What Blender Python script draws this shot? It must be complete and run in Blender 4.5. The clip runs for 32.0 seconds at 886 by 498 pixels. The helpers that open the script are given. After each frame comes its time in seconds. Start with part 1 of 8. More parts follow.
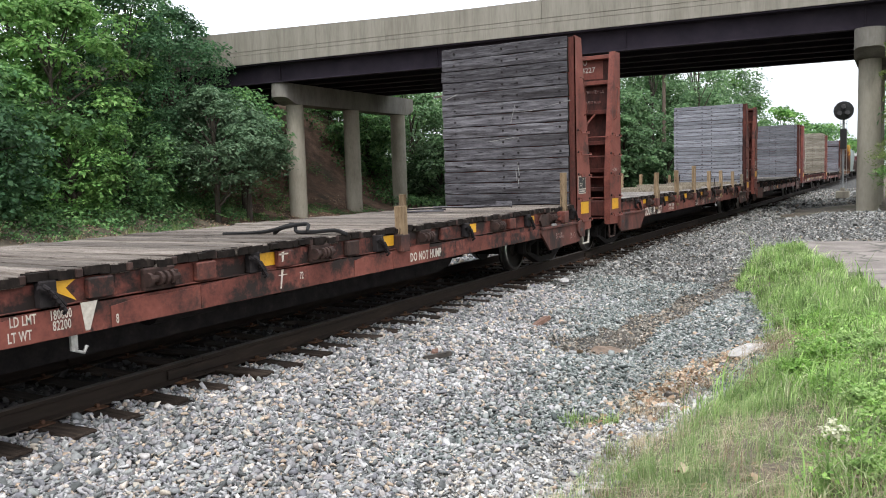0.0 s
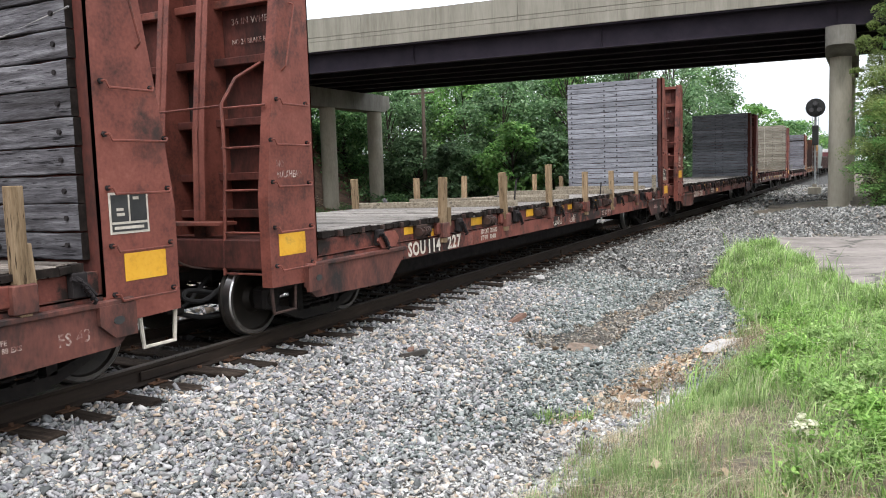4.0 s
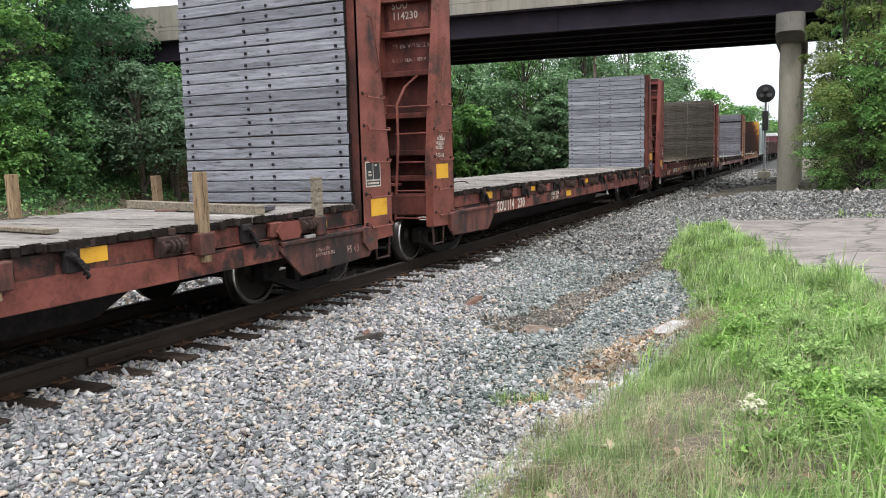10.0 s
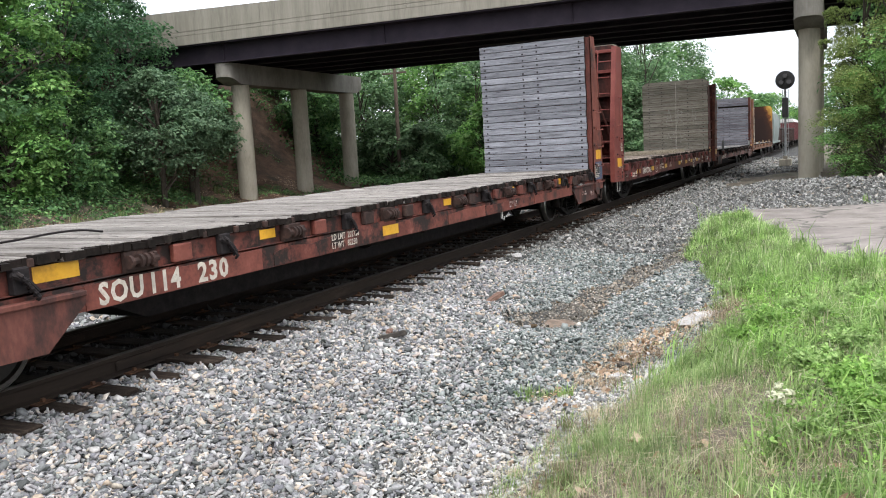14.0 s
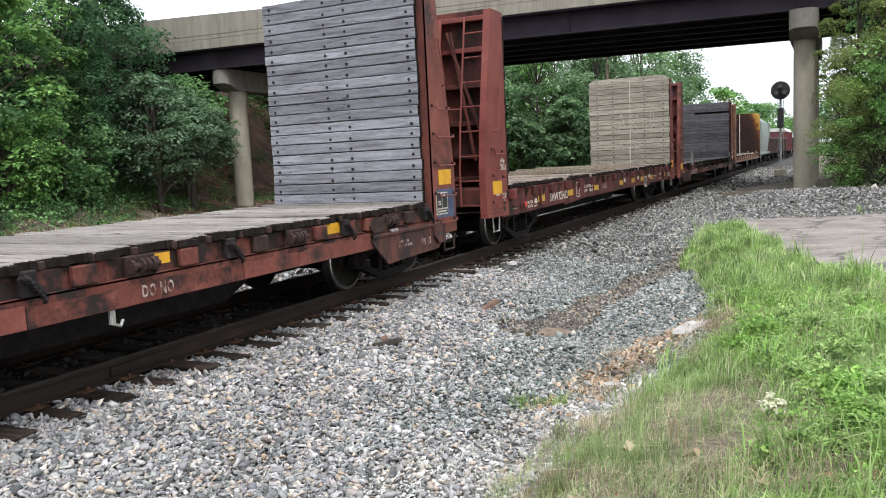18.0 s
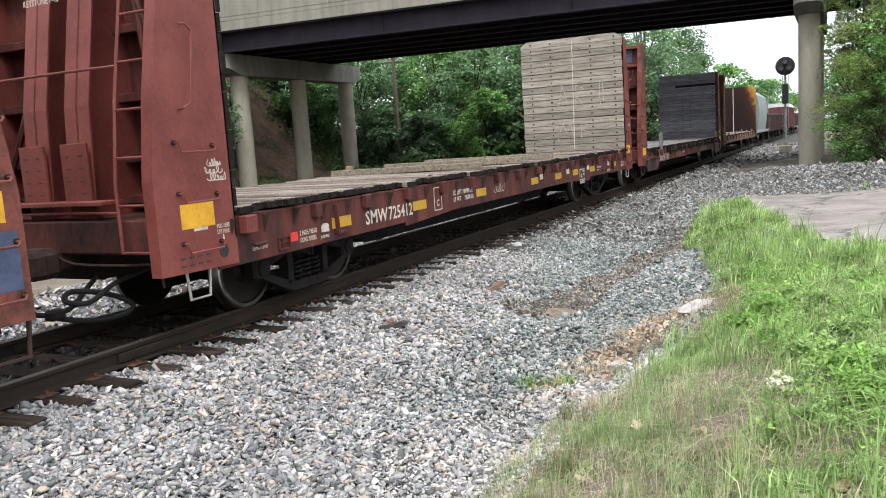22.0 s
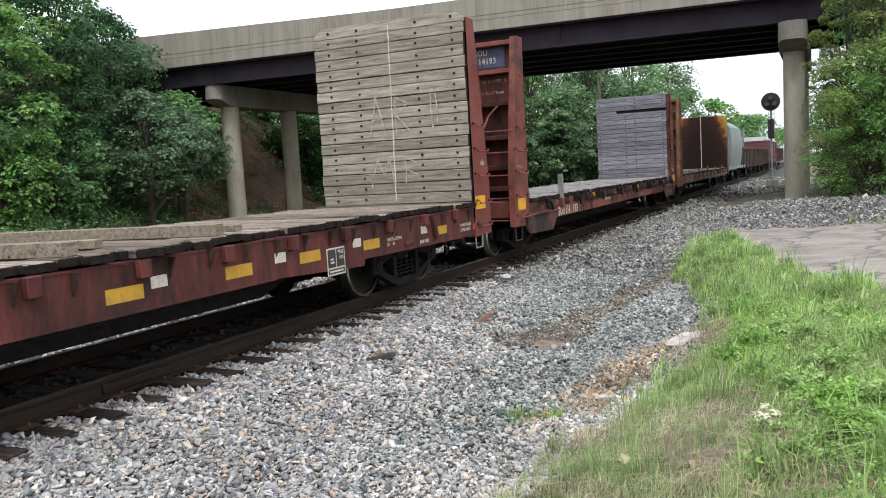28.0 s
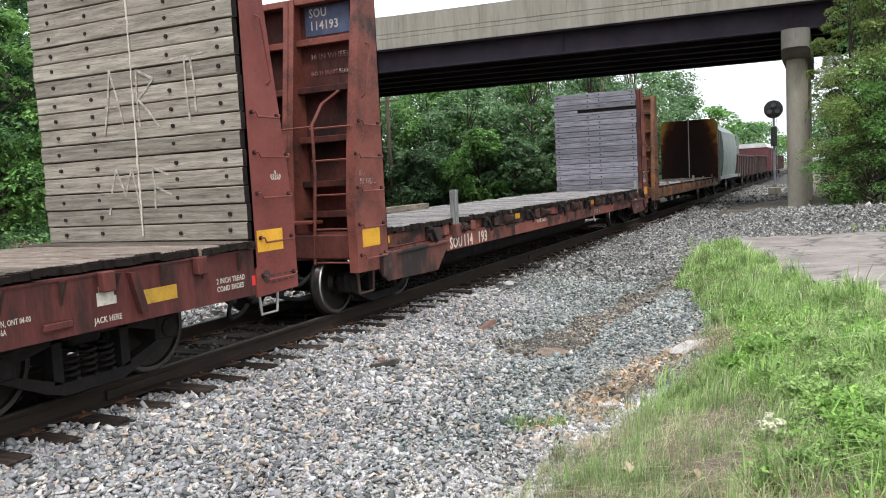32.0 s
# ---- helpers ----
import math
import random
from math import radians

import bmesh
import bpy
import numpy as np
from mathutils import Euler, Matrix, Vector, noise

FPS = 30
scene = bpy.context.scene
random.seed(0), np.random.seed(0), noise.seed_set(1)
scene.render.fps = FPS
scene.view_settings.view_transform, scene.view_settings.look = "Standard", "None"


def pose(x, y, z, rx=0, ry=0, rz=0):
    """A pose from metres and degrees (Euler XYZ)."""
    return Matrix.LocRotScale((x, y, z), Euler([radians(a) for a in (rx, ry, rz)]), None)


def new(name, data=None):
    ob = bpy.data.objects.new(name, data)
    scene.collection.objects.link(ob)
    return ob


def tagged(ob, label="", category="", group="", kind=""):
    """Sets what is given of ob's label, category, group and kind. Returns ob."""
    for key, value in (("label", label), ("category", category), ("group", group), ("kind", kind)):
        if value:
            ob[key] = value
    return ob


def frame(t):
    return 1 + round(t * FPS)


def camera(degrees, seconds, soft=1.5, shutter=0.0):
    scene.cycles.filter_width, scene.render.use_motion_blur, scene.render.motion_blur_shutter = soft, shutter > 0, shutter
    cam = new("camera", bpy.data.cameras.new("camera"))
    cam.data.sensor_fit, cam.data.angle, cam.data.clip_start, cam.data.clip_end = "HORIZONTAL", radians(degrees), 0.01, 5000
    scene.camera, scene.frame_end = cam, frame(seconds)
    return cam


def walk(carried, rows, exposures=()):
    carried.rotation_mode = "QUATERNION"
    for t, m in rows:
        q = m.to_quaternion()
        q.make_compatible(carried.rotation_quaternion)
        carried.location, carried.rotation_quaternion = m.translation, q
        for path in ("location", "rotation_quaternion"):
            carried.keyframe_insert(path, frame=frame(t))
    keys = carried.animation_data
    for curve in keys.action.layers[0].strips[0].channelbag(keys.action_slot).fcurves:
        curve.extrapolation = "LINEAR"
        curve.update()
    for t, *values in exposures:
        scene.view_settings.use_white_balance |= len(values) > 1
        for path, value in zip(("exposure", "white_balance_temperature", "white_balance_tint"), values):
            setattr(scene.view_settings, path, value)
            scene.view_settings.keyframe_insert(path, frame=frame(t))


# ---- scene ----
cam = camera(57.8, 32.0, 1.0, 0.0)
# seconds, eye x y z, turn x y z: a hand-held phone, standing beside the line
ROWS = [
    (0.0, -0.049, -0.044, 1.729, 84.90, 1.70, 29.49),
    (0.5, -0.045, -0.041, 1.736, 84.99, 1.52, 28.87),
    (1.0, -0.046, -0.044, 1.728, 85.07, 1.69, 28.84),
    (1.5, -0.043, -0.031, 1.731, 85.04, 2.10, 28.51),
    (2.0, -0.035, -0.028, 1.730, 84.83, 1.85, 27.99),
    (2.5, -0.040, -0.019, 1.726, 84.84, 1.30, 27.33),
    (3.0, -0.040, -0.019, 1.728, 84.71, 1.39, 27.53),
    (3.5, -0.024, -0.022, 1.736, 84.56, 1.81, 27.97),
    (5.5, -0.039, -0.025, 1.739, 85.09, 2.01, 27.43),
    (6.0, -0.037, -0.021, 1.739, 85.08, 2.08, 27.74),
    (6.5, -0.027, -0.012, 1.729, 85.51, 1.34, 27.55),
    (7.0, -0.028, -0.025, 1.737, 85.05, 1.82, 26.87),
    (7.5, -0.024, -0.014, 1.741, 85.57, 2.50, 27.19),
    (8.0, -0.012, -0.021, 1.742, 85.85, 3.37, 26.78),
    (8.5, -0.017, -0.006, 1.734, 85.65, 2.78, 26.65),
    (9.0, -0.003, 0.014, 1.729, 83.84, 3.84, 26.89),
    (9.5, -0.033, 0.029, 1.729, 83.06, 1.51, 24.18),
    (10.0, -0.038, 0.023, 1.727, 83.34, 1.51, 24.82),
    (10.5, -0.036, 0.011, 1.732, 83.73, 1.90, 25.78),
    (11.0, -0.024, 0.005, 1.732, 84.24, 2.28, 25.92),
    (11.5, -0.027, 0.005, 1.724, 83.97, 2.49, 26.24),
    (12.0, -0.031, 0.007, 1.719, 83.78, 2.20, 26.24),
    (12.5, -0.036, 0.001, 1.733, 83.96, 2.08, 26.15),
    (13.0, -0.032, -0.003, 1.733, 84.06, 2.19, 26.26),
    (13.5, -0.031, 0.011, 1.734, 83.81, 2.49, 26.11),
    (14.0, -0.045, 0.003, 1.735, 83.15, 3.12, 26.04),
    (14.5, -0.050, -0.012, 1.735, 83.37, 2.90, 27.21),
    (16.5, -0.000, -0.008, 1.747, 84.03, 3.98, 26.25),
    (17.0, 0.004, -0.012, 1.750, 84.28, 3.86, 24.99),
    (17.5, -0.016, -0.016, 1.743, 83.99, 2.93, 25.02),
    (18.0, -0.025, -0.018, 1.742, 83.67, 2.72, 25.80),
    (18.5, -0.036, -0.013, 1.746, 83.48, 2.84, 26.41),
    (19.0, -0.050, -0.009, 1.770, 81.67, 2.58, 26.63),
    (19.5, -0.062, 0.015, 1.759, 82.26, 2.95, 25.66),
    (20.0, -0.073, 0.009, 1.753, 82.38, 3.03, 26.33),
    (20.5, -0.058, 0.001, 1.755, 82.11, 3.70, 27.38),
    (21.0, -0.048, 0.001, 1.753, 82.89, 2.86, 26.44),
    (21.5, -0.042, -0.007, 1.745, 82.86, 3.24, 26.28),
    (22.0, -0.028, -0.011, 1.745, 82.39, 3.61, 26.03),
    (22.5, -0.034, -0.015, 1.744, 82.62, 3.39, 26.06),
    (23.0, -0.047, -0.019, 1.745, 83.06, 2.91, 26.26),
    (23.5, -0.050, -0.010, 1.740, 83.44, 2.64, 26.22),
    (24.0, -0.044, -0.009, 1.747, 83.85, 2.75, 25.89),
    (24.5, -0.032, -0.012, 1.751, 84.05, 3.04, 25.38),
    (25.0, -0.026, -0.012, 1.751, 84.26, 3.22, 25.49),
    (25.5, -0.033, -0.013, 1.754, 84.66, 3.29, 25.69),
    (27.5, -0.012, -0.013, 1.751, 84.59, 3.22, 25.49),
    (28.0, -0.019, -0.013, 1.746, 84.59, 3.20, 25.31),
    (28.5, -0.012, -0.007, 1.742, 83.89, 2.97, 25.67),
    (29.0, -0.012, -0.008, 1.750, 83.83, 2.98, 25.77),
    (29.5, -0.009, -0.012, 1.749, 83.96, 3.10, 25.56),
    (30.0, -0.013, -0.007, 1.747, 84.06, 3.04, 25.31),
    (30.5, -0.018, -0.009, 1.754, 84.40, 3.08, 25.34),
    (31.0, -0.029, -0.018, 1.750, 84.72, 2.92, 25.38),
    (31.5, -0.042, -0.021, 1.758, 84.97, 2.95, 25.65),
    (32.0, -0.036, -0.025, 1.756, 85.04, 2.99, 25.47),
]
# the film camera brightens a little while the dark bulkheads fill its picture
EXPOSURES = [(0.0, 0.08), (2.0, 0.15), (3.5, 0.17), (6.0, 0.13), (7.0, 0.0), (8.0, -0.1), (9.0, -0.06), (10.0, 0.08), (11.0, 0.24), (12.0, 0.24), (13.0, 0.2), (14.0, 0.15), (17.0, 0.12), (18.0, 0.09), (19.0, 0.3),
             (20.0, 0.24), (21.0, 0.24), (22.0, 0.24), (23.0, 0.08), (24.0, 0.05), (25.0, 0.0), (28.0, 0.0), (29.0, 0.03), (30.0, 0.0), (31.0, 0.02), (32.0, 0.1)]
walk(cam, [(t, pose(x, y, z, rx, ry, rz)) for t, x, y, z, rx, ry, rz in ROWS], EXPOSURES)

# ---- light: a bright overcast day ----
world = bpy.data.worlds.new("overcast_sky")
scene.world = world
world.use_nodes = True
wn, wl = world.node_tree.nodes, world.node_tree.links
wn.clear()
SUN_ELEV, SUN_TURN = radians(58), radians(150)
sky = wn.new("ShaderNodeTexSky")
sky.sky_type = "NISHITA"
sky.sun_disc = False
sky.sun_elevation, sky.sun_rotation = SUN_ELEV, SUN_TURN
sky.dust_density = 4.0
pale = wn.new("ShaderNodeHueSaturation")
pale.inputs["Saturation"].default_value = 0.25
veil = wn.new("ShaderNodeMix")
veil.data_type = "RGBA"
veil.inputs[0].default_value = 0.65
veil.inputs[7].default_value = (9.45, 9.95, 10.75, 1)
back = wn.new("ShaderNodeBackground")
back.inputs["Strength"].default_value = 0.236
wout = wn.new("ShaderNodeOutputWorld")
wl.new(sky.outputs[0], pale.inputs["Color"])
wl.new(pale.outputs[0], veil.inputs[6])
# an overcast sky is about twice as bright overhead as at the horizon
sky_at = wn.new("ShaderNodeTexCoord")
sky_xyz = wn.new("ShaderNodeSeparateXYZ")
sky_up = wn.new("ShaderNodeMapRange")
sky_up.inputs["From Min"].default_value, sky_up.inputs["From Max"].default_value = 0.0, 1.0
sky_up.inputs["To Min"].default_value, sky_up.inputs["To Max"].default_value = 0.6, 1.3
dome = wn.new("ShaderNodeVectorMath")
dome.operation = "SCALE"
wl.new(sky_at.outputs["Generated"], sky_xyz.inputs[0])
wl.new(sky_xyz.outputs["Z"], sky_up.inputs["Value"])
wl.new(veil.outputs[2], dome.inputs[0])
wl.new(sky_up.outputs[0], dome.inputs["Scale"])
wl.new(dome.outputs[0], back.inputs["Color"])
wl.new(back.outputs[0], wout.inputs["Surface"])
sun_data = bpy.data.lights.new("sun", "SUN")
sun_data.energy, sun_data.angle, sun_data.color = 1.4, radians(14), (1.0, 0.985, 0.965)
sun = new("sun", sun_data)
sun.rotation_euler = (radians(90) - SUN_ELEV, 0, radians(180) - SUN_TURN)


# ---- materials ----
def nodes_of(name):
    m = bpy.data.materials.new(name)
    m.use_nodes = True
    nt = m.node_tree
    return m, nt.nodes, nt.links, nt.nodes["Principled BSDF"]


def ramp(n, stops):
    r = n.new("ShaderNodeValToRGB")
    el = r.color_ramp.elements
    while len(el) < len(stops):
        el.new(0.5)
    for e, (p, c) in zip(el, stops):
        e.position, e.color = p, (*c, 1)
    return r


def surface(name, stops, scale=3.0, stretch=(1, 1, 1), rough=0.8, metal=0.0, bump=0.3, fine=30.0, dirt=None, dirt_scale=0.8,
            dirt_range=(0.5, 0.7), vary=0.0, spread=True, depth=0.01, island=False, spec=0.5, checks=None):
    """A weathered surface: a coarse colour noise, fine grain, an optional stain layer and bump."""
    m, n, l, b = nodes_of(name)
    tc = n.new("ShaderNodeTexCoord")
    mp = n.new("ShaderNodeMapping")
    mp.inputs["Scale"].default_value = stretch
    l.new(tc.outputs["Object"], mp.inputs["Vector"])
    oi = n.new("ShaderNodeObjectInfo")
    vec = mp.outputs[0]
    if spread:
        off = n.new("ShaderNodeVectorMath")
        off.operation = "MULTIPLY_ADD"
        cx = n.new("ShaderNodeCombineXYZ")
        for i in range(3):
            l.new(oi.outputs["Random"], cx.inputs[i])
        l.new(cx.outputs[0], off.inputs[0])
        off.inputs[1].default_value = (37.0, 53.0, 71.0)
        l.new(mp.outputs[0], off.inputs[2])
        vec = off.outputs[0]
    n1 = n.new("ShaderNodeTexNoise")
    n1.inputs["Scale"].default_value, n1.inputs["Detail"].default_value, n1.inputs["Roughness"].default_value = scale, 6, 0.65
    l.new(vec, n1.inputs["Vector"])
    n2 = n.new("ShaderNodeTexNoise")
    n2.inputs["Scale"].default_value, n2.inputs["Detail"].default_value = fine, 4
    l.new(vec, n2.inputs["Vector"])
    mixf = n.new("ShaderNodeMath")
    mixf.operation = "MULTIPLY_ADD"
    mixf.inputs[1].default_value = 0.35
    l.new(n2.outputs["Fac"], mixf.inputs[0])
    sub = n.new("ShaderNodeMath")
    sub.operation = "SUBTRACT"
    sub.inputs[1].default_value = 0.175
    l.new(n1.outputs["Fac"], sub.inputs[0])
    l.new(sub.outputs[0], mixf.inputs[2])
    r = ramp(n, stops)
    l.new(mixf.outputs[0], r.inputs[0])
    col = r.outputs[0]
    if dirt:
        n3 = n.new("ShaderNodeTexNoise")
        n3.inputs["Scale"].default_value, n3.inputs["Detail"].default_value, n3.inputs["Roughness"].default_value = dirt_scale, 8, 0.7
        l.new(vec, n3.inputs["Vector"])
        mr = n.new("ShaderNodeMapRange")
        mr.inputs["From Min"].default_value, mr.inputs["From Max"].default_value = dirt_range
        l.new(n3.outputs["Fac"], mr.inputs["Value"])
        mx = n.new("ShaderNodeMix")
        mx.data_type = "RGBA"
        l.new(mr.outputs[0], mx.inputs[0])
        l.new(col, mx.inputs[6])
        mx.inputs[7].default_value = (*dirt, 1)
        col = mx.outputs[2]
    if checks:
        # dark drying cracks and streaks along the grain
        n4 = n.new("ShaderNodeTexNoise")
        n4.inputs["Scale"].default_value, n4.inputs["Detail"].default_value, n4.inputs["Roughness"].default_value = checks[0], 5, 0.6
        l.new(vec, n4.inputs["Vector"])
        mc = n.new("ShaderNodeMapRange")
        mc.inputs["From Min"].default_value, mc.inputs["From Max"].default_value = checks[1], checks[2]
        l.new(n4.outputs["Fac"], mc.inputs["Value"])
        mk = n.new("ShaderNodeMix")
        mk.data_type = "RGBA"
        l.new(mc.outputs[0], mk.inputs[0])
        l.new(col, mk.inputs[6])
        mk.inputs[7].default_value = (*checks[3], 1)
        col = mk.outputs[2]
    if vary:
        hs = n.new("ShaderNodeHueSaturation")
        vr = n.new("ShaderNodeMapRange")
        vr.inputs["To Min"].default_value, vr.inputs["To Max"].default_value = 1 - vary, 1 + vary
        if island:
            ge = n.new("ShaderNodeNewGeometry")
            l.new(ge.outputs["Random Per Island"], vr.inputs["Value"])
        else:
            l.new(oi.outputs["Random"], vr.inputs["Value"])
        l.new(vr.outputs[0], hs.inputs["Value"])
        l.new(col, hs.inputs["Color"])
        col = hs.outputs[0]
    l.new(col, b.inputs["Base Color"])
    b.inputs["Roughness"].default_value, b.inputs["Metallic"].default_value = rough, metal
    b.inputs["Specular IOR Level"].default_value = spec
    if bump:
        bp = n.new("ShaderNodeBump")
        bp.inputs["Strength"].default_value, bp.inputs["Distance"].default_value = bump, depth
        l.new(mixf.outputs[0], bp.inputs["Height"])
        l.new(bp.outputs[0], b.inputs["Normal"])
    return m


def leafy(name, stops, trans=0.35, rough=0.55, patch=0.55, low=0.55, high=1.4):
    """Leaves: a colour drawn for each leaf, with light coming through."""
    m, n, l, b = nodes_of(name)
    ge = n.new("ShaderNodeNewGeometry")
    r = ramp(n, stops)
    l.new(ge.outputs["Random Per Island"], r.inputs[0])
    tc = n.new("ShaderNodeTexCoord")
    n1 = n.new("ShaderNodeTexNoise")
    n1.inputs["Scale"].default_value = patch
    l.new(tc.outputs["Object"], n1.inputs["Vector"])
    hs = n.new("ShaderNodeHueSaturation")
    vr = n.new("ShaderNodeMapRange")
    vr.inputs["From Min"].default_value, vr.inputs["From Max"].default_value = 0.3, 0.7
    vr.inputs["To Min"].default_value, vr.inputs["To Max"].default_value = low, high
    l.new(n1.outputs["Fac"], vr.inputs["Value"])
    l.new(vr.outputs[0], hs.inputs["Value"])
    l.new(r.outputs[0], hs.inputs["Color"])
    l.new(hs.outputs[0], b.inputs["Base Color"])
    b.inputs["Roughness"].default_value = rough
    b.inputs["Specular IOR Level"].default_value = 0.2
    tr = n.new("ShaderNodeBsdfTranslucent")
    l.new(hs.outputs[0], tr.inputs["Color"])
    mx = n.new("ShaderNodeMixShader")
    mx.inputs[0].default_value = trans
    out = n["Material Output"]
    l.new(b.outputs[0], mx.inputs[1])
    l.new(tr.outputs[0], mx.inputs[2])
    l.new(mx.outputs[0], out.inputs["Surface"])
    return m


def stones(name, stops, rough=0.85):
    """Loose stones, each with its own colour out of the ramp, with a little grain."""
    m, n, l, b = nodes_of(name)
    ge = n.new("ShaderNodeNewGeometry")
    r = ramp(n, stops)
    l.new(ge.outputs["Random Per Island"], r.inputs[0])
    tc = n.new("ShaderNodeTexCoord")
    n1 = n.new("ShaderNodeTexNoise")
    n1.inputs["Scale"].default_value, n1.inputs["Detail"].default_value = 60, 4
    l.new(tc.outputs["Object"], n1.inputs["Vector"])
    n2 = n.new("ShaderNodeTexNoise")
    n2.inputs["Scale"].default_value, n2.inputs["Detail"].default_value = 0.9, 3
    l.new(tc.outputs["Object"], n2.inputs["Vector"])
    ad = n.new("ShaderNodeMath")
    ad.operation = "ADD"
    l.new(n1.outputs["Fac"], ad.inputs[0])
    l.new(n2.outputs["Fac"], ad.inputs[1])
    vr = n.new("ShaderNodeMapRange")
    vr.inputs["From Min"].default_value, vr.inputs["From Max"].default_value = 0.7, 1.3
    vr.inputs["To Min"].default_value, vr.inputs["To Max"].default_value = 0.75, 1.25
    l.new(ad.outputs[0], vr.inputs["Value"])
    hs = n.new("ShaderNodeHueSaturation")
    l.new(vr.outputs[0], hs.inputs["Value"])
    l.new(r.outputs[0], hs.inputs["Color"])
    l.new(hs.outputs[0], b.inputs["Base Color"])
    b.inputs["Roughness"].default_value = rough
    b.inputs["Specular IOR Level"].default_value = 0.25
    return m


OXIDE = [(0.25, (0.05, 0.018, 0.014)), (0.45, (0.145, 0.043, 0.031)), (0.6, (0.19, 0.058, 0.042)), (0.8, (0.25, 0.093, 0.068))]
M_oxide = surface("oxide_red_paint", OXIDE, 2.2, rough=0.62, bump=0.25, dirt=(0.03, 0.018, 0.015), dirt_scale=1.6, dirt_range=(0.54, 0.68), spec=0.3)
M_oxide_clean = surface("fresh_oxide_paint", [(0.25, (0.103, 0.025, 0.021)), (0.5, (0.162, 0.040, 0.032)), (0.8, (0.214, 0.063, 0.048))], 1.6, rough=0.6, spec=0.3,
                        bump=0.15, dirt=(0.05, 0.02, 0.016), dirt_scale=1.1, dirt_range=(0.6, 0.8))
# darker oxide with streaky stains for back plates, end sills and lower ribs
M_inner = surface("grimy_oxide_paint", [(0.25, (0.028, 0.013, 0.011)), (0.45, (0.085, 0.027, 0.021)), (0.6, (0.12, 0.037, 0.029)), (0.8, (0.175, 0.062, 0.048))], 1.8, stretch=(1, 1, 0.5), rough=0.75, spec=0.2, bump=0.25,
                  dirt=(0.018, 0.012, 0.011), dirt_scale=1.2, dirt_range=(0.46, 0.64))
M_sill_plain = surface("streaked_sill_paint", [(0.25, (0.036, 0.012, 0.011)), (0.45, (0.075, 0.021, 0.018)), (0.6, (0.105, 0.029, 0.024)), (0.8, (0.144, 0.047, 0.037))], 2.4, stretch=(1, 1.4, 0.35), rough=0.7, spec=0.25,
                       bump=0.2, dirt=(0.022, 0.013, 0.011), dirt_scale=2.2, dirt_range=(0.48, 0.66))
M_sill = surface("worn_sill_paint", [(0.2, (0.045, 0.017, 0.013)), (0.4, (0.11, 0.034, 0.025)), (0.58, (0.155, 0.048, 0.036)), (0.78, (0.25, 0.105, 0.08))], 3.0,
                 rough=0.72, spec=0.25, bump=0.35, dirt=(0.022, 0.015, 0.013), dirt_scale=2.1, dirt_range=(0.45, 0.56))
M_grime = surface("grimy_plate_paint", [(0.25, (0.03, 0.016, 0.014)), (0.45, (0.09, 0.034, 0.026)), (0.6, (0.13, 0.045, 0.034)), (0.8, (0.18, 0.07, 0.052))], 2.6, stretch=(1, 1, 0.5), rough=0.68, spec=0.3, bump=0.3, dirt=(0.02, 0.015, 0.014), dirt_scale=1.5, dirt_range=(0.46, 0.6))
M_dark_steel = surface("dark_greasy_steel", [(0.3, (0.012, 0.010, 0.011)), (0.6, (0.024, 0.020, 0.020)), (0.8, (0.042, 0.034, 0.031))], 6, rough=0.85, spec=0.2)
M_hardware = surface("rusted_hardware", [(0.3, (0.018, 0.011, 0.009)), (0.6, (0.045, 0.024, 0.019)), (0.8, (0.09, 0.048, 0.037))], 9, rough=0.8, spec=0.3)
M_plate = surface("rusty_tie_plate", [(0.3, (0.03, 0.017, 0.012)), (0.55, (0.09, 0.045, 0.026)), (0.8, (0.19, 0.095, 0.045))], 9, rough=0.85, spec=0.2)
M_truck = surface("dusty_truck_steel", [(0.3, (0.006, 0.005, 0.005)), (0.6, (0.014, 0.011, 0.010)), (0.8, (0.029, 0.023, 0.020))], 6, rough=0.85, spec=0.25)
M_wheel = surface("wheel_steel", [(0.3, (0.007, 0.005, 0.004)), (0.6, (0.015, 0.011, 0.008)), (0.8, (0.025, 0.018, 0.013))], 5, rough=0.6, metal=0.5)
M_bright = surface("polished_steel", [(0.3, (0.45, 0.44, 0.43)), (0.7, (0.65, 0.64, 0.62))], 4, stretch=(1, 1, 1), rough=0.3, metal=1.0, bump=0.05)
M_rail = surface("rail_steel", [(0.3, (0.016, 0.012, 0.010)), (0.6, (0.030, 0.021, 0.016)), (0.8, (0.055, 0.037, 0.027))], 5, stretch=(1, 0.15, 1), rough=0.85, spec=0.2)
M_rail_head = surface("worn_rail_head", [(0.3, (0.05, 0.042, 0.037)), (0.7, (0.11, 0.095, 0.085))], 3, stretch=(1, 0.1, 1), rough=0.55, metal=0.5, bump=0.05)
M_tie = surface("creosoted_tie", [(0.3, (0.014, 0.010, 0.008)), (0.55, (0.036, 0.026, 0.02)), (0.8, (0.085, 0.062, 0.048))], 5, stretch=(0.5, 5, 5), rough=0.95, bump=0.9, vary=0.35, spec=0.15)
M_yellow = surface("yellow_reflective_sheet", [(0.25, (0.427, 0.202, 0.015)), (0.5, (0.684, 0.350, 0.020)), (0.8, (0.741, 0.414, 0.040))], 3, rough=0.45, bump=0.05,
                   dirt=(0.16, 0.09, 0.03), dirt_scale=3, dirt_range=(0.6, 0.8))
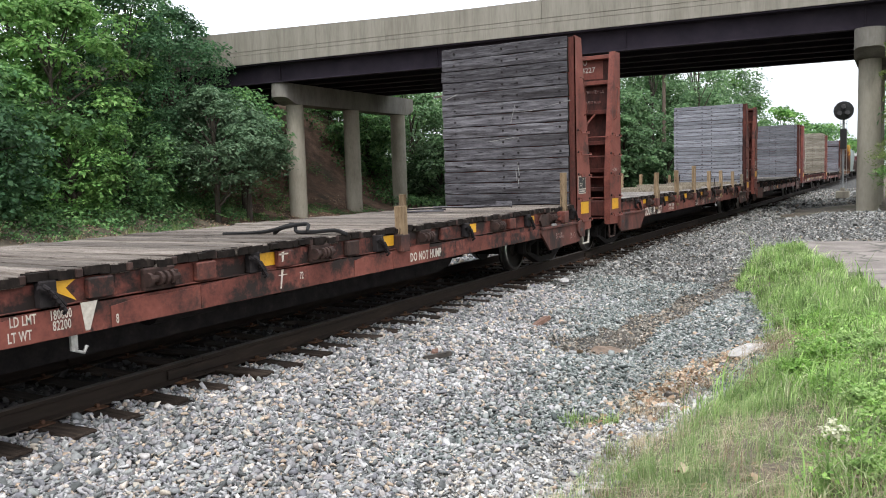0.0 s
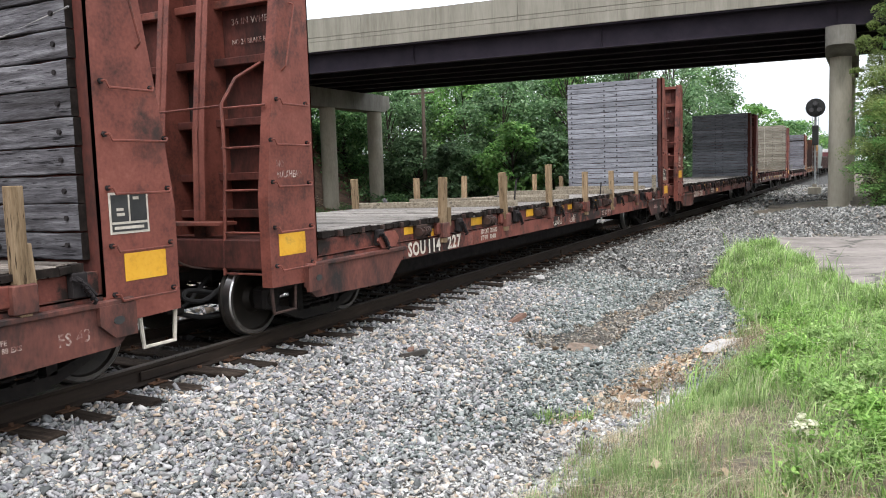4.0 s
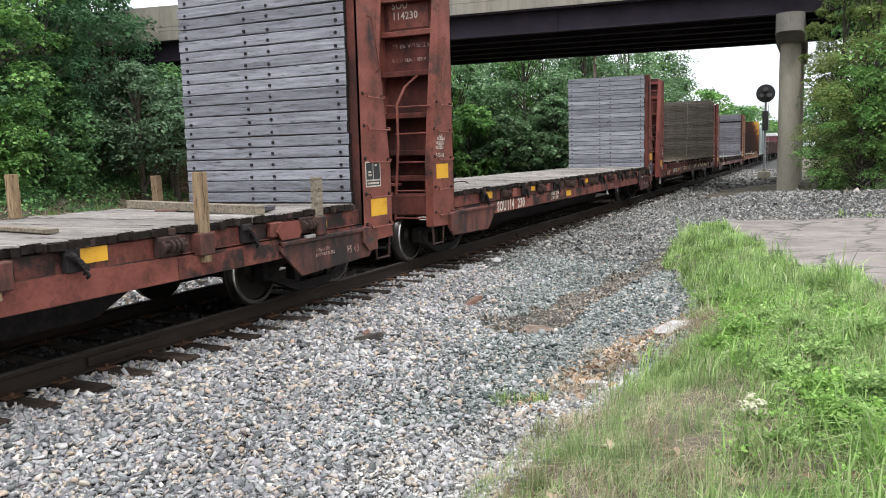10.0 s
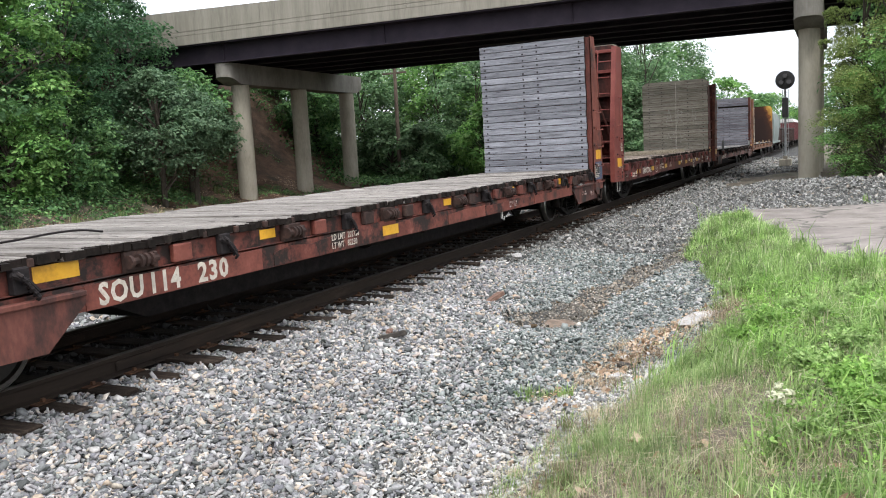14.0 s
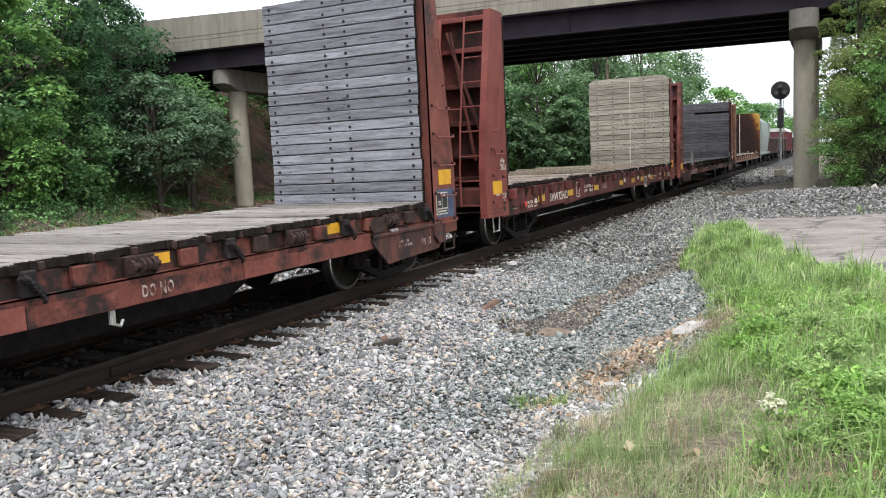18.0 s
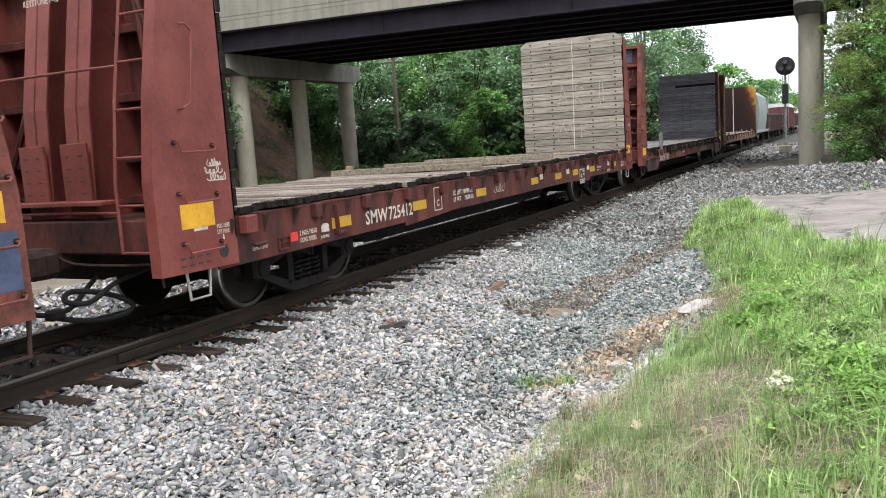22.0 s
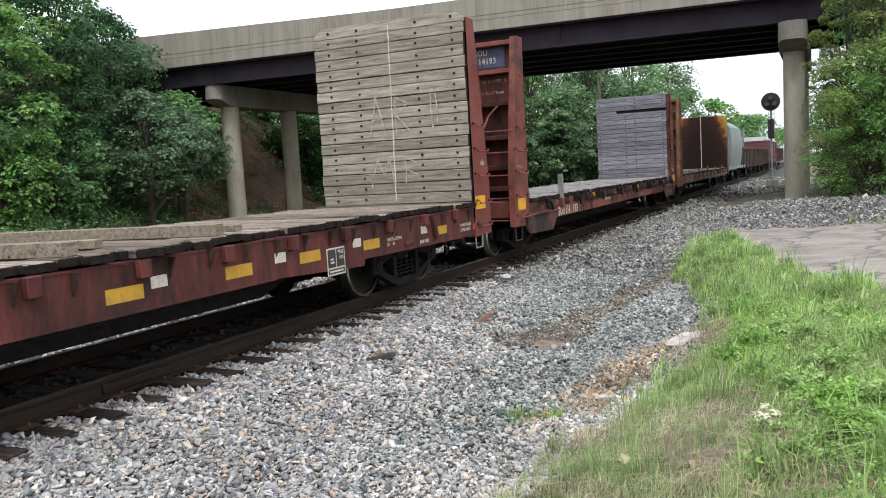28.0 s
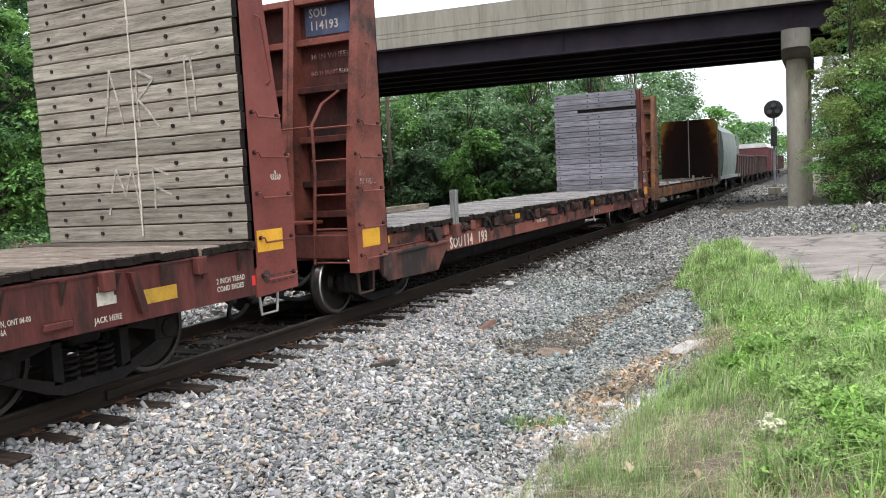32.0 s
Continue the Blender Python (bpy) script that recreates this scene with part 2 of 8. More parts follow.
M_mustard = surface("dull_mustard_sheet", [(0.25, (0.26, 0.14, 0.015)), (0.5, (0.42, 0.235, 0.018)), (0.8, (0.5, 0.3, 0.03))], 3, rough=0.55, bump=0.05, dirt=(0.10, 0.06, 0.025), dirt_scale=3, dirt_range=(0.55, 0.75))
M_white = surface("white_stencil_paint", [(0.3, (0.361, 0.315, 0.265)), (0.6, (0.568, 0.523, 0.452))], 9, rough=0.7, bump=0.0, dirt=(0.22, 0.10, 0.08), dirt_scale=9, dirt_range=(0.56, 0.72))
M_faded = surface("faded_stencil_paint", [(0.3, (0.24, 0.15, 0.125)), (0.6, (0.48, 0.40, 0.36))], 14, rough=0.75, bump=0.0, dirt=(0.14, 0.046, 0.035), dirt_scale=9, dirt_range=(0.43, 0.54))
M_black = surface("black_panel_paint", [(0.3, (0.012, 0.012, 0.012)), (0.7, (0.03, 0.03, 0.03))], 6, rough=0.6, bump=0.05)
M_hood = surface("faded_hood_paint", [(0.3, (0.05, 0.048, 0.052)), (0.7, (0.10, 0.095, 0.10))], 6, rough=0.6, bump=0.05)
M_blue = surface("blue_patch_paint", [(0.3, (0.03, 0.04, 0.08)), (0.7, (0.07, 0.09, 0.16))], 4, rough=0.6, bump=0.05, dirt=(0.14, 0.05, 0.04), dirt_scale=2, dirt_range=(0.6, 0.75))
M_red_sticker = surface("red_sticker", [(0.3, (0.5, 0.02, 0.02)), (0.7, (0.65, 0.04, 0.035))], 6, rough=0.5, bump=0.0)
M_rubber = surface("hose_rubber", [(0.3, (0.012, 0.012, 0.012)), (0.7, (0.022, 0.021, 0.021))], 8, rough=0.8, spec=0.15)


def old_wood(name, dark, mid, light, vary=0.16, stretch=(0.7, 9, 9), dirt=(0.05, 0.045, 0.045), rng=(0.58, 0.8), split=(0.575, 0.66)):
    return surface(name, [(0.25, dark), (0.5, mid), (0.75, light)], 2.4, stretch=stretch, rough=0.92, bump=1.0, fine=18, dirt=dirt, dirt_scale=0.8,
                   dirt_range=rng, vary=vary, depth=0.012, spec=0.12, checks=(5.5, *split, tuple(0.35 * c for c in dark)))


M_wood_dark = old_wood("dark_weathered_planks", (0.028, 0.026, 0.029), (0.095, 0.09, 0.098), (0.21, 0.205, 0.215), vary=0.3, dirt=(0.025, 0.022, 0.022), rng=(0.48, 0.7))
M_wood_grey = old_wood("silver_grey_planks", (0.095, 0.095, 0.105), (0.205, 0.207, 0.23), (0.30, 0.305, 0.33), vary=0.24, split=(0.585, 0.72))
M_wood_purple = old_wood("purple_grey_planks", (0.08, 0.076, 0.086), (0.165, 0.16, 0.18), (0.265, 0.26, 0.283), vary=0.25, split=(0.6, 0.74))
M_wood_tan = old_wood("tan_grey_planks", (0.10, 0.087, 0.07), (0.24, 0.215, 0.177), (0.38, 0.345, 0.295), vary=0.22, dirt=(0.12, 0.10, 0.075), split=(0.61, 0.78))
M_deck = old_wood("worn_deck_planks", (0.06, 0.055, 0.053), (0.185, 0.173, 0.166), (0.33, 0.312, 0.30), vary=0.3, stretch=(0.8, 14, 14), dirt=(0.075, 0.062, 0.055), rng=(0.5, 0.75))
M_deck_brown = old_wood("brown_deck_boards", (0.058, 0.048, 0.041), (0.155, 0.131, 0.112), (0.29, 0.255, 0.225), vary=0.45, stretch=(0.8, 14, 14), dirt=(0.075, 0.06, 0.049), rng=(0.5, 0.75))
M_deck_tan = old_wood("ragged_tan_deck_boards", (0.055, 0.042, 0.034), (0.165, 0.132, 0.108), (0.34, 0.29, 0.248), vary=0.5, stretch=(0.8, 14, 14), dirt=(0.07, 0.055, 0.044), rng=(0.5, 0.7))
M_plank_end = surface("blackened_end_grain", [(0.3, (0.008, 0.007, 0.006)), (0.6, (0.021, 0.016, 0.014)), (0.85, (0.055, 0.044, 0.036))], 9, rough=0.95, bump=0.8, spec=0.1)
M_deck_pale = old_wood("pale_deck_planks", (0.085, 0.076, 0.069), (0.215, 0.195, 0.178), (0.345, 0.32, 0.298), vary=0.24, stretch=(0.8, 14, 14), dirt=(0.10, 0.086, 0.074), rng=(0.52, 0.78))
M_board = old_wood("loose_pine_board", (0.09, 0.074, 0.055), (0.21, 0.178, 0.135), (0.32, 0.275, 0.215), stretch=(9, 0.8, 9))
M_stake = old_wood("sawn_stake_wood", (0.09, 0.06, 0.035), (0.215, 0.15, 0.09), (0.32, 0.235, 0.15), stretch=(9, 9, 0.8), vary=0.3, dirt=(0.10, 0.078, 0.06))
M_concrete = surface("bridge_concrete", [(0.25, (0.149, 0.133, 0.108)), (0.5, (0.227, 0.209, 0.172)), (0.8, (0.306, 0.282, 0.240))], 1.6, stretch=(1.3, 1, 0.14), rough=0.9, bump=0.25, fine=14,
                     dirt=(0.19, 0.17, 0.135), dirt_scale=0.9, dirt_range=(0.55, 0.85), spread=False)
M_column = surface("column_concrete", [(0.25, (0.223, 0.201, 0.156)), (0.5, (0.334, 0.303, 0.242)), (0.8, (0.435, 0.398, 0.326))], 1.1, stretch=(1, 1, 0.3), rough=0.9,
                   bump=0.3, fine=14, dirt=(0.17, 0.155, 0.125), dirt_scale=0.9, dirt_range=(0.55, 0.8))
# darker than the columns: stains plus the deck's shade put into the colour
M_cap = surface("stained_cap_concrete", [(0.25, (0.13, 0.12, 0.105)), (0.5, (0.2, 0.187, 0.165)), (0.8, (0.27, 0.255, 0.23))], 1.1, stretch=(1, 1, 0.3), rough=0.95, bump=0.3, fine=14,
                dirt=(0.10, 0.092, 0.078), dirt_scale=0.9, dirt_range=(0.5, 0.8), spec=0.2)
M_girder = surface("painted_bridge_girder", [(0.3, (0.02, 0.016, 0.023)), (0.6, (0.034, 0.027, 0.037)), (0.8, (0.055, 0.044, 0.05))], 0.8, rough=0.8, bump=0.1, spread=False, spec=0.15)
M_dirt = surface("gravelly_soil", [(0.25, (0.044, 0.034, 0.024)), (0.5, (0.112, 0.090, 0.064)), (0.8, (0.208, 0.176, 0.132))], 1.6, rough=0.95, bump=0.8, fine=22,
                 dirt=(0.05, 0.055, 0.02), dirt_scale=0.4, dirt_range=(0.5, 0.7), spread=False, depth=0.05)
M_clay = surface("red_clay_bank", [(0.25, (0.047, 0.026, 0.018)), (0.5, (0.121, 0.068, 0.043)), (0.8, (0.223, 0.135, 0.089))], 1.4, rough=0.95, bump=0.9, fine=12,
                 dirt=(0.03, 0.028, 0.014), dirt_scale=0.5, dirt_range=(0.5, 0.7), spread=False, depth=0.08)
M_pave = surface("cracked_old_asphalt", [(0.25, (0.11, 0.095, 0.084)), (0.5, (0.2, 0.172, 0.155)), (0.8, (0.29, 0.255, 0.23))], 1.2, rough=0.95, bump=0.5, fine=40,
                 dirt=(0.14, 0.12, 0.10), dirt_scale=0.9, dirt_range=(0.52, 0.66), spread=False)


def crack(m, scale, wide, dark):
    """Adds a web of dark cracks to a material."""
    n, l = m.node_tree.nodes, m.node_tree.links
    b = n["Principled BSDF"]
    tc = n.new("ShaderNodeTexCoord")
    wob = n.new("ShaderNodeTexNoise")
    wob.inputs["Scale"].default_value = 1.4
    wob.inputs["Detail"].default_value = 5
    l.new(tc.outputs["Object"], wob.inputs["Vector"])
    ad = n.new("ShaderNodeVectorMath")
    ad.operation = "MULTIPLY_ADD"
    l.new(wob.outputs["Color"], ad.inputs[0])
    ad.inputs[1].default_value = (1.2, 1.2, 0)
    l.new(tc.outputs["Object"], ad.inputs[2])
    flat = n.new("ShaderNodeVectorMath")
    flat.operation = "MULTIPLY"
    flat.inputs[1].default_value = (1, 1, 0)
    l.new(ad.outputs[0], flat.inputs[0])
    vo = n.new("ShaderNodeTexVoronoi")
    vo.feature = "DISTANCE_TO_EDGE"
    vo.inputs["Scale"].default_value = scale
    l.new(flat.outputs[0], vo.inputs["Vector"])
    mr = n.new("ShaderNodeMapRange")
    mr.inputs["From Min"].default_value, mr.inputs["From Max"].default_value = 0.0, wide
    mr.inputs["To Min"].default_value, mr.inputs["To Max"].default_value = 1.0, 0.0
    l.new(vo.outputs["Distance"], mr.inputs["Value"])
    mx = n.new("ShaderNodeMix")
    mx.data_type = "RGBA"
    l.new(mr.outputs[0], mx.inputs[0])
    l.new(b.inputs["Base Color"].links[0].from_socket, mx.inputs[6])
    mx.inputs[7].default_value = (*dark, 1)
    l.new(mx.outputs[2], b.inputs["Base Color"])


crack(M_pave, 0.55, 0.035, (0.06, 0.055, 0.045))
# the bed's colour is darkened to paint in the shade between ballast stones
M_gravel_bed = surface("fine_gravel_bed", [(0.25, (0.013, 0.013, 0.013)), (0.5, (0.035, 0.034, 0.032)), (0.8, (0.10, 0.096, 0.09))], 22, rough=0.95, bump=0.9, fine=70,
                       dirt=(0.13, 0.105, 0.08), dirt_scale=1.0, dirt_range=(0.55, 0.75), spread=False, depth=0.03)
M_stone = stones("granite_ballast", [(0.0, (0.077, 0.081, 0.079)), (0.1, (0.129, 0.133, 0.130)), (0.22, (0.180, 0.176, 0.194)), (0.34, (0.205, 0.217, 0.204)), (0.45, (0.257, 0.242, 0.250)), (0.55, (0.270, 0.280, 0.265)), (0.66, (0.342, 0.329, 0.337)), (0.76, (0.453, 0.445, 0.436)),
                                         (0.83, (0.300, 0.250, 0.228)), (0.89, (0.400, 0.359, 0.300)), (0.945, (0.410, 0.309, 0.228)), (1.0, (0.601, 0.564, 0.519))])
M_stone_tan = stones("tan_washed_gravel", [(0.0, (0.08, 0.072, 0.06)), (0.35, (0.19, 0.172, 0.145)), (0.7, (0.32, 0.295, 0.255)), (0.92, (0.25, 0.175, 0.115)), (1.0, (0.48, 0.45, 0.41))])
M_stone_white = stones("white_fine_gravel", [(0.0, (0.20, 0.195, 0.19)), (0.4, (0.38, 0.375, 0.36)), (0.75, (0.56, 0.55, 0.53)), (0.92, (0.42, 0.35, 0.27)), (1.0, (0.68, 0.66, 0.63))])
M_stone_dark = stones("grey_green_ballast", [(0.0, (0.055, 0.065, 0.063)), (0.35, (0.144, 0.164, 0.155)), (0.7, (0.250, 0.267, 0.253)), (0.9, (0.377, 0.382, 0.365)), (0.96, (0.233, 0.185, 0.136)), (1.0, (0.443, 0.431, 0.414))])
M_stone_far = stones("weathered_grey_ballast", [(0.0, (0.07, 0.07, 0.066)), (0.35, (0.16, 0.16, 0.152)), (0.7, (0.26, 0.258, 0.245)), (0.9, (0.38, 0.37, 0.345)), (0.96, (0.26, 0.20, 0.145)), (1.0, (0.45, 0.43, 0.40))])
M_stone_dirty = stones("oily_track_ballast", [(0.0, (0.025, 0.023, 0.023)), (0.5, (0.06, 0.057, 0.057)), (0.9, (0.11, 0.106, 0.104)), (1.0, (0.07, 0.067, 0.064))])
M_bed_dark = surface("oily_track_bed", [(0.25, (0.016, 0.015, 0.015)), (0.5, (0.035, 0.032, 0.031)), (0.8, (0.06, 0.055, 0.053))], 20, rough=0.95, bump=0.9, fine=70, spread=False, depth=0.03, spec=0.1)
M_leaf_mid = leafy("broad_leaves", [(0.0, (0.061, 0.138, 0.057)), (0.4, (0.110, 0.226, 0.086)), (0.75, (0.171, 0.314, 0.116)), (1.0, (0.248, 0.413, 0.154))], 0.4)
M_leaf_dark = leafy("dark_leaves", [(0.0, (0.038, 0.092, 0.044)), (0.5, (0.069, 0.152, 0.069)), (1.0, (0.116, 0.221, 0.097))], 0.4)
M_leaf_light = leafy("yellow_green_leaves", [(0.0, (0.090, 0.205, 0.055)), (0.5, (0.158, 0.318, 0.085)), (1.0, (0.271, 0.441, 0.140))], 0.4)
M_leaf_yellow = leafy("olive_spring_leaves", [(0.0, (0.115, 0.170, 0.052)), (0.5, (0.200, 0.268, 0.081)), (1.0, (0.325, 0.382, 0.133))], 0.4)
M_leaf_silver = leafy("grey_green_leaves", [(0.0, (0.068, 0.125, 0.07)), (0.5, (0.12, 0.2, 0.108)), (1.0, (0.195, 0.285, 0.165))], 0.4)
M_leaf_wood = leafy("pale_wood_leaves", [(0.0, (0.078, 0.147, 0.072)), (0.45, (0.131, 0.231, 0.108)), (0.8, (0.193, 0.311, 0.149)), (1.0, (0.279, 0.386, 0.216))], 0.45, patch=0.35, low=0.5, high=1.5)
M_blossom = leafy("white_blossom", [(0.0, (0.62, 0.62, 0.42)), (1.0, (0.86, 0.85, 0.68))], 0.2)
M_grass = leafy("fresh_grass", [(0.0, (0.131, 0.221, 0.067)), (0.45, (0.262, 0.401, 0.122)), (0.85, (0.403, 0.542, 0.208)), (1.0, (0.555, 0.531, 0.377))], 0.45, patch=3.4, low=0.5, high=1.5)
M_stalk = leafy("dead_brown_stalks", [(0.0, (0.15, 0.10, 0.065)), (0.5, (0.26, 0.19, 0.125)), (1.0, (0.42, 0.33, 0.23))], 0.2, patch=3.0, low=0.7, high=1.3)
M_straw = leafy("dry_grass", [(0.0, (0.27, 0.215, 0.14)), (0.5, (0.42, 0.355, 0.245)), (1.0, (0.60, 0.53, 0.39))], 0.35, patch=3.0, low=0.7, high=1.3)
M_dead_leaf = leafy("fallen_leaves", [(0.0, (0.20, 0.12, 0.07)), (0.5, (0.38, 0.26, 0.17)), (1.0, (0.58, 0.46, 0.35))], 0.1)
M_grass_dull = leafy("dull_grass", [(0.0, (0.152, 0.240, 0.085)), (0.5, (0.266, 0.370, 0.145)), (0.85, (0.389, 0.456, 0.220)), (1.0, (0.522, 0.470, 0.320))], 0.4, patch=2.6, low=0.65, high=1.4)
M_weed = leafy("weed_leaves", [(0.0, (0.140, 0.283, 0.059)), (0.5, (0.253, 0.435, 0.099)), (1.0, (0.392, 0.589, 0.172))], 0.42, patch=3.0, low=0.6, high=1.35)
M_pale_stone = surface("pale_quartz", [(0.3, (0.3, 0.285, 0.275)), (0.7, (0.52, 0.50, 0.49))], 8, rough=0.8)
M_yellow_stone = surface("yellow_quartz", [(0.3, (0.5, 0.40, 0.16)), (0.7, (0.62, 0.53, 0.26))], 12, rough=0.8)
M_tan_stone = surface("tan_sandstone", [(0.3, (0.38, 0.23, 0.12)), (0.7, (0.55, 0.38, 0.23))], 12, rough=0.85)
M_char = surface("charred_wood", [(0.3, (0.02, 0.017, 0.015)), (0.7, (0.07, 0.06, 0.05))], 12, rough=0.95)
M_tie_brown = surface("red_brown_splintered_wood", [(0.3, (0.09, 0.045, 0.03)), (0.7, (0.20, 0.12, 0.09))], 14, stretch=(6, 1, 6), rough=0.95)
M_mud = surface("rusty_mud", [(0.3, (0.05, 0.032, 0.02)), (0.5, (0.13, 0.085, 0.055)), (0.7, (0.22, 0.165, 0.12))], 9, rough=0.6, bump=0.5, spread=False)
M_pole = surface("grey_brown_pole_wood", [(0.3, (0.07, 0.05, 0.04)), (0.7, (0.17, 0.13, 0.10))], 4, stretch=(4, 4, 0.3), rough=0.95)
M_bark = surface("bark", [(0.3, (0.025, 0.02, 0.015)), (0.6, (0.07, 0.055, 0.042)), (0.8, (0.13, 0.105, 0.085))], 6, stretch=(1, 1, 0.2), rough=0.95, bump=0.8)


# ---- mesh building ----
class Build:
    """Collects plain solids into one mesh."""

    def __init__(self):
        self.v, self.f, self.m = [], [], []

    def add(self, verts, faces, slot=0):
        k = len(self.v)
        self.v += [tuple(p) for p in verts]
        self.f += [tuple(i + k for i in f) for f in faces]
        self.m += [slot] * len(faces)
        return self

    def box(self, x0, x1, y0, y1, z0, z1, b=0.0, slot=0):
        if b <= 0:
            v = [(x, y, z) for x in (x0, x1) for y in (y0, y1) for z in (z0, z1)]
            return self.add(v, [(0, 1, 3, 2), (4, 6, 7, 5), (0, 4, 5, 1), (2, 3, 7, 6), (0, 2, 6, 4), (1, 5, 7, 3)], slot)
        v, f = [], []
        idx = {}
        for sx in (0, 1):
            for sy in (0, 1):
                for sz in (0, 1):
                    cx, cy, cz = (x0, x1)[sx], (y0, y1)[sy], (z0, z1)[sz]
                    ix, iy, iz = cx + (b, -b)[sx], cy + (b, -b)[sy], cz + (b, -b)[sz]
                    for ax, p in enumerate(((cx, iy, iz), (ix, cy, iz), (ix, iy, cz))):
                        idx[(sx, sy, sz, ax)] = len(v)
                        v.append(p)
        g = idx.get
        for s in (0, 1):
            f.append(tuple(g((s, a, c, 0)) for a, c in ((0, 0), (1, 0), (1, 1), (0, 1))))
            f.append(tuple(g((a, s, c, 1)) for a, c in ((0, 0), (1, 0), (1, 1), (0, 1))))
            f.append(tuple(g((a, c, s, 2)) for a, c in ((0, 0), (1, 0), (1, 1), (0, 1))))
        for s in (0, 1):
            for q in (0, 1):
                f.append((g((s, q, 0, 0)), g((s, q, 1, 0)), g((s, q, 1, 1)), g((s, q, 0, 1))))
                f.append((g((s, 0, q, 0)), g((s, 1, q, 0)), g((s, 1, q, 2)), g((s, 0, q, 2))))
                f.append((g((0, s, q, 1)), g((1, s, q, 1)), g((1, s, q, 2)), g((0, s, q, 2))))
        for s in (0, 1):
            for q in (0, 1):
                for r in (0, 1):
                    f.append((g((s, q, r, 0)), g((s, q, r, 1)), g((s, q, r, 2))))
        return self.add(v, f, slot)

    def prism(self, poly, axis, a, b, slot=0):
        """A polygon in the two other axes (in x, y, z order), drawn out along the axis from a to b."""
        def at(p, w):
            q = list(p)
            q.insert(axis, w)
            return q
        n = len(poly)
        v = [at(p, a) for p in poly] + [at(p, b) for p in poly]
        f = [tuple(range(n)), tuple(range(2 * n - 1, n - 1, -1))] + [(i, i + n, (i + 1) % n + n, (i + 1) % n) for i in range(n)]
        return self.add(v, f, slot)

    def tube(self, pts, r, n=6, r2=None, slot=0):
        pts = [Vector(p) for p in pts]
        v, f = [], []
        for i, p in enumerate(pts):
            d = (pts[min(i + 1, len(pts) - 1)] - pts[max(i - 1, 0)]).normalized()
            s = d.orthogonal().normalized() if i == 0 else (s - d * s.dot(d)).normalized()
            u = d.cross(s)
            w = r if r2 is None else r + (r2 - r) * i / (len(pts) - 1)
            v += [p + (s * math.cos(2 * math.pi * k / n) + u * math.sin(2 * math.pi * k / n)) * w for k in range(n)]
        for i in range(len(pts) - 1):
            f += [(i * n + k, i * n + (k + 1) % n, (i + 1) * n + (k + 1) % n, (i + 1) * n + k) for k in range(n)]
        f += [tuple(range(n - 1, -1, -1)), tuple(range((len(pts) - 1) * n, len(pts) * n))]
        return self.add(v, f, slot)

    def lathe(self, prof, n=32, cx=0.0, cy=0.0, cz=0.0, axis=0, slot=0):
        """A profile of (along, radius) turned about an axis."""
        v, f = [], []
        for a, r in prof:
            for k in range(n):
                c, s = r * math.cos(2 * math.pi * k / n), r * math.sin(2 * math.pi * k / n)
                v.append((cx + a, cy + c, cz + s) if axis == 0 else (cx + c, cy + s, cz + a))
        for i in range(len(prof) - 1):
            f += [(i * n + k, (i + 1) * n + k, (i + 1) * n + (k + 1) % n, i * n + (k + 1) % n) for k in range(n)]
        f += [tuple(range(n)), tuple(range(len(prof) * n - 1, (len(prof) - 1) * n - 1, -1))]
        return self.add(v, f, slot)

    def mesh(self, name, *mats, smooth=True):
        me = bpy.data.meshes.new(name)
        me.from_pydata(self.v, [], self.f)
        for m in mats:
            me.materials.append(m)
        if len(mats) > 1:
            me.polygons.foreach_set("material_index", self.m)
        bm = bmesh.new()
        bm.from_mesh(me)
        bmesh.ops.recalc_face_normals(bm, faces=bm.faces)
        bm.to_mesh(me)
        bm.free()
        if smooth:
            me.shade_smooth()
            me.set_sharp_from_angle(angle=radians(32))
        return me


def bend(pts, n=5):
    """Points along a smooth curve through the given ones."""
    p = [Vector(q) for q in pts]
    p = [2 * p[0] - p[1]] + p + [2 * p[-1] - p[-2]]
    out = []
    for a, b, c, d in zip(p, p[1:], p[2:], p[3:]):
        for k in range(n):
            u = k / n
            out.append(0.5 * (2 * b + (c - a) * u + (2 * a - 5 * b + 4 * c - d) * u * u + (3 * b - a - 3 * c + d) * u ** 3))
    return out + [p[-2]]


def part(name, build, mats, parent, label="", at=None):
    """Links a mesh as one part under a thing or part."""
    mats = mats if isinstance(mats, (tuple, list)) else (mats,)
    me = build.mesh(name, *mats) if isinstance(build, Build) else build
    ob = new(name, me)
    ob.parent = parent
    if at is not None:
        ob.matrix_basis = at
    return tagged(ob, label)


def thing(name, label, category, group="", kind="", at=None, build=None, mats=None):
    me = None
    if build is not None:
        mats = mats if isinstance(mats, (tuple, list)) else (mats,)
        me = build.mesh(name, *mats)
    ob = new(name, me)
    if at is not None:
        ob.matrix_basis = at
    return tagged(ob, label, category, group, kind)


def soup(name, verts, faces, mat, smooth=False):
    """A large mesh from arrays: verts (n, 3), faces (m, k)."""
    me = bpy.data.meshes.new(name)
    nv, (nf, k) = len(verts), faces.shape
    me.vertices.add(nv)
    me.vertices.foreach_set("co", np.ascontiguousarray(verts, dtype=np.float32).ravel())
    me.loops.add(nf * k)
    me.loops.foreach_set("vertex_index", np.ascontiguousarray(faces, dtype=np.int32).ravel())
    me.polygons.add(nf)
    me.polygons.foreach_set("loop_start", np.arange(0, nf * k, k, dtype=np.int32))
    me.materials.append(mat)
    me.update(calc_edges=True)
    if smooth:
        me.shade_smooth()
    return me


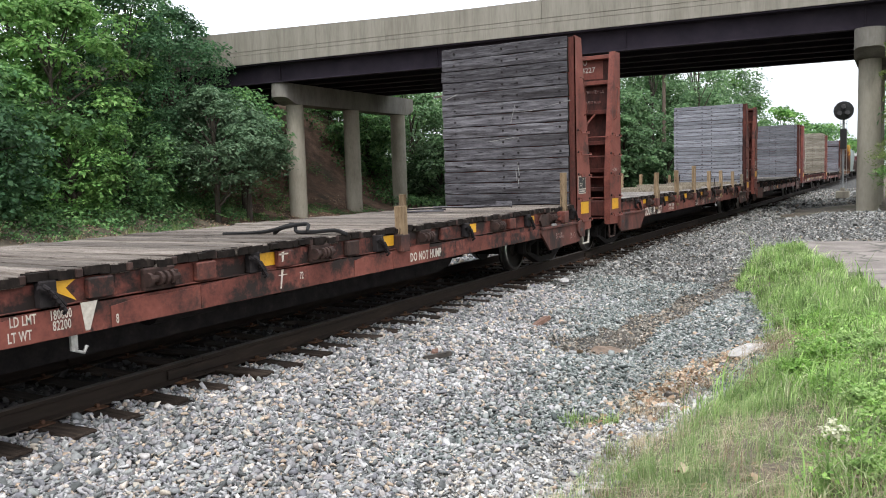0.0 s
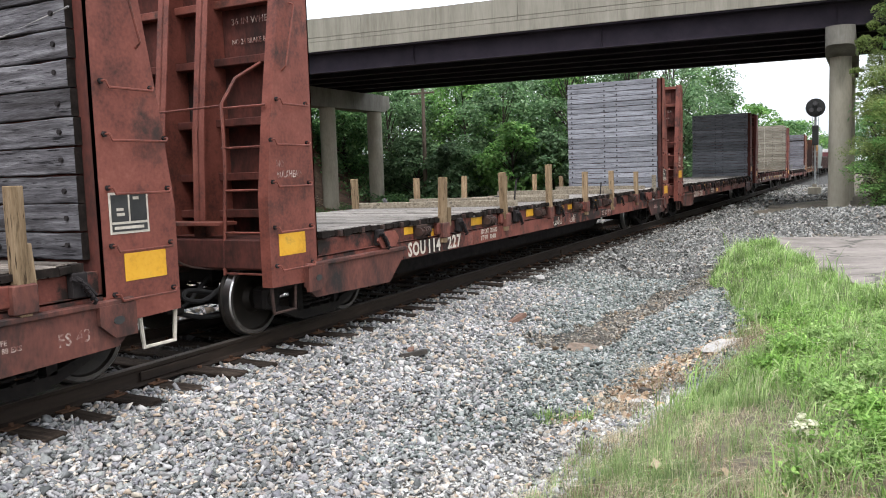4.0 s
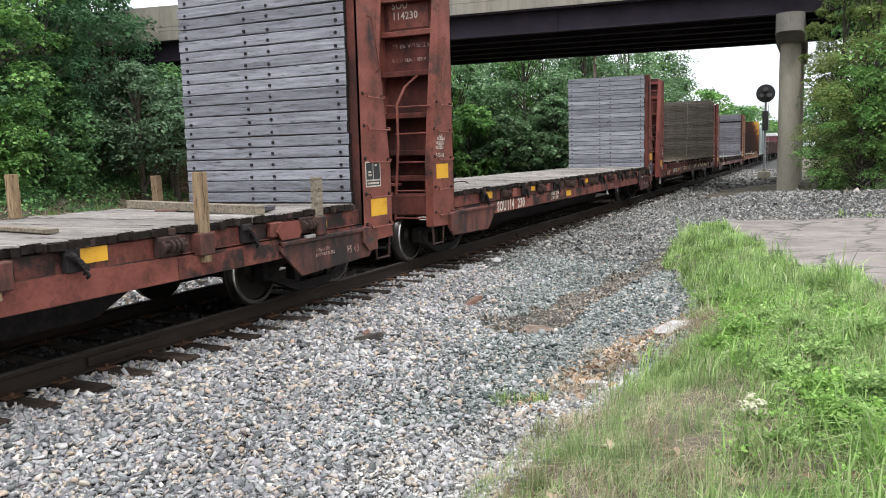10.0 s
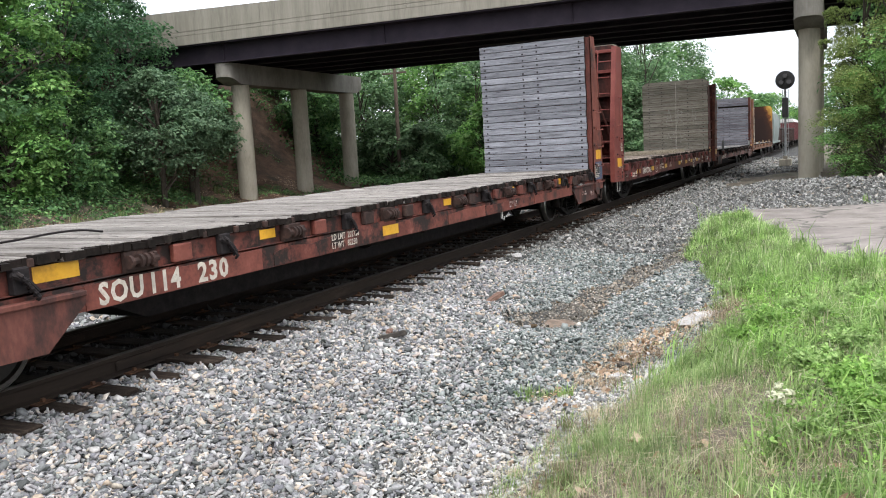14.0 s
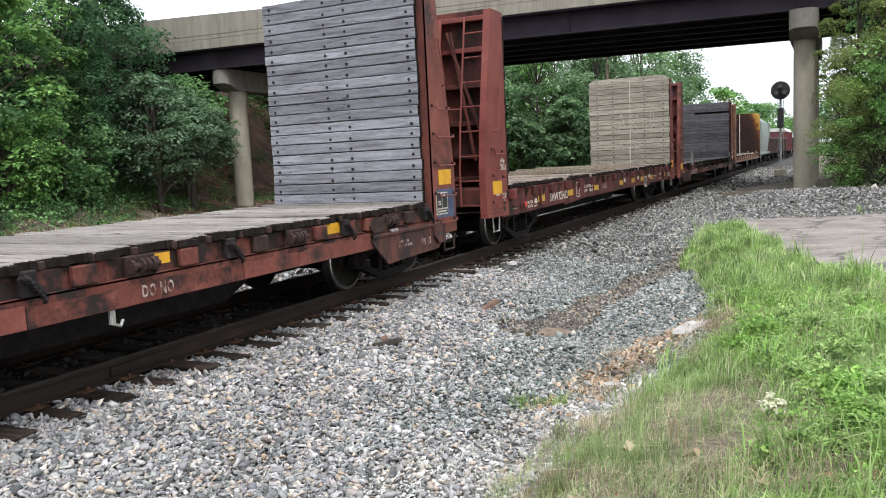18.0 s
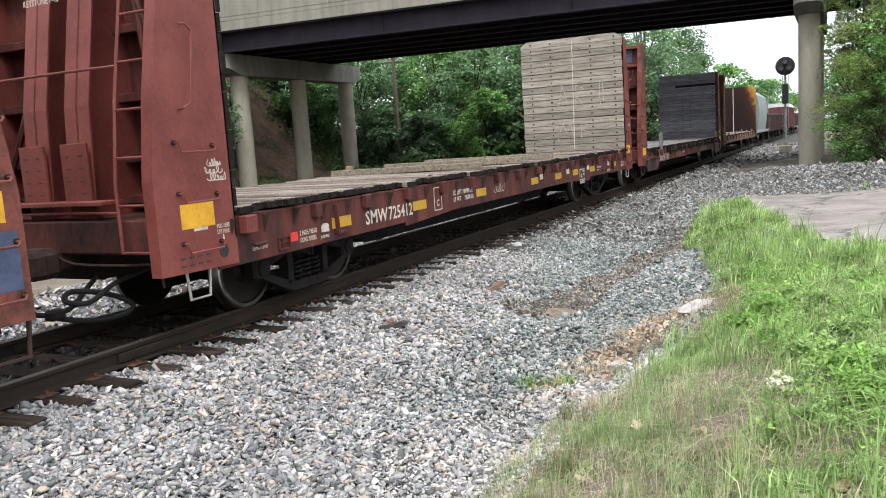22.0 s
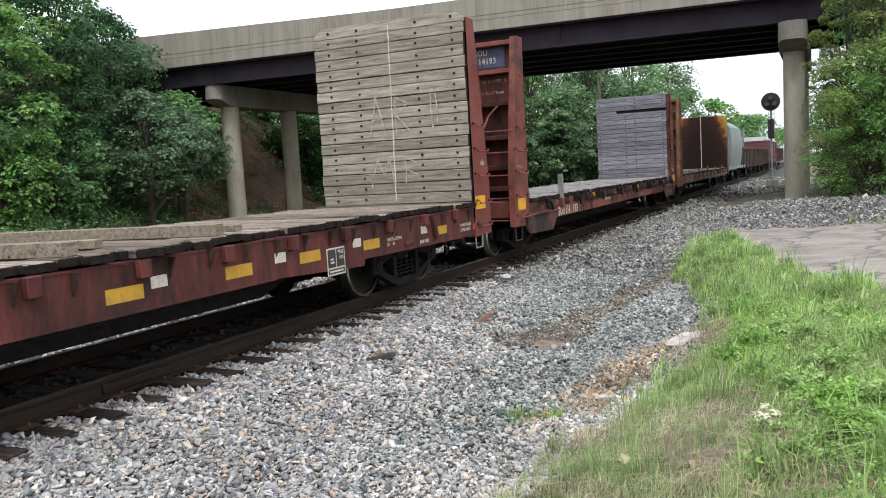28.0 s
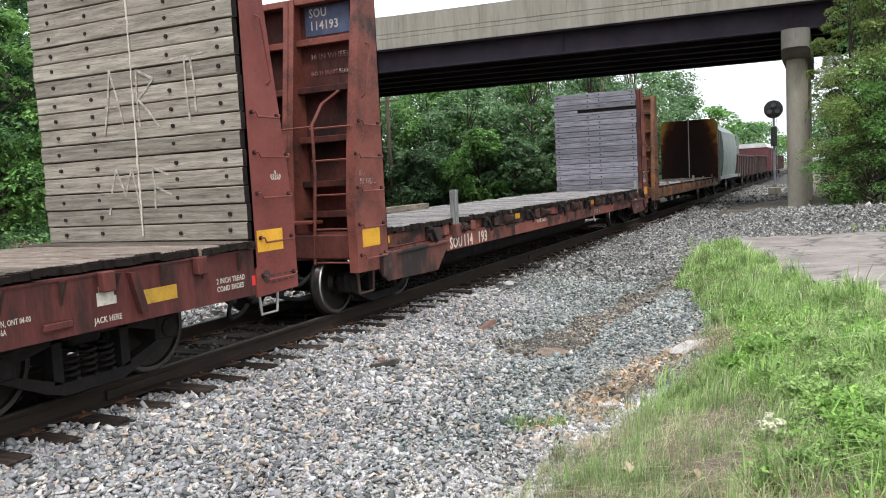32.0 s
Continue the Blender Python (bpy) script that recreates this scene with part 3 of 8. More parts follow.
def letters(name, text, size, mat, parent, at, wide=1.0, label="", bold=0.02):
    """Painted lettering, as a thin mesh; at puts its lower left corner."""
    cu = bpy.data.curves.new(name, "FONT")
    cu.body, cu.size, cu.extrude, cu.resolution_u, cu.offset, cu.space_character = text, size / 0.72, 0.0008, 2, bold * size, 1 + 3 * bold
    tmp = new("tmp_text", cu)
    dg = bpy.context.evaluated_depsgraph_get()
    me = bpy.data.meshes.new_from_object(tmp.evaluated_get(dg))
    me.transform(Matrix.Diagonal((wide, 1, 1, 1)))
    me.materials.clear()
    me.materials.append(mat)
    bpy.data.objects.remove(tmp)
    return part(name, me, mat, parent, label, at)


def on_side(x, y, z):
    """A frame on a face that looks towards +x: text runs along +y."""
    return Matrix(((0, 0, 1, x), (1, 0, 0, y), (0, 1, 0, z), (0, 0, 0, 1)))


def on_end(x, y, z):
    """A frame on a face that looks towards -y: text runs along +x."""
    return Matrix(((1, 0, 0, x), (0, 0, -1, y), (0, 1, 0, z), (0, 0, 0, 1)))


def stencil(text, size, mat, parent, at, wide=1.0):
    """Lines of small lettering, one part a line."""
    for i, line in enumerate(text.split("\n")):
        letters("stencil", line, size, mat, parent, at @ Matrix.Translation((0, -1.42 * size * i, 0)), wide)


# ---- ground ----
TRACK_X = -6.95
rng = np.random.default_rng(7)


def smooth01(a):
    a = np.clip(a, 0, 1)
    return a * a * (3 - 2 * a)


def fbm(x, y, f=1.0):
    """A cheap smooth waviness from a few crossed sines."""
    return (np.sin(1.7 * f * x + 0.6 * f * y + 1.3) + np.sin(-0.9 * f * x + 1.9 * f * y + 4.1) + np.sin(2.9 * f * x - 2.3 * f * y + 0.7) * 0.6
            + np.sin(4.7 * f * x + 3.9 * f * y) * 0.35) / 2.95


def height(x, y):
    """The ground's height over the rail tops' level."""
    x, y = np.asarray(x, float), np.asarray(y, float)
    near = np.interp(x, [-5.6, -5.1, -3.7, -2.7, -1.9, -1.0, 0.3, 3, 8, 30], [-0.22, -0.27, -0.60, -0.72, -0.58, -0.22, 0.10, 0.28, 0.4, 0.8])
    far = np.interp(x, [-5.6, -5.1, -3.7, -2.7, -1.9, -1.0, 0.3, 3, 8, 30], [-0.22, -0.27, -0.30, -0.20, -0.14, -0.12, -0.10, -0.05, 0.1, 0.8])
    k = smooth01((y - 10) / 8)
    z = near * (1 - k) + far * k
    # a bank of spare ballast beyond the old crossing
    z = z + 0.46 * np.exp(-((y - 26.3) / 2.3) ** 2) * smooth01((x + 4.2) / 2.4)
    # humps and a hollow in the stone that has washed into the ditch
    z = z + 0.16 * np.exp(-((x + 2.45) / 0.45) ** 2 - ((y - 12.4) / 1.3) ** 2) + 0.15 * np.exp(-((x + 3.3) / 0.55) ** 2 - ((y - 8.9) / 0.6) ** 2)
    z = z - 0.11 * np.exp(-((x + 3.45) / 0.4) ** 2 - ((y - 10.4) / 0.6) ** 2) + 0.09 * np.exp(-((x + 4.4) / 0.5) ** 2 - ((y - 11.5) / 1.5) ** 2) + 0.028 * fbm(x, y, 2.1) * smooth01((x + 5.2) / 0.6) * smooth01((-1.6 - x) / 0.6)
    # beyond the track: a shallow ditch, then the wooded bank
    b = np.interp(x, [-60, -9.9, -8.3, -5.6], [-0.38, -0.38, -0.22, -0.22])
    d = (-21.5 - 0.28 * (np.clip(y, -10, 34) - 12)) - x
    bank = 1.0 * smooth01(d / 4.0) + 5.2 * smooth01((d - 3) / 13)
    b = b + bank * (1 - 0.75 * smooth01((y - 46) / 12)) + 3.6 * smooth01((-30.2 - x) / 7) * smooth01((y - 29) / 4) * (1 - smooth01((y - 50) / 10))
    z = np.where(x < -5.6, b, z)
    rough = 0.03 + 0.10 * smooth01((np.abs(x - TRACK_X) - 9) / 10)
    return z + rough * fbm(x, y, 0.9) * (np.abs(x - TRACK_X) > 1.5) + 0.012 * fbm(x, y, 4.0)


def grass_edge(y):
    """Where the verge grass meets the gravel."""
    y = np.asarray(y, float)
    return np.interp(y, [0, 4.7, 5.8, 6.5, 7.0, 7.7, 9.2, 10.6, 12, 13.2, 14.8, 18, 19.5, 21, 24], [-2.1, -2.15, -2.1, -1.95, -1.72, -1.4, -1.32, -1.5, -1.7, -2.0, -2.55, -2.65, -2.65, -2.35, -2.3]) + 0.07 * fbm(y * 3, y * 1.3)


gx = np.unique(np.concatenate([np.arange(-60, -24, 1.0), np.arange(-24, -9, 0.5), np.arange(-9, 1, 0.16), np.arange(1, 8, 0.5), np.arange(8, 40, 2.0),
                               -60 - np.geomspace(2, 1400, 14), 40 + np.geomspace(2, 1400, 14)]))
gy = np.unique(np.concatenate([np.arange(-12, 2, 1.0), np.arange(2, 16, 0.16), np.arange(16, 45, 0.5), np.arange(45, 130, 3.0), -12 - np.geomspace(2, 600, 10),
                               130 + np.geomspace(3, 1800, 16)]))
GX, GY = np.meshgrid(gx, gy, indexing="ij")
gv = np.stack([GX, GY, height(GX, GY)], -1).reshape(-1, 3)
ii, jj = np.meshgrid(np.arange(len(gx) - 1), np.arange(len(gy) - 1), indexing="ij")
a0 = (ii * len(gy) + jj).ravel()
gf = np.stack([a0, a0 + len(gy), a0 + len(gy) + 1, a0 + 1], 1)
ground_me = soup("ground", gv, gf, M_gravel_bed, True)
for m in (M_dirt, M_clay, M_bed_dark):
    ground_me.materials.append(m)
fc = gv[gf].mean(1)
slot = np.where(fc[:, 0] > grass_edge(fc[:, 1]), 1, 0)
slot = np.where((fc[:, 1] > 22.5) & (fc[:, 1] < 33) & (fc[:, 0] > -3) & (fc[:, 0] < 6), 0, slot)
slot = np.where((fc[:, 1] > 33) & (fc[:, 1] < 43) & (fc[:, 0] > -4.3), 1, slot)
slot = np.where(fc[:, 0] < -11.5, 1, slot)
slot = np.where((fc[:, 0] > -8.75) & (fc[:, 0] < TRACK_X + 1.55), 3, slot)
slot = np.where((fc[:, 0] < -24) & (fc[:, 1] > 27) & (fc[:, 1] < 60), 2, slot)
ground_me.polygons.foreach_set("material_index", slot.astype(np.int32))
tagged(new("ground", ground_me), "gravel trackside ground with earth banks", "ground", kind="structure")


def cut_stones(n, size, x, y, flat=0.75, cube=False, sink=0.25, seed=0):
    """Angular stones of about that size lying on the ground at the points x, y."""
    r = np.random.default_rng(seed)
    if cube == "chip":
        base = np.array([(-1, -0.9, -0.8), (1, -0.9, -0.8), (1, 0.9, -0.8), (-1, 0.9, -0.8), (-0.55, -0.1, 0.7), (0.6, 0.15, 0.75)]) * 0.85
        fa = np.array([(0, 1, 5), (0, 5, 4), (1, 2, 5), (2, 3, 4), (2, 4, 5), (3, 0, 4)])
    elif cube == "slab":
        base = np.zeros((12, 3))
        fa = np.array([(i, (i + 1) % 6, 6 + (i + 1) % 6, 6 + i) for i in range(6)] + [(6, 7, 8, 9), (6, 9, 10, 11), (0, 3, 2, 1), (0, 5, 4, 3)])
    elif cube:
        base = np.array([(a, b, c) for a in (-1, 1) for b in (-1, 1) for c in (-1, 1)], float) * 0.74
        fa = np.array([(0, 1, 3, 2), (4, 6, 7, 5), (0, 4, 5, 1), (2, 3, 7, 6), (1, 5, 7, 3)])
    else:
        g = (1 + 5 ** 0.5) / 2
        base = np.array([(-1, g, 0), (1, g, 0), (-1, -g, 0), (1, -g, 0), (0, -1, g), (0, 1, g), (0, -1, -g), (0, 1, -g), (g, 0, -1), (g, 0, 1), (-g, 0, -1), (-g, 0, 1)]) / 1.9
        fa = np.array([(0, 11, 5), (0, 5, 1), (0, 1, 7), (0, 7, 10), (0, 10, 11), (1, 5, 9), (5, 11, 4), (11, 10, 2), (10, 7, 6), (7, 1, 8), (3, 9, 4), (3, 4, 2), (3, 2, 6),
                       (3, 6, 8), (3, 8, 9), (4, 9, 5), (2, 4, 11), (6, 2, 10), (8, 6, 7), (9, 8, 1)])
    k = len(base)
    if cube == "slab":
        # a six-cornered flat piece with uneven corners, narrower on top
        turn = np.arange(6) * np.pi / 3 + r.uniform(-0.46, 0.46, (n, 6))
        arm = 1 + r.uniform(-0.35, 0.35, (n, 6))
        low = np.stack([arm * np.cos(turn), arm * np.sin(turn), r.uniform(-0.8, -0.4, (n, 6))], -1)
        top = np.stack([0.8 * arm * np.cos(turn), 0.8 * arm * np.sin(turn), np.full((n, 6), 0.6)], -1) + r.normal(0, 0.09, (n, 6, 3)) + r.normal(0, 0.12, (n, 1, 3))
        v = np.concatenate([low, top], 1)
    else:
        v = base[None] * (1 + r.uniform(-0.5, 0.4, (n, k, 1))) + r.normal(0, 0.16, (n, k, 3))
    sz = size * r.lognormal(0, 0.24 if cube == "slab" else 0.33, (n, 1, 1))
    v = v * np.stack([np.ones(n), r.uniform(0.5, 1.0, n), r.uniform(0.3, 0.75, n) * flat / 0.75 * (0.7 if cube == "slab" else 1.0)], 1)[:, None] * sz
    q = r.normal(0, 1, (n, 4)) * np.array([1, 0.3, 0.3, 1] if cube == "slab" else [1, 0.42, 0.42, 1])
    q /= np.linalg.norm(q, axis=1, keepdims=True)
    w, a, b, c = q.T
    rot = np.stack([np.stack([1 - 2 * (b * b + c * c), 2 * (a * b - w * c), 2 * (a * c + w * b)], -1), np.stack([2 * (a * b + w * c), 1 - 2 * (a * a + c * c), 2 * (b * c - w * a)], -1),
                    np.stack([2 * (a * c - w * b), 2 * (b * c + w * a), 1 - 2 * (a * a + b * b)], -1)], 1)
    v = np.einsum("nij,nkj->nki", rot, v)
    z = height(x, y) + sz[:, 0, 0] * (r.uniform(-0.35, 0.95, n) if cube == "slab" else r.uniform(-sink, 0.6, n))
    v += np.stack([x, y, z], 1)[:, None]
    f = fa[None] + (np.arange(n) * k)[:, None, None]
    return v.reshape(-1, 3), f.reshape(-1, fa.shape[1])


def scatter(n, x0, x1, y0, y1, keep=None, power=1.0):
    x, y = rng.uniform(x0, x1, n), y0 + (y1 - y0) * rng.uniform(0, 1, n) ** power
    ok = np.ones(n, bool) if keep is None else keep(x, y)
    return x[ok], y[ok]


def ballast(name, label, n, size, mat, cube, keep, *area, power=1.0, seed=0, sink=0.25):
    x, y = scatter(n, *area, keep=keep, power=power)
    v, f = cut_stones(len(x), size, x, y, cube=cube, seed=seed, sink=sink)
    return tagged(new(name, soup(name, v, f, mat)), label, "ballast", kind="stuff")


def fouled(x, y):
    """The stretch where finer, greyer stone has washed into the ditch."""
    line = -3.6 + 0.3 * fbm(y, y * 0.7, 1.2) - 0.16 * (y - 6)
    d = np.minimum((y - 5.9 - 0.6 * fbm(x * 2, y, 1.0)) * 0.7, x - line)
    return (d + np.random.default_rng(3).normal(0, 0.35, d.shape) > 0.1) & ~((x > grass_edge(y) - 0.5) & (y < 7.4)) & ~in_wash(x, y)


def in_wash(x, y):
    """The line down the ditch where tan gravel has washed together."""
    return (y > 9.6) & (y < 17) & (np.abs(x + 3.6 - 0.2 * (y - 10.3) - 0.15 * fbm(y, y, 1.5)) < 0.3 + 0.14 * fbm(x * 3, y * 2, 2.0))


def off_tie(x, y):
    k = np.abs(((y - 0.1) / 0.505) % 1 - 0.5) > 0.235
    return (x > -5.52) | k


def in_band(x, y):
    """The strip of fine white gravel along the foot of the verge."""
    return (y < 8) & (x < grass_edge(y) + 0.2) & (x > np.interp(y, [2.5, 6.0, 6.6, 7.1, 7.4, 8.0], [-3.0, -3.1, -3.0, -2.75, -2.3, -1.9]) + 0.3 * fbm(x * 2, y, 2.0))


ballast("ballast_shoulder", "pale grey crushed granite ballast on the shoulder", 100000, 0.0265, M_stone, "slab",
        lambda x, y: (x < grass_edge(y) + 0.45 * rng.random(len(x)) ** 3) & off_tie(x, y) & (~fouled(x, y) | (rng.random(len(x)) < 0.1)) & ~in_wash(x, y) & (~in_band(x, y) | (rng.random(len(x)) < 0.15)) & ((x > -5.75) | (rng.random(len(x)) < 0.55)), -6.1, -1.7, 2.4, 13.0, power=1.2, seed=1)
ballast("ballast_ditch", "finer grey-green crushed stone in the ditch", 76000, 0.0225, M_stone_dark, "slab",
        lambda x, y: (x < grass_edge(y) + 0.1) & fouled(x, y) & ~in_band(x, y), -5.2, -1.3, 5.2, 15.0, seed=2)
ballast("ballast_far", "grey crushed stone ballast along the far line", 85000, 0.028, M_stone_far, "chip",
        lambda x, y: (x < np.where(y < 21.6, grass_edge(y), 6.0)) & off_tie(x, y) & ~in_wash(x, y), -5.95, 5.0, 13.0, 33.0, power=1.0, seed=3)
ballast("ballast_distance", "grey crushed stone ballast in the distance", 20000, 0.052, M_stone_far, "chip", lambda x, y: (y < 34) | (y > 43.5) | (x < -4.2 + 0.3 * fbm(x, y, 2)), -5.8, -1.5, 32.0, 75.0, seed=4)
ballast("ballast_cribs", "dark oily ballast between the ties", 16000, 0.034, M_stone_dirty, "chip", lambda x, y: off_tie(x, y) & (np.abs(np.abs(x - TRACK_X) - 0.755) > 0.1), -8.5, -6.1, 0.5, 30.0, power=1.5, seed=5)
ballast("gravel_band", "fine white gravel along the foot of the verge", 26000, 0.0165, M_stone_white, "chip",
        lambda x, y: in_band(x, y), -3.5, -1.4, 2.8, 8.0, seed=8, sink=0.0)
ballast("washed_gravel", "tan gravel washed down the ditch", 17000, 0.019, M_stone_tan, "chip",
        lambda x, y: in_wash(x, y) & ((np.hypot((x + 3.42) / 0.22, (y - 10.35) / 0.26) > 1) | (rng.random(len(x)) < 0.45)), -4.4, -2.0, 9.6, 17.0, seed=9, sink=0.1)
ballast("ballast_beyond", "pale ballast on the slope beyond the track", 18000, 0.04, M_stone, "chip", None, -12.2, -8.5, 1.0, 34.0, power=1.3, seed=6)

# ---- pavement of the old crossing ----
def pave_edge(y):
    """Where the verge ends and the old crossing begins."""
    return np.interp(y, [8.5, 10.0, 13.0, 14.8, 16.0, 18.0, 20.1, 21.8], [1.15, 0.6, -0.3, -0.75, -0.95, -1.6, -2.05, -2.15]) + 0.08 * fbm(np.asarray(y, float) * 2, np.asarray(y, float))


pu, py = np.meshgrid(np.linspace(0, 1, 46), np.linspace(8.6, 21.6, 53), indexing="ij")
px = pave_edge(py) + (9.0 - pave_edge(py)) * pu ** 1.6
pv = np.stack([px, py, height(px, py) + 0.035], -1).reshape(-1, 3)
ii, jj = np.meshgrid(np.arange(45), np.arange(52), indexing="ij")
a0 = (ii * 53 + jj).ravel()
tagged(new("pavement", soup("pavement", pv, np.stack([a0, a0 + 53, a0 + 54, a0 + 1], 1), M_pave, True)), "cracked pale asphalt of an old crossing", "pavement", kind="structure")

# ---- track ----
track = thing("railway_track", "single railway track on worn wooden ties", "track", kind="structure")


def rail_mesh():
    b, x = Build(), 0.0
    prof = [(-0.075, -0.186), (0.075, -0.186), (0.075, -0.172), (0.012, -0.155), (0.009, -0.05), (0.036, -0.04), (0.037, -0.008), (0.028, 0.0), (-0.028, 0.0), (-0.037, -0.008), (-0.036, -0.04),
            (-0.009, -0.05), (-0.012, -0.155), (-0.075, -0.172)]
    ys = [0, 11.9]
    for ya, yb in zip(ys, ys[1:]):
        k = len(b.v)
        b.v += [(x + p, ya + 0.003, z) for p, z in prof] + [(x + p, yb - 0.003, z) for p, z in prof]
        n = len(prof)
        b.f += [tuple(k + i for i in range(n)), tuple(k + 2 * n - 1 - i for i in range(n))] + [(k + i, k + i + n, k + (i + 1) % n + n, k + (i + 1) % n) for i in range(n)]
        b.m += [0, 0] + [1 if i in (6, 7, 8) else 0 for i in range(n)]
    return b


RAIL = rail_mesh().mesh("rail", M_rail, M_rail_head)
for x in (TRACK_X - 0.755, TRACK_X + 0.755):
    for k in range(29):
        part("rail", RAIL, M_rail, track, "rusty steel rail with a worn head", at=pose(x, -30 + 11.9 * k, 0))
        for q in (-0.03, 0.03):
            part("joint_bar", Build().box(x + q - 0.012, x + q + 0.012, -30.45 + 11.9 * k, -29.55 + 11.9 * k, -0.15, -0.06, 0.006), M_rail, track)
tie_me = Build().box(-1.38, 1.38, -0.115, 0.115, -0.36, -0.186, 0.012).mesh("tie", M_tie)
plate_me = Build().box(-0.17, 0.17, -0.09, 0.09, -0.186, -0.174, 0.003).box(-0.12, -0.09, -0.03, 0.0, -0.174, -0.145).box(0.09, 0.12, 0.0, 0.03, -0.174, -0.145).mesh("tie_plate", M_plate)
for i in range(-12, 130):
    y = 0.1 + 0.505 * (i + 0.5) + rng.uniform(-0.03, 0.03)
    t = part("tie", tie_me, M_tie, track, at=pose(TRACK_X + rng.uniform(-0.06, 0.06), y, 0.004 + rng.uniform(-0.012, 0.006), 0, rng.uniform(-0.4, 0.4), rng.uniform(-1.8, 1.8)))
    if -2 < y < 30:
        for sx in (-0.755, 0.755):
            part("tie_plate", plate_me, M_plate, track, at=pose(TRACK_X + sx, y, 0.001))

# ---- road bridge over the line ----
BY = lambda x: 34.0 + 0.095 * (x + 22.0)
bridge = thing("road_bridge", "concrete and steel girder road overpass with dark painted girders", "bridge", kind="structure")


def along_bridge(x0, x1, dy0, dy1, z0, z1, b=None, slot=0):
    b = b or Build()
    poly = [(x0, BY(x0) + dy0), (x1, BY(x1) + dy0), (x1, BY(x1) + dy1), (x0, BY(x0) + dy1)]
    return b.prism(poly, 2, z0, z1, slot)


span = 3.95
for k in range(-5, 12):
    xa = -22.0 + span * k
    xb, xa_ = xa + span - 0.006, xa + 0.006
    # the road climbs a little towards the wooded bank
    za, zb = (9.50 + 0.02 * max(0.0, -19.0 - q) for q in (xa_, xb))
    b = Build().add([(q, BY(q) + d, z) for q, zt in ((xa_, za), (xb, zb)) for d in (-0.55, -0.25) for z in (8.69, zt)],
                    [(0, 1, 3, 2), (4, 6, 7, 5), (0, 4, 5, 1), (2, 3, 7, 6), (0, 2, 6, 4), (1, 5, 7, 3)])
    part("parapet_band", along_bridge(xa + 0.006, xa + span - 0.006, -0.545, -0.25, 8.49, 8.672), M_concrete, bridge, "weathered concrete band")
    part("parapet_panel", b, M_concrete, bridge, "weathered concrete parapet panel")
    part("parapet_panel", along_bridge(xa + 0.012, xa + span - 0.012, 10.2, 10.5, 8.42, 9.50), M_concrete, bridge)
part("deck_edge", along_bridge(-46, 30, -0.57, 10.6, 8.0, 8.47), M_concrete, bridge, "concrete deck edge")
# this added dark sheet paints in the shade below the concrete deck
part("deck_soffit", along_bridge(-46, 30, -0.5, 10.55, 7.93, 7.998), M_girder, bridge, "added dark sheet standing for the shade under the deck")
part("road_deck", along_bridge(-46, 30, -0.2, 10.2, 8.47, 8.52), M_pave, bridge, "asphalt road deck")
for i in range(6):
    d = 0.0 + i * 1.98
    b = along_bridge(-46, 30, d - 0.012, d + 0.012, 7.04, 8.02)
    along_bridge(-46, 30, d - 0.2, d + 0.2, 7.0, 7.04, b)
    part("girder", b, M_girder, bridge, "dark painted steel plate girder")
for xs in range(-42, 30, 6):
    part("cross_frame", along_bridge(xs - 0.05, xs + 0.05, 0.02, 9.88, 7.3, 7.8), M_girder, bridge)
for xs in (-45, -36.5, -28.6, -19.5, -10.5, -1.3, 8, 17):
    part("stiffener", along_bridge(xs - 0.012, xs + 0.012, -0.14, -0.012, 7.05, 8.015), M_girder, bridge)
part("drain_pipe", Build().tube([(-28.6, BY(-28.6) - 0.13, 8.1), (-28.6, BY(-28.6) - 0.13, 7.3)], 0.03, 8), M_girder, bridge)


def pier(x, ys, wide=0.42):
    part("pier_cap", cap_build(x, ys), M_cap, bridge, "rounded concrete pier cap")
    for y in ys:
        part("column", Build().lathe([(-0.6, wide), (3.0, wide - 0.005), (5.95, wide - 0.01)], 36, x, y, 0.0, axis=2), M_column, bridge, "round concrete bridge column")


def cap_build(x, ys):
    """A cap with half-round ends whose underside curves up towards them."""
    b, w = Build(), 0.54
    y0, y1 = ys[0] - 1.55, ys[-1] + 1.5
    cuts = [y0 + w * (1 - math.cos(a * math.pi / 16)) for a in range(1, 9)] + [y0 + w + 0.12 * k for k in range(1, 7)]
    cuts += [y0 + y1 - c for c in reversed(cuts)]
    for y in cuts:
        e = min(y - y0, y1 - y)
        h = w * math.sqrt(max(0.0, 1 - max(0.0, (w - e) / w) ** 2))
        low = 6.25 - 0.35 * float(smooth01((e - 0.1) / 1.1))
        b.v += [(x - h, y, low), (x + h, y, low), (x + h, y, 6.98), (x - h, y, 6.98)]
    n = len(cuts)
    b.f += [(4 * i + j, 4 * i + (j + 1) % 4, 4 * i + 4 + (j + 1) % 4, 4 * i + 4 + j) for i in range(n - 1) for j in range(4)]
    b.f += [(0, 1, 2, 3), (4 * n - 1, 4 * n - 2, 4 * n - 3, 4 * n - 4)]
    b.m += [0] * len(b.f)
    return b


pier(-28.95, (34.75, 40.0, 45.2), 0.49)
pier(-1.13, (36.75, 41.7, 46.2))
ab = Build().box(-46, -42.5, 30.0, 46, 0, 8.05, 0.03)
part("abutment", ab, M_concrete, bridge, "concrete bridge abutment")


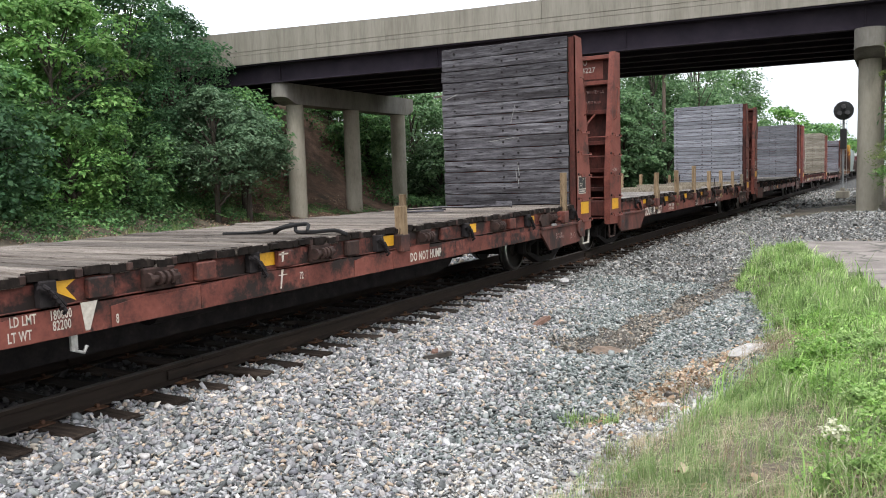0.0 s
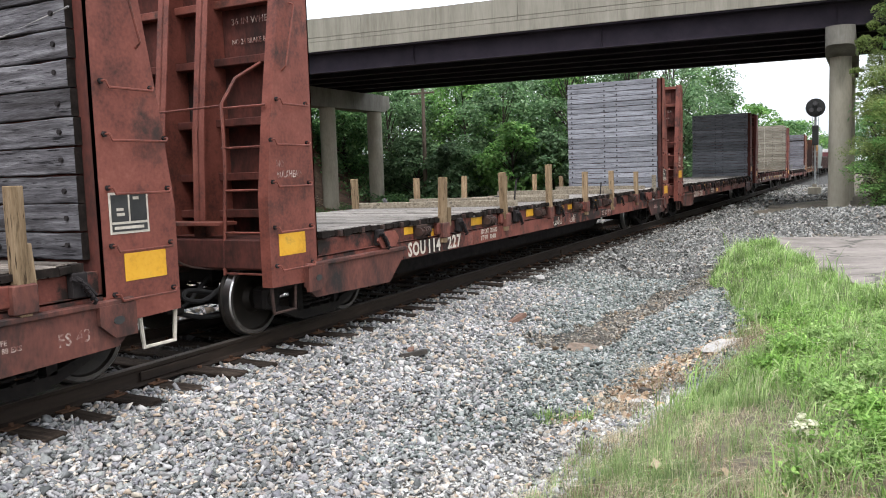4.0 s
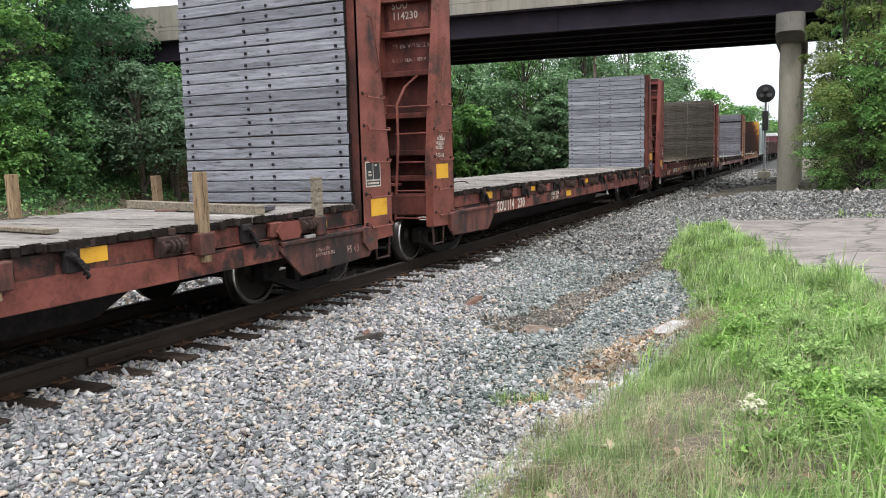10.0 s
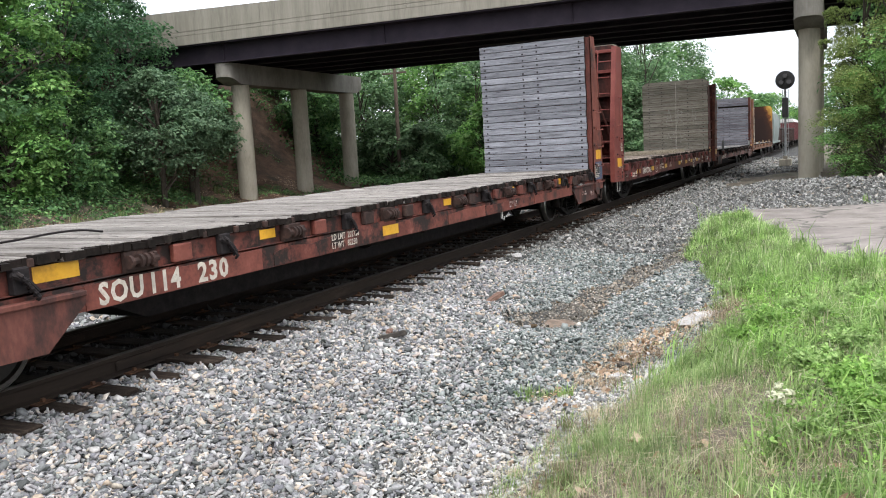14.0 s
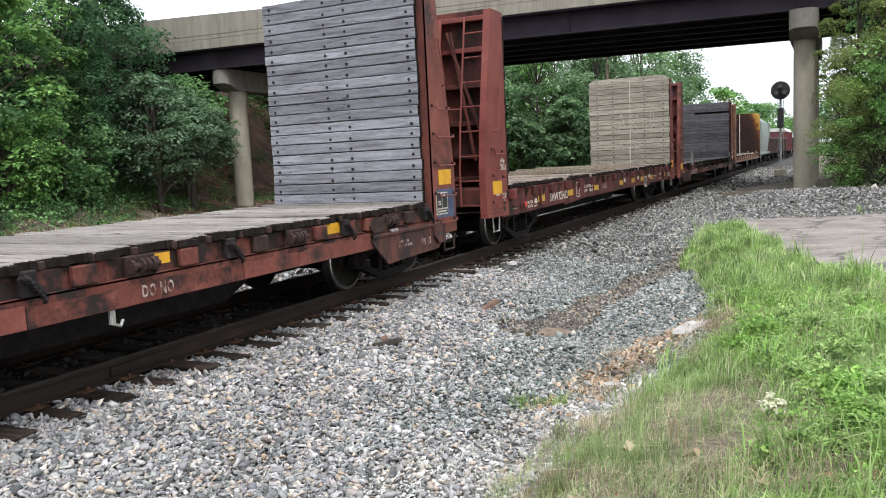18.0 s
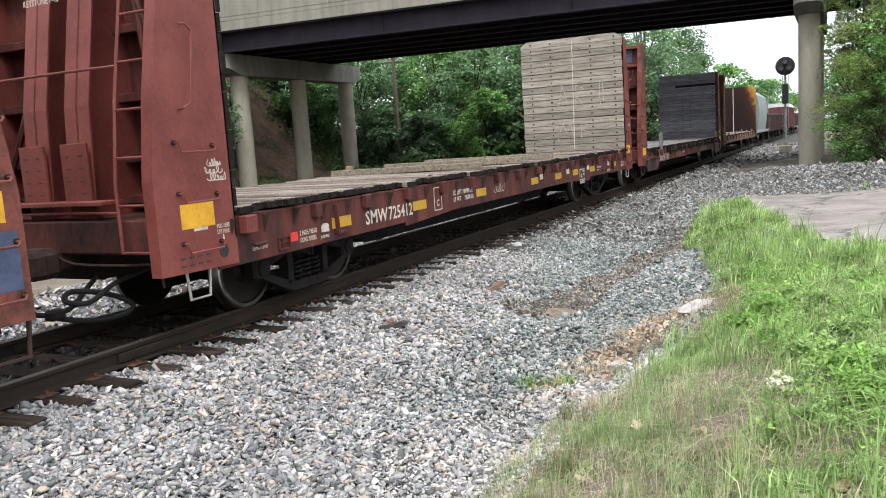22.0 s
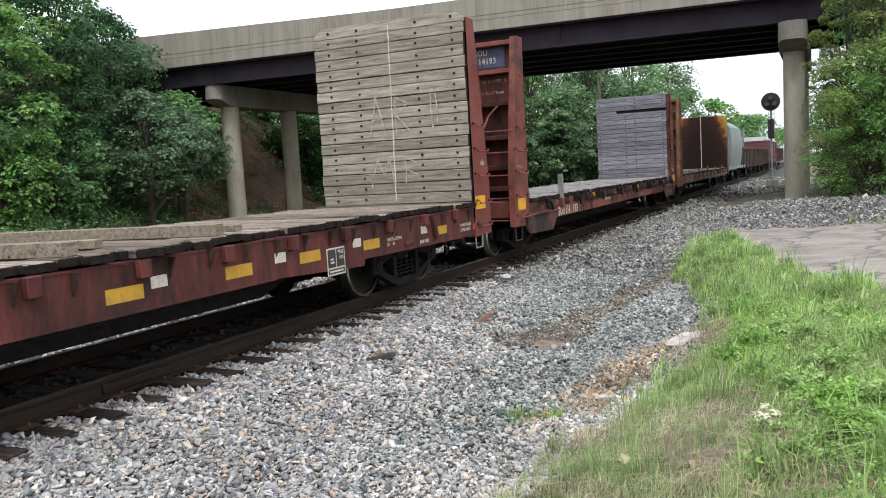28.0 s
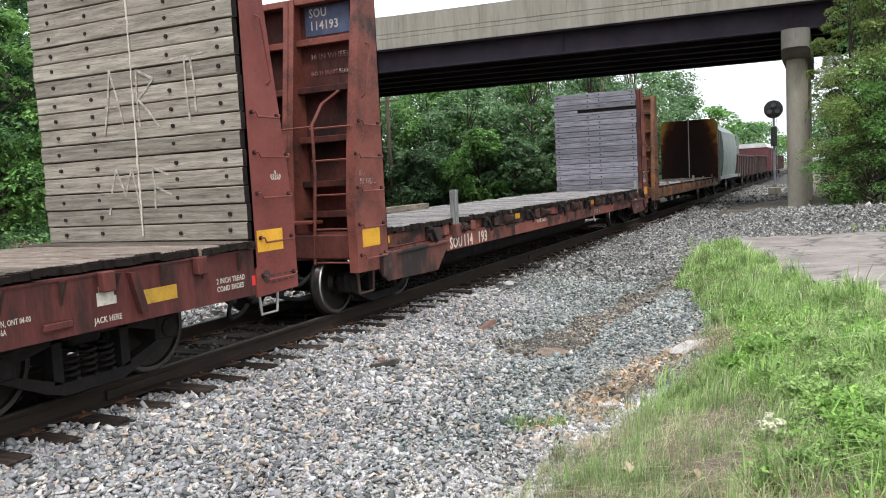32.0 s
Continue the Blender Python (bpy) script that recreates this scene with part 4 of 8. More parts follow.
# ---- signal ----
def railway_signal(x, y, z):
    s = thing("railway_signal", "round black railway colour light signal on a grey steel mast", "signal", at=pose(x, y, z))
    part("mast", Build().tube([(0, 0, 0.1), (0, 0, 5.0)], 0.065, 12), M_mast, s, "grey painted steel mast")
    part("base", Build().box(-0.35, 0.35, -0.35, 0.35, -0.3, 0.12, 0.03).box(-0.12, 0.12, -0.12, 0.12, 0.12, 0.3, 0.01), M_column, s, "concrete foundation")
    disc = part("target", Build().prism([(0.53 * math.cos(a * math.pi / 20), 4.72 + 0.53 * math.sin(a * math.pi / 20)) for a in range(40)], 1, -0.17, -0.13), M_black, s, "round black target board")
    for a in (90, 210, 330):
        lx, lz = 0.24 * math.cos(radians(a)), 4.72 + 0.24 * math.sin(radians(a))
        h = Build()
        h.tube([(lx, -0.17, lz), (lx, -0.42, lz - 0.01)], 0.125, 16)
        part("hood", h, M_hood, disc, "dark grey lamp hood")
    part("relay_case", Build().box(-0.17, 0.17, -0.2, 0.12, 2.55, 3.7, 0.03), M_black, s, "dark signal case")
    lad = Build()
    for q in (-0.16, 0.16):
        lad.tube([(q, 0.35, 0.2), (q, 0.2, 4.2)], 0.014, 5)
    for i in range(13):
        lad.tube([(-0.16, 0.34 - 0.0115 * i, 0.4 + 0.3 * i), (0.16, 0.34 - 0.0115 * i, 0.4 + 0.3 * i)], 0.009, 5)
    part("ladder", lad, M_mast, s, "thin steel ladder")
    part("cap", Build().lathe([(5.0, 0.07), (5.05, 0.05), (5.1, 0.0)], 12, axis=2), M_mast, s)
    return s


M_mast = surface("aluminium_grey_paint", [(0.3, (0.20, 0.21, 0.22)), (0.7, (0.38, 0.39, 0.40))], 4, rough=0.5, metal=0.4, bump=0.05)
railway_signal(-2.87, 52.0, 0.14)


# ---- trees and growth ----
def leaf_cloud(centres, radii, n, size, seed, droop=0.25, flat=0.75):
    """Folded leaves spread through clumps: verts and faces."""
    r = np.random.default_rng(seed)
    c = r.integers(0, len(centres), n)
    d = r.normal(0, 1, (n, 3))
    d[:, 2] = np.where(r.random(n) < 0.7, np.abs(d[:, 2]) + 0.15, d[:, 2])
    d /= np.linalg.norm(d, axis=1, keepdims=True)
    rad = radii[c] * (0.6 + 0.4 * r.random(n) ** 0.5) * (1 + 0.25 * fbm(d[:, 0] * 3 + c, d[:, 2] * 3 + d[:, 1] * 2, 1.3))
    p = centres[c] + d * rad[:, None] * np.array([1, 1, flat])
    nrm = d * 0.6 + r.normal(0, 0.45, (n, 3)) + np.array([0, 0, 0.75])
    nrm /= np.linalg.norm(nrm, axis=1, keepdims=True)
    t = r.normal(0, 1, (n, 3)) + np.array([0, 0, -droop])
    t -= nrm * (t * nrm).sum(1, keepdims=True)
    t /= np.linalg.norm(t, axis=1, keepdims=True)
    s = np.cross(nrm, t)
    L = size * r.uniform(0.6, 1.35, (n, 1))
    w = L * r.uniform(0.28, 0.42, (n, 1))
    v = np.stack([p, p + t * L * 0.45 + s * w + nrm * w * 0.35, p + t * L, p + t * L * 0.45 - s * w + nrm * w * 0.35], 1)
    f = (np.arange(n) * 4)[:, None] + np.array([[0, 1, 2, 3]])
    tri = np.concatenate([f[:, [0, 1, 2]], f[:, [0, 2, 3]]])
    return v.reshape(-1, 3), tri


def crown_clumps(h0, h1, rx, n, seed, shape=1.0):
    """Clump centres and radii of an uneven crown."""
    r = np.random.default_rng(seed)
    u = r.random(n)
    z = h0 + (h1 - h0) * u
    prof = np.sin(np.pi * np.clip(0.12 + 0.86 * u ** shape, 0, 1)) ** 0.7
    a = r.uniform(0, 2 * np.pi, n)
    q = rx * prof * (0.35 + 0.65 * np.sqrt(r.random(n))) * (0.75 + 0.5 * r.random(n))
    return np.stack([q * np.cos(a), q * np.sin(a), z], 1), rx * r.uniform(0.13, 0.34, n)


def tree(name, label, x, y, hgt, rx, leaves, size, mat, seed, h0=0.18, clumps=46, shape=1.0, trunk=0.16, group="trackside trees", bare=0, flat=0.75, droop=0.25):
    """A tree with a tapered trunk, limbs and a crown of many leaves in uneven clumps."""
    r = random.Random(seed)
    z = float(height(x, y)) - 0.1
    t = thing(name, label, "tree", group, at=pose(x, y, z))
    c, rad = crown_clumps(hgt * h0, hgt * 0.95, rx, clumps, seed, shape)
    b = Build()
    lean = (r.uniform(-0.3, 0.3), r.uniform(-0.3, 0.3))
    b.tube([(lean[0] * k * k, lean[1] * k * k, hgt * 0.85 * k) for k in (0, 0.15, 0.35, 0.6, 0.8, 1.0)], trunk, 9, trunk * 0.2)
    for i in range(min(clumps, 26)):
        k = max(0.1, min(0.8, c[i][2] / hgt - 0.15))
        s0 = Vector((lean[0] * k * k, lean[1] * k * k, hgt * 0.85 * k))
        e = Vector(c[i])
        mid = (s0 + e) / 2 + Vector((r.uniform(-0.2, 0.2), r.uniform(-0.2, 0.2), 0.25))
        b.tube([s0, mid, e], trunk * 0.32, 5, 0.012)
    for i in range(bare):
        a, zz = r.uniform(0, 6.28), r.uniform(0.3, hgt * 0.5)
        q = r.uniform(0.4, 0.95) * rx
        b.tube([(0.2 * q * math.cos(a), 0.2 * q * math.sin(a), zz), (0.7 * q * math.cos(a + 0.2), 0.7 * q * math.sin(a + 0.2), zz + 0.3), (q * math.cos(a), q * math.sin(a), zz + r.uniform(0, 0.8))], 0.016, 4, 0.004)
    part("trunk", b, M_bark, t, "dark tapered trunk with limbs")
    v, f = leaf_cloud(c, rad, leaves, size, seed + 100, droop, flat)
    part("crown", soup("crown", v, f, mat), mat, t, "crown of small leaves")
    return t


TREES = [
    # x, y, height, radius, leaves, leaf size, material, seed
    (-33.5, 24.5, 12.5, 4.2, 13000, 0.23, M_leaf_light, 11), (-29.5, 20.5, 8.5, 3.4, 12000, 0.2, M_leaf_light, 12), (-37.5, 22.0, 14.0, 4.8, 10000, 0.26, M_leaf_mid, 13),
    (-31.5, 28.5, 9.6, 3.0, 15000, 0.15, M_leaf_dark, 14), (-27.5, 27.2, 6.2, 2.6, 13000, 0.16, M_leaf_silver, 15), (-28.6, 18.0, 5.0, 2.8, 8000, 0.2, M_leaf_mid, 16),
    (-33.0, 18.0, 10.5, 4.0, 10000, 0.24, M_leaf_light, 17), (-26.0, 15.0, 4.2, 2.4, 7000, 0.18, M_leaf_dark, 18), (-28.5, 13.5, 7.5, 3.6, 9000, 0.22, M_leaf_mid, 19),
    (-28.3, 22.8, 4.2, 2.2, 7000, 0.17, M_leaf_mid, 20), (-42.0, 27.0, 14.0, 5.0, 8000, 0.28, M_leaf_dark, 21), (-38.0, 15.0, 13.0, 4.8, 8000, 0.28, M_leaf_mid, 22),
    (-29.8, 25.3, 3.6, 2.0, 6000, 0.16, M_leaf_mid, 23), (-34.0, 31.0, 8.5, 2.8, 6000, 0.22, M_leaf_dark, 24), (-27.6, 29.4, 5.6, 2.1, 12000, 0.15, M_leaf_silver, 25),
    (-29.6, 31.2, 6.4, 2.2, 6000, 0.2, M_leaf_mid, 26), (-30.5, 25.0, 10.5, 3.0, 14000, 0.16, M_leaf_dark, 27), (-31.5, 15.0, 8.0, 3.2, 8000, 0.22, M_leaf_light, 28), (-27.2, 19.5, 3.4, 1.9, 6000, 0.16, M_leaf_light, 29),
    (-41.0, 50.0, 3.6, 3.6, 6000, 0.26, M_leaf_light, 30), (-36.5, 47.8, 4.6, 3.0, 6000, 0.22, M_leaf_mid, 10), (-35.5, 27.0, 12.5, 3.6, 9000, 0.24, M_leaf_mid, 9),
]
for x, y, h, r_, n, sz, m, sd in TREES:
    tree("broadleaf_tree", "leafy green tree crowding the wooded bank", x, y, h, r_, n, sz, m, sd, h0=0.42 if sd in (25, 26) else 0.28 if sd == 15 else 0.06, clumps=85, flat=0.5 if m is M_leaf_light else 0.75, droop=0.9 if m is M_leaf_light else 0.3)
BEYOND = [
    (-31, 50.5, 8.5, 3.8, M_leaf_wood, 31), (-26, 53, 9.5, 4.0, M_leaf_light, 32), (-22.5, 51.5, 9.0, 3.4, M_leaf_wood, 33), (-19, 55, 11.0, 4.2, M_leaf_wood, 34),
    (-15.5, 58, 11.5, 3.8, M_leaf_wood, 35), (-13.5, 64, 12.5, 3.8, M_leaf_wood, 36), (-37, 54, 7, 4.0, M_leaf_wood, 37), (-28, 62, 13, 5, M_leaf_wood, 38), (-21, 66, 13, 5, M_leaf_wood, 39),
    (-16, 74, 13.5, 4.5, M_leaf_wood, 40), (-14.5, 86, 12, 4.5, M_leaf_wood, 41), (-42, 60, 6.5, 5.0, M_leaf_wood, 42), (-33, 47.5, 5.0, 2.8, M_leaf_mid, 43), (-24.5, 47.5, 4.0, 2.4, M_leaf_wood, 44),
    (-18.5, 50.0, 4.5, 2.4, M_leaf_wood, 45), (-13.5, 54.0, 4.0, 2.0, M_leaf_wood, 46), (-29, 56, 10.5, 4.2, M_leaf_wood, 47), (-34, 57, 9, 4.4, M_leaf_light, 48), (-16.5, 62, 10.0, 3.6, M_leaf_wood, 49),
    (-24, 58, 10.5, 4.2, M_leaf_wood, 50), (-21, 59, 9.5, 3.6, M_leaf_light, 51), (-14.5, 70, 9.0, 3.4, M_leaf_wood, 52), (-15.5, 66, 8.0, 3.2, M_leaf_wood, 53), (-38, 49.5, 4.2, 3.2, M_leaf_wood, 54),
    (-23, 71, 15.5, 5, M_leaf_mid, 61), (-30, 69, 15, 5.5, M_leaf_mid, 62), (-19.5, 75, 16, 4.5, M_leaf_mid, 63), (-37, 66, 13, 5.5, M_leaf_mid, 64), (-26, 78, 17, 6, M_leaf_wood, 58), (-18, 82, 16, 5.5, M_leaf_light, 59), (-34, 74, 15, 6, M_leaf_wood, 60), (-20.5, 48.5, 5.2, 2.4, M_leaf_light, 55), (-28, 49, 5.0, 2.6, M_leaf_wood, 56), (-15.8, 52.5, 6.0, 2.4, M_leaf_wood, 57),
]
for x, y, h, r_, m, sd in BEYOND:
    tree("broadleaf_tree", "green tree in the woods behind the bridge", x, y, h, r_, 7500, 0.26, m, sd, h0=0.05, clumps=70, group="woods behind the bridge")
FAR = [(-17, 108, 11, 5), (-16, 132, 11, 5.5), (-15, 160, 10, 6), (-17, 195, 11, 7), (-18, 240, 13, 9), (-2, 250, 12, 9), (12, 230, 13, 9), (8, 150, 14, 6), (-30, 290, 15, 12), (-8, 330, 13, 12), (22, 300, 16, 12)]
for i, (x, y, h, r_) in enumerate(FAR):
    tree("broadleaf_tree", "distant green tree beside the line", x, y, h, r_, 3000, 0.28 + y * 0.0016, (M_leaf_mid, M_leaf_light, M_leaf_mid)[i % 3], 60 + i, h0=0.05, clumps=30, group="distant trees")
RIGHT = [(1.7, 30.8, 10.8, 2.4, 70000, 0.06, M_leaf_yellow, 81), (3.8, 32.5, 11.5, 3.4, 30000, 0.1, M_leaf_yellow, 82), (0.75, 33.0, 9.6, 1.35, 34000, 0.055, M_leaf_yellow, 83), (3.6, 28.5, 8.5, 2.4, 12000, 0.12, M_leaf_light, 84), (1.2, 29.8, 4.4, 1.7, 20000, 0.07, M_leaf_light, 86), (0.3, 32.3, 3.4, 0.9, 2600, 0.055, M_leaf_yellow, 90), (2.6, 35.5, 11, 2.6, 6000, 0.2, M_leaf_mid, 87),
         (3.6, 58, 10.5, 3.8, 4500, 0.3, M_leaf_mid, 85), (2.6, 49, 8.5, 2.8, 7000, 0.2, M_leaf_mid, 88), (6.0, 47, 9.5, 3.6, 6000, 0.22, M_leaf_light, 89)]
for x, y, h, r_, n, sz, m, sd in RIGHT:
    tree("broadleaf_tree", "light green tree with thin twigs beside the bridge column", x, y, h, r_, n, sz, m, sd, h0=0.06, clumps=80, bare=70, trunk=0.1, group="trees by the column")


def blades(n, keep, area, h, w, mat, name, label, seed, lean=0.5, flop=0.0):
    """Grass: bent, tapering blades growing out of the ground."""
    r = np.random.default_rng(seed)
    # clumps of their own height and lean
    m = max(n // 34, 30)
    c = r.integers(0, m, n)
    spread = r.uniform(0.025, 0.12, m)
    x = r.uniform(area[0], area[1], m)[c] + r.normal(0, 1, n) * spread[c]
    y = r.uniform(area[2], area[3], m)[c] + r.normal(0, 1, n) * spread[c]
    tall, way = r.lognormal(-0.03, 0.42, m)[c], r.uniform(0, 2 * np.pi, m)[c]
    ok = keep(x, y)
    x, y, tall, way = x[ok], y[ok], tall[ok], way[ok]
    n = len(x)
    z = height(x, y)
    a = way + r.normal(0, 1.1, n)
    d = np.stack([np.cos(a), np.sin(a), np.zeros(n)], 1)
    s = np.stack([-np.sin(a + 0.6), np.cos(a + 0.6), np.zeros(n)], 1)
    H = (h * r.lognormal(0, 0.25, n) * tall * (0.95 + 0.35 * fbm(x, y, 1.1)))[:, None]
    up = np.array([0, 0, 1.0])
    ln = (lean * r.uniform(0.1, 1, n) ** 1.2 + flop * r.random(n))[:, None]
    p0 = np.stack([x, y, z - 0.01], 1)
    p1 = p0 + up * H * 0.55 * (1 - 0.4 * np.minimum(flop, 1)) + d * H * ln * 0.25
    p2 = p0 + up * H * (1 - 0.4 * ln) * (1 - 0.75 * np.minimum(flop, 1)) + d * H * ln
    W = (w * r.uniform(0.6, 1.4, n))[:, None]
    v = np.stack([p0 - s * W / 2, p0 + s * W / 2, p1 + s * W * 0.45, p1 - s * W * 0.45, p2], 1)
    i = (np.arange(n) * 5)[:, None]
    f = np.concatenate([i + [[0, 1, 2]], i + [[0, 2, 3]], i + [[3, 2, 4]]])
    return tagged(new(name, soup(name, v.reshape(-1, 3), f, mat)), label, "grass", kind="stuff")


def in_verge(x, y, pad=0.0):
    paved = (y > 8.6) & (y < 22) & (x > pave_edge(y) + 0.05)
    soil = (np.hypot((x + 0.62) / 0.2, (y - 5.0) / 0.26) < 1 + 0.4 * fbm(x * 5, y * 5)) | (np.hypot((x + 1.2) / 0.16, (y - 4.3) / 0.2) < 1 + 0.4 * fbm(x * 5, y * 5))
    return (x > grass_edge(y) + pad) & ~paved & (y < 20.6) & ~soil


def bare_patch(x, y):
    """Thin places in the verge where soil and straw show."""
    return (y < 6.6) & (fbm(x + 3, y, 1.6) > -0.25 + 0.25 * (x + 1)) | ((np.abs(y - 9.3) < 0.7) & (x < -0.6))


blades(56000, lambda x, y: in_verge(x, y) & (fbm(x * 1.2, y, 1.5) > -0.8), (-2.8, 1.9, 10.0, 20.5), 0.165, 0.0115, M_grass, "verge_grass", "long bright green grass on the verge", 201, 1.6)
blades(20000, lambda x, y: in_verge(x, y, 0.12) & ~bare_patch(x, y), (-2.0, 1.6, 6.2, 10.4), 0.14, 0.0095, M_grass, "bank_grass", "fresh green grass on the bank", 202, 1.6)
blades(44000, lambda x, y: in_verge(x, y, 0.0) & (~bare_patch(x, y) | (rng.random(len(x)) < 0.5)), (-2.3, 1.2, 2.6, 8.6), 0.115, 0.0044, M_grass_dull, "thin_grass", "thin grey-green grass on dry soil", 203, 1.35)
blades(9000, lambda x, y: in_verge(x, y, 0.05) & (x > -0.45 + 0.2 * fbm(y, x, 2)), (-0.8, 1.2, 3.2, 7.4), 0.16, 0.0105, M_grass, "grass_tufts", "bright green grass tufts", 204, 1.5)
blades(24000, lambda x, y: in_verge(x, y, -0.05) & (bare_patch(x, y) | (rng.random(len(x)) < 0.3)), (-2.3, 0.9, 2.6, 10.0), 0.17, 0.0036, M_straw, "straw", "dry straw lying on the soil", 205, 0.9, 0.8)
blades(3500, lambda x, y: in_verge(x, y, -0.25) & ~in_verge(x, y, 0.25), (-2.9, 0.5, 3.0, 22.0), 0.13, 0.006, M_grass_dull, "edge_grass", "sparse grass at the gravel's edge", 206, 0.7)
blades(900, lambda x, y: ((x + 2.62) / 0.3) ** 2 + ((y - 7.22) / 0.16) ** 2 < 1, (-2.95, -2.3, 7.0, 7.4), 0.06, 0.006, M_grass, "ditch_tuft", "small green tuft in the gravel", 207, 0.9)
blades(700, lambda x, y: (np.abs(y - 22.6) < 0.4) & (x > 0.5), (0.2, 4, 22.0, 23.2), 0.13, 0.012, M_grass, "mound_grass", "green weeds at the foot of the stone bank", 208, 0.8)
blades(20000, lambda x, y: (x < -20.2 - 0.28 * (y - 12)) & (x > -25.5 - 0.28 * (y - 12)) & (fbm(x, y, 0.8) > -0.3), (-33, -18, 6, 34), 0.22, 0.02, M_grass_dull, "bank_weeds", "weeds along the foot of the wooded bank", 209, 0.7)

blades(1500, lambda x, y: in_verge(x, y, 0.05) & (x < -0.2), (-2.2, 0.0, 3.2, 8.0), 0.27, 0.0032, M_grass_dull, "seed_stems", "tall thin grass stems on the bank", 212, 0.35)

blades(1500, lambda x, y: in_verge(x, y, -0.02) & ((x < -0.5) | (fbm(x * 2, y, 1.3) > 0.3)), (-2.2, 1.0, 3.0, 10.2), 0.19, 0.0042, M_stalk, "dead_stalks", "dead brown stalks standing in the verge", 213, 0.8)
blades(2600, lambda x, y: np.hypot((x + 1.75 - 0.22 * (y - 8.6)) / 0.55, (y - 8.9) / 1.7) < 1, (-2.6, -0.9, 7.0, 10.8), 0.16, 0.0045, M_stalk, "washed_stalks", "brown stalks lying against the bank", 214, 0.9, 0.85)
blades(4200, lambda x, y: (x < -19.8 - 0.28 * (y - 12)) & (x > -24.8 - 0.28 * (y - 12)), (-31, -18, 6, 32), 0.4, 0.03, M_stalk, "dead_brush", "dead brush along the foot of the wooded bank", 215, 0.9, 0.6)

# tangled straw and stalks over the bare soil
for sx, sy, wide, n, sd in ((-0.62, 5.0, 0.42, 900, 221), (-0.36, 4.6, 0.36, 800, 222), (-1.2, 4.3, 0.3, 500, 223), (-1.0, 9.2, 0.5, 900, 224)):
    for mat, name, label in ((M_straw, "tangled_straw", "pale tangled straw over bare soil"), (M_stalk, "tangled_stalks", "brown tangled stalks over bare soil")):
        blades(n if mat is M_straw else n // 3, lambda x, y: np.hypot(x - sx, (y - sy) * 0.8) < wide * (1 + 0.3 * fbm(x * 4, y * 4)), (sx - 0.7, sx + 0.7, sy - 0.8, sy + 0.8), 0.22, 0.004, mat, name, label, sd, 1.3, 0.75)


def feathery_weed(x, y, wide, tall, stems, seed, mat):
    """A clump of soft stems that carry many narrow leaflets."""
    r = np.random.default_rng(seed)
    w = thing("feathery_weed", "soft clump of feathery green weed on the verge", "weed", "weeds on the verge", at=pose(x, y, float(height(x, y)) - 0.01))
    b, tips = Build(), []
    for k in range(stems):
        a, q, h = r.uniform(0, 6.28), wide * r.uniform(0.15, 1) ** 0.7, tall * r.uniform(0.55, 1.1)
        d = np.array([math.cos(a), math.sin(a)])
        c0 = d * q * 0.45
        pts = [(c0[0] + d[0] * q * 0.6 * u * u, c0[1] + d[1] * q * 0.6 * u * u, h * (u - 0.22 * u * u)) for u in (0, 0.3, 0.6, 0.85, 1.0)]
        b.tube(pts, 0.003, 3, 0.0012)
        for u in np.linspace(0.2, 1.0, 7):
            tips.append((c0[0] + d[0] * q * 0.6 * u * u, c0[1] + d[1] * q * 0.6 * u * u, h * (u - 0.22 * u * u)))
    part("stem", b, mat, w)
    tips = np.array(tips)
    v, f = leaf_cloud(tips, r.uniform(0.02, 0.045, len(tips)), len(tips) * 11, 0.034, seed + 1, droop=0.2, flat=0.7)
    part("foliage", soup("foliage", v, f, mat), mat, w, "narrow green leaflets")


M_feather = leafy("feathery_leaves", [(0.0, (0.19, 0.31, 0.10)), (0.5, (0.32, 0.48, 0.16)), (1.0, (0.47, 0.61, 0.25))], 0.45, patch=4.0, low=0.65, high=1.35)
fw = random.Random(77)
for x, y, wide, tall, stems in ((-0.86, 7.75, 0.2, 0.24, 26), (-0.62, 8.05, 0.26, 0.3, 34), (-0.4, 8.5, 0.22, 0.27, 26), (-0.75, 8.55, 0.2, 0.22, 22), (-0.15, 7.9, 0.22, 0.26, 24), (0.1, 8.6, 0.25, 0.28, 26), (0.14, 5.1, 0.22, 0.27, 30), (0.02, 5.65, 0.2, 0.25, 24),
                                (0.32, 5.5, 0.2, 0.27, 24), (-0.2, 6.3, 0.2, 0.22, 22), (0.1, 6.8, 0.22, 0.25, 24), (-0.12, 4.9, 0.16, 0.18, 16), (-0.42, 7.1, 0.18, 0.2, 20), (0.35, 7.3, 0.24, 0.27, 24), (-1.1, 10.7, 0.25, 0.25, 26), (-0.8, 10.95, 0.25, 0.25, 24), (-1.35, 11.3, 0.22, 0.22, 22)):
    feathery_weed(x, y, wide, tall, stems, int(1000 * abs(x) + 17 * y), (M_feather, M_weed, M_feather)[fw.randrange(3)])

# broad-leaved weeds
wr = np.random.default_rng(31)
wx, wy = wr.uniform(-1.3, 1.1, 900), wr.uniform(3.6, 10.6, 900)
ok = in_verge(wx, wy, 0.3) & (fbm(wx * 1.3 + 1, wy, 1.2) > 0.0) & (wx > -0.5 - 0.7 * smooth01((wy - 6.6) / 1.5))
wc = np.stack([wx[ok], wy[ok], height(wx[ok], wy[ok]) + 0.09], 1)
wv, wf = leaf_cloud(wc, np.full(len(wc), 0.13), 4500, 0.032, 32, droop=-0.2, flat=0.6)
tagged(new("broadleaf_weeds", soup("broadleaf_weeds", wv, wf, M_weed)), "bright broad-leaved weeds in the verge", "weeds", kind="stuff")

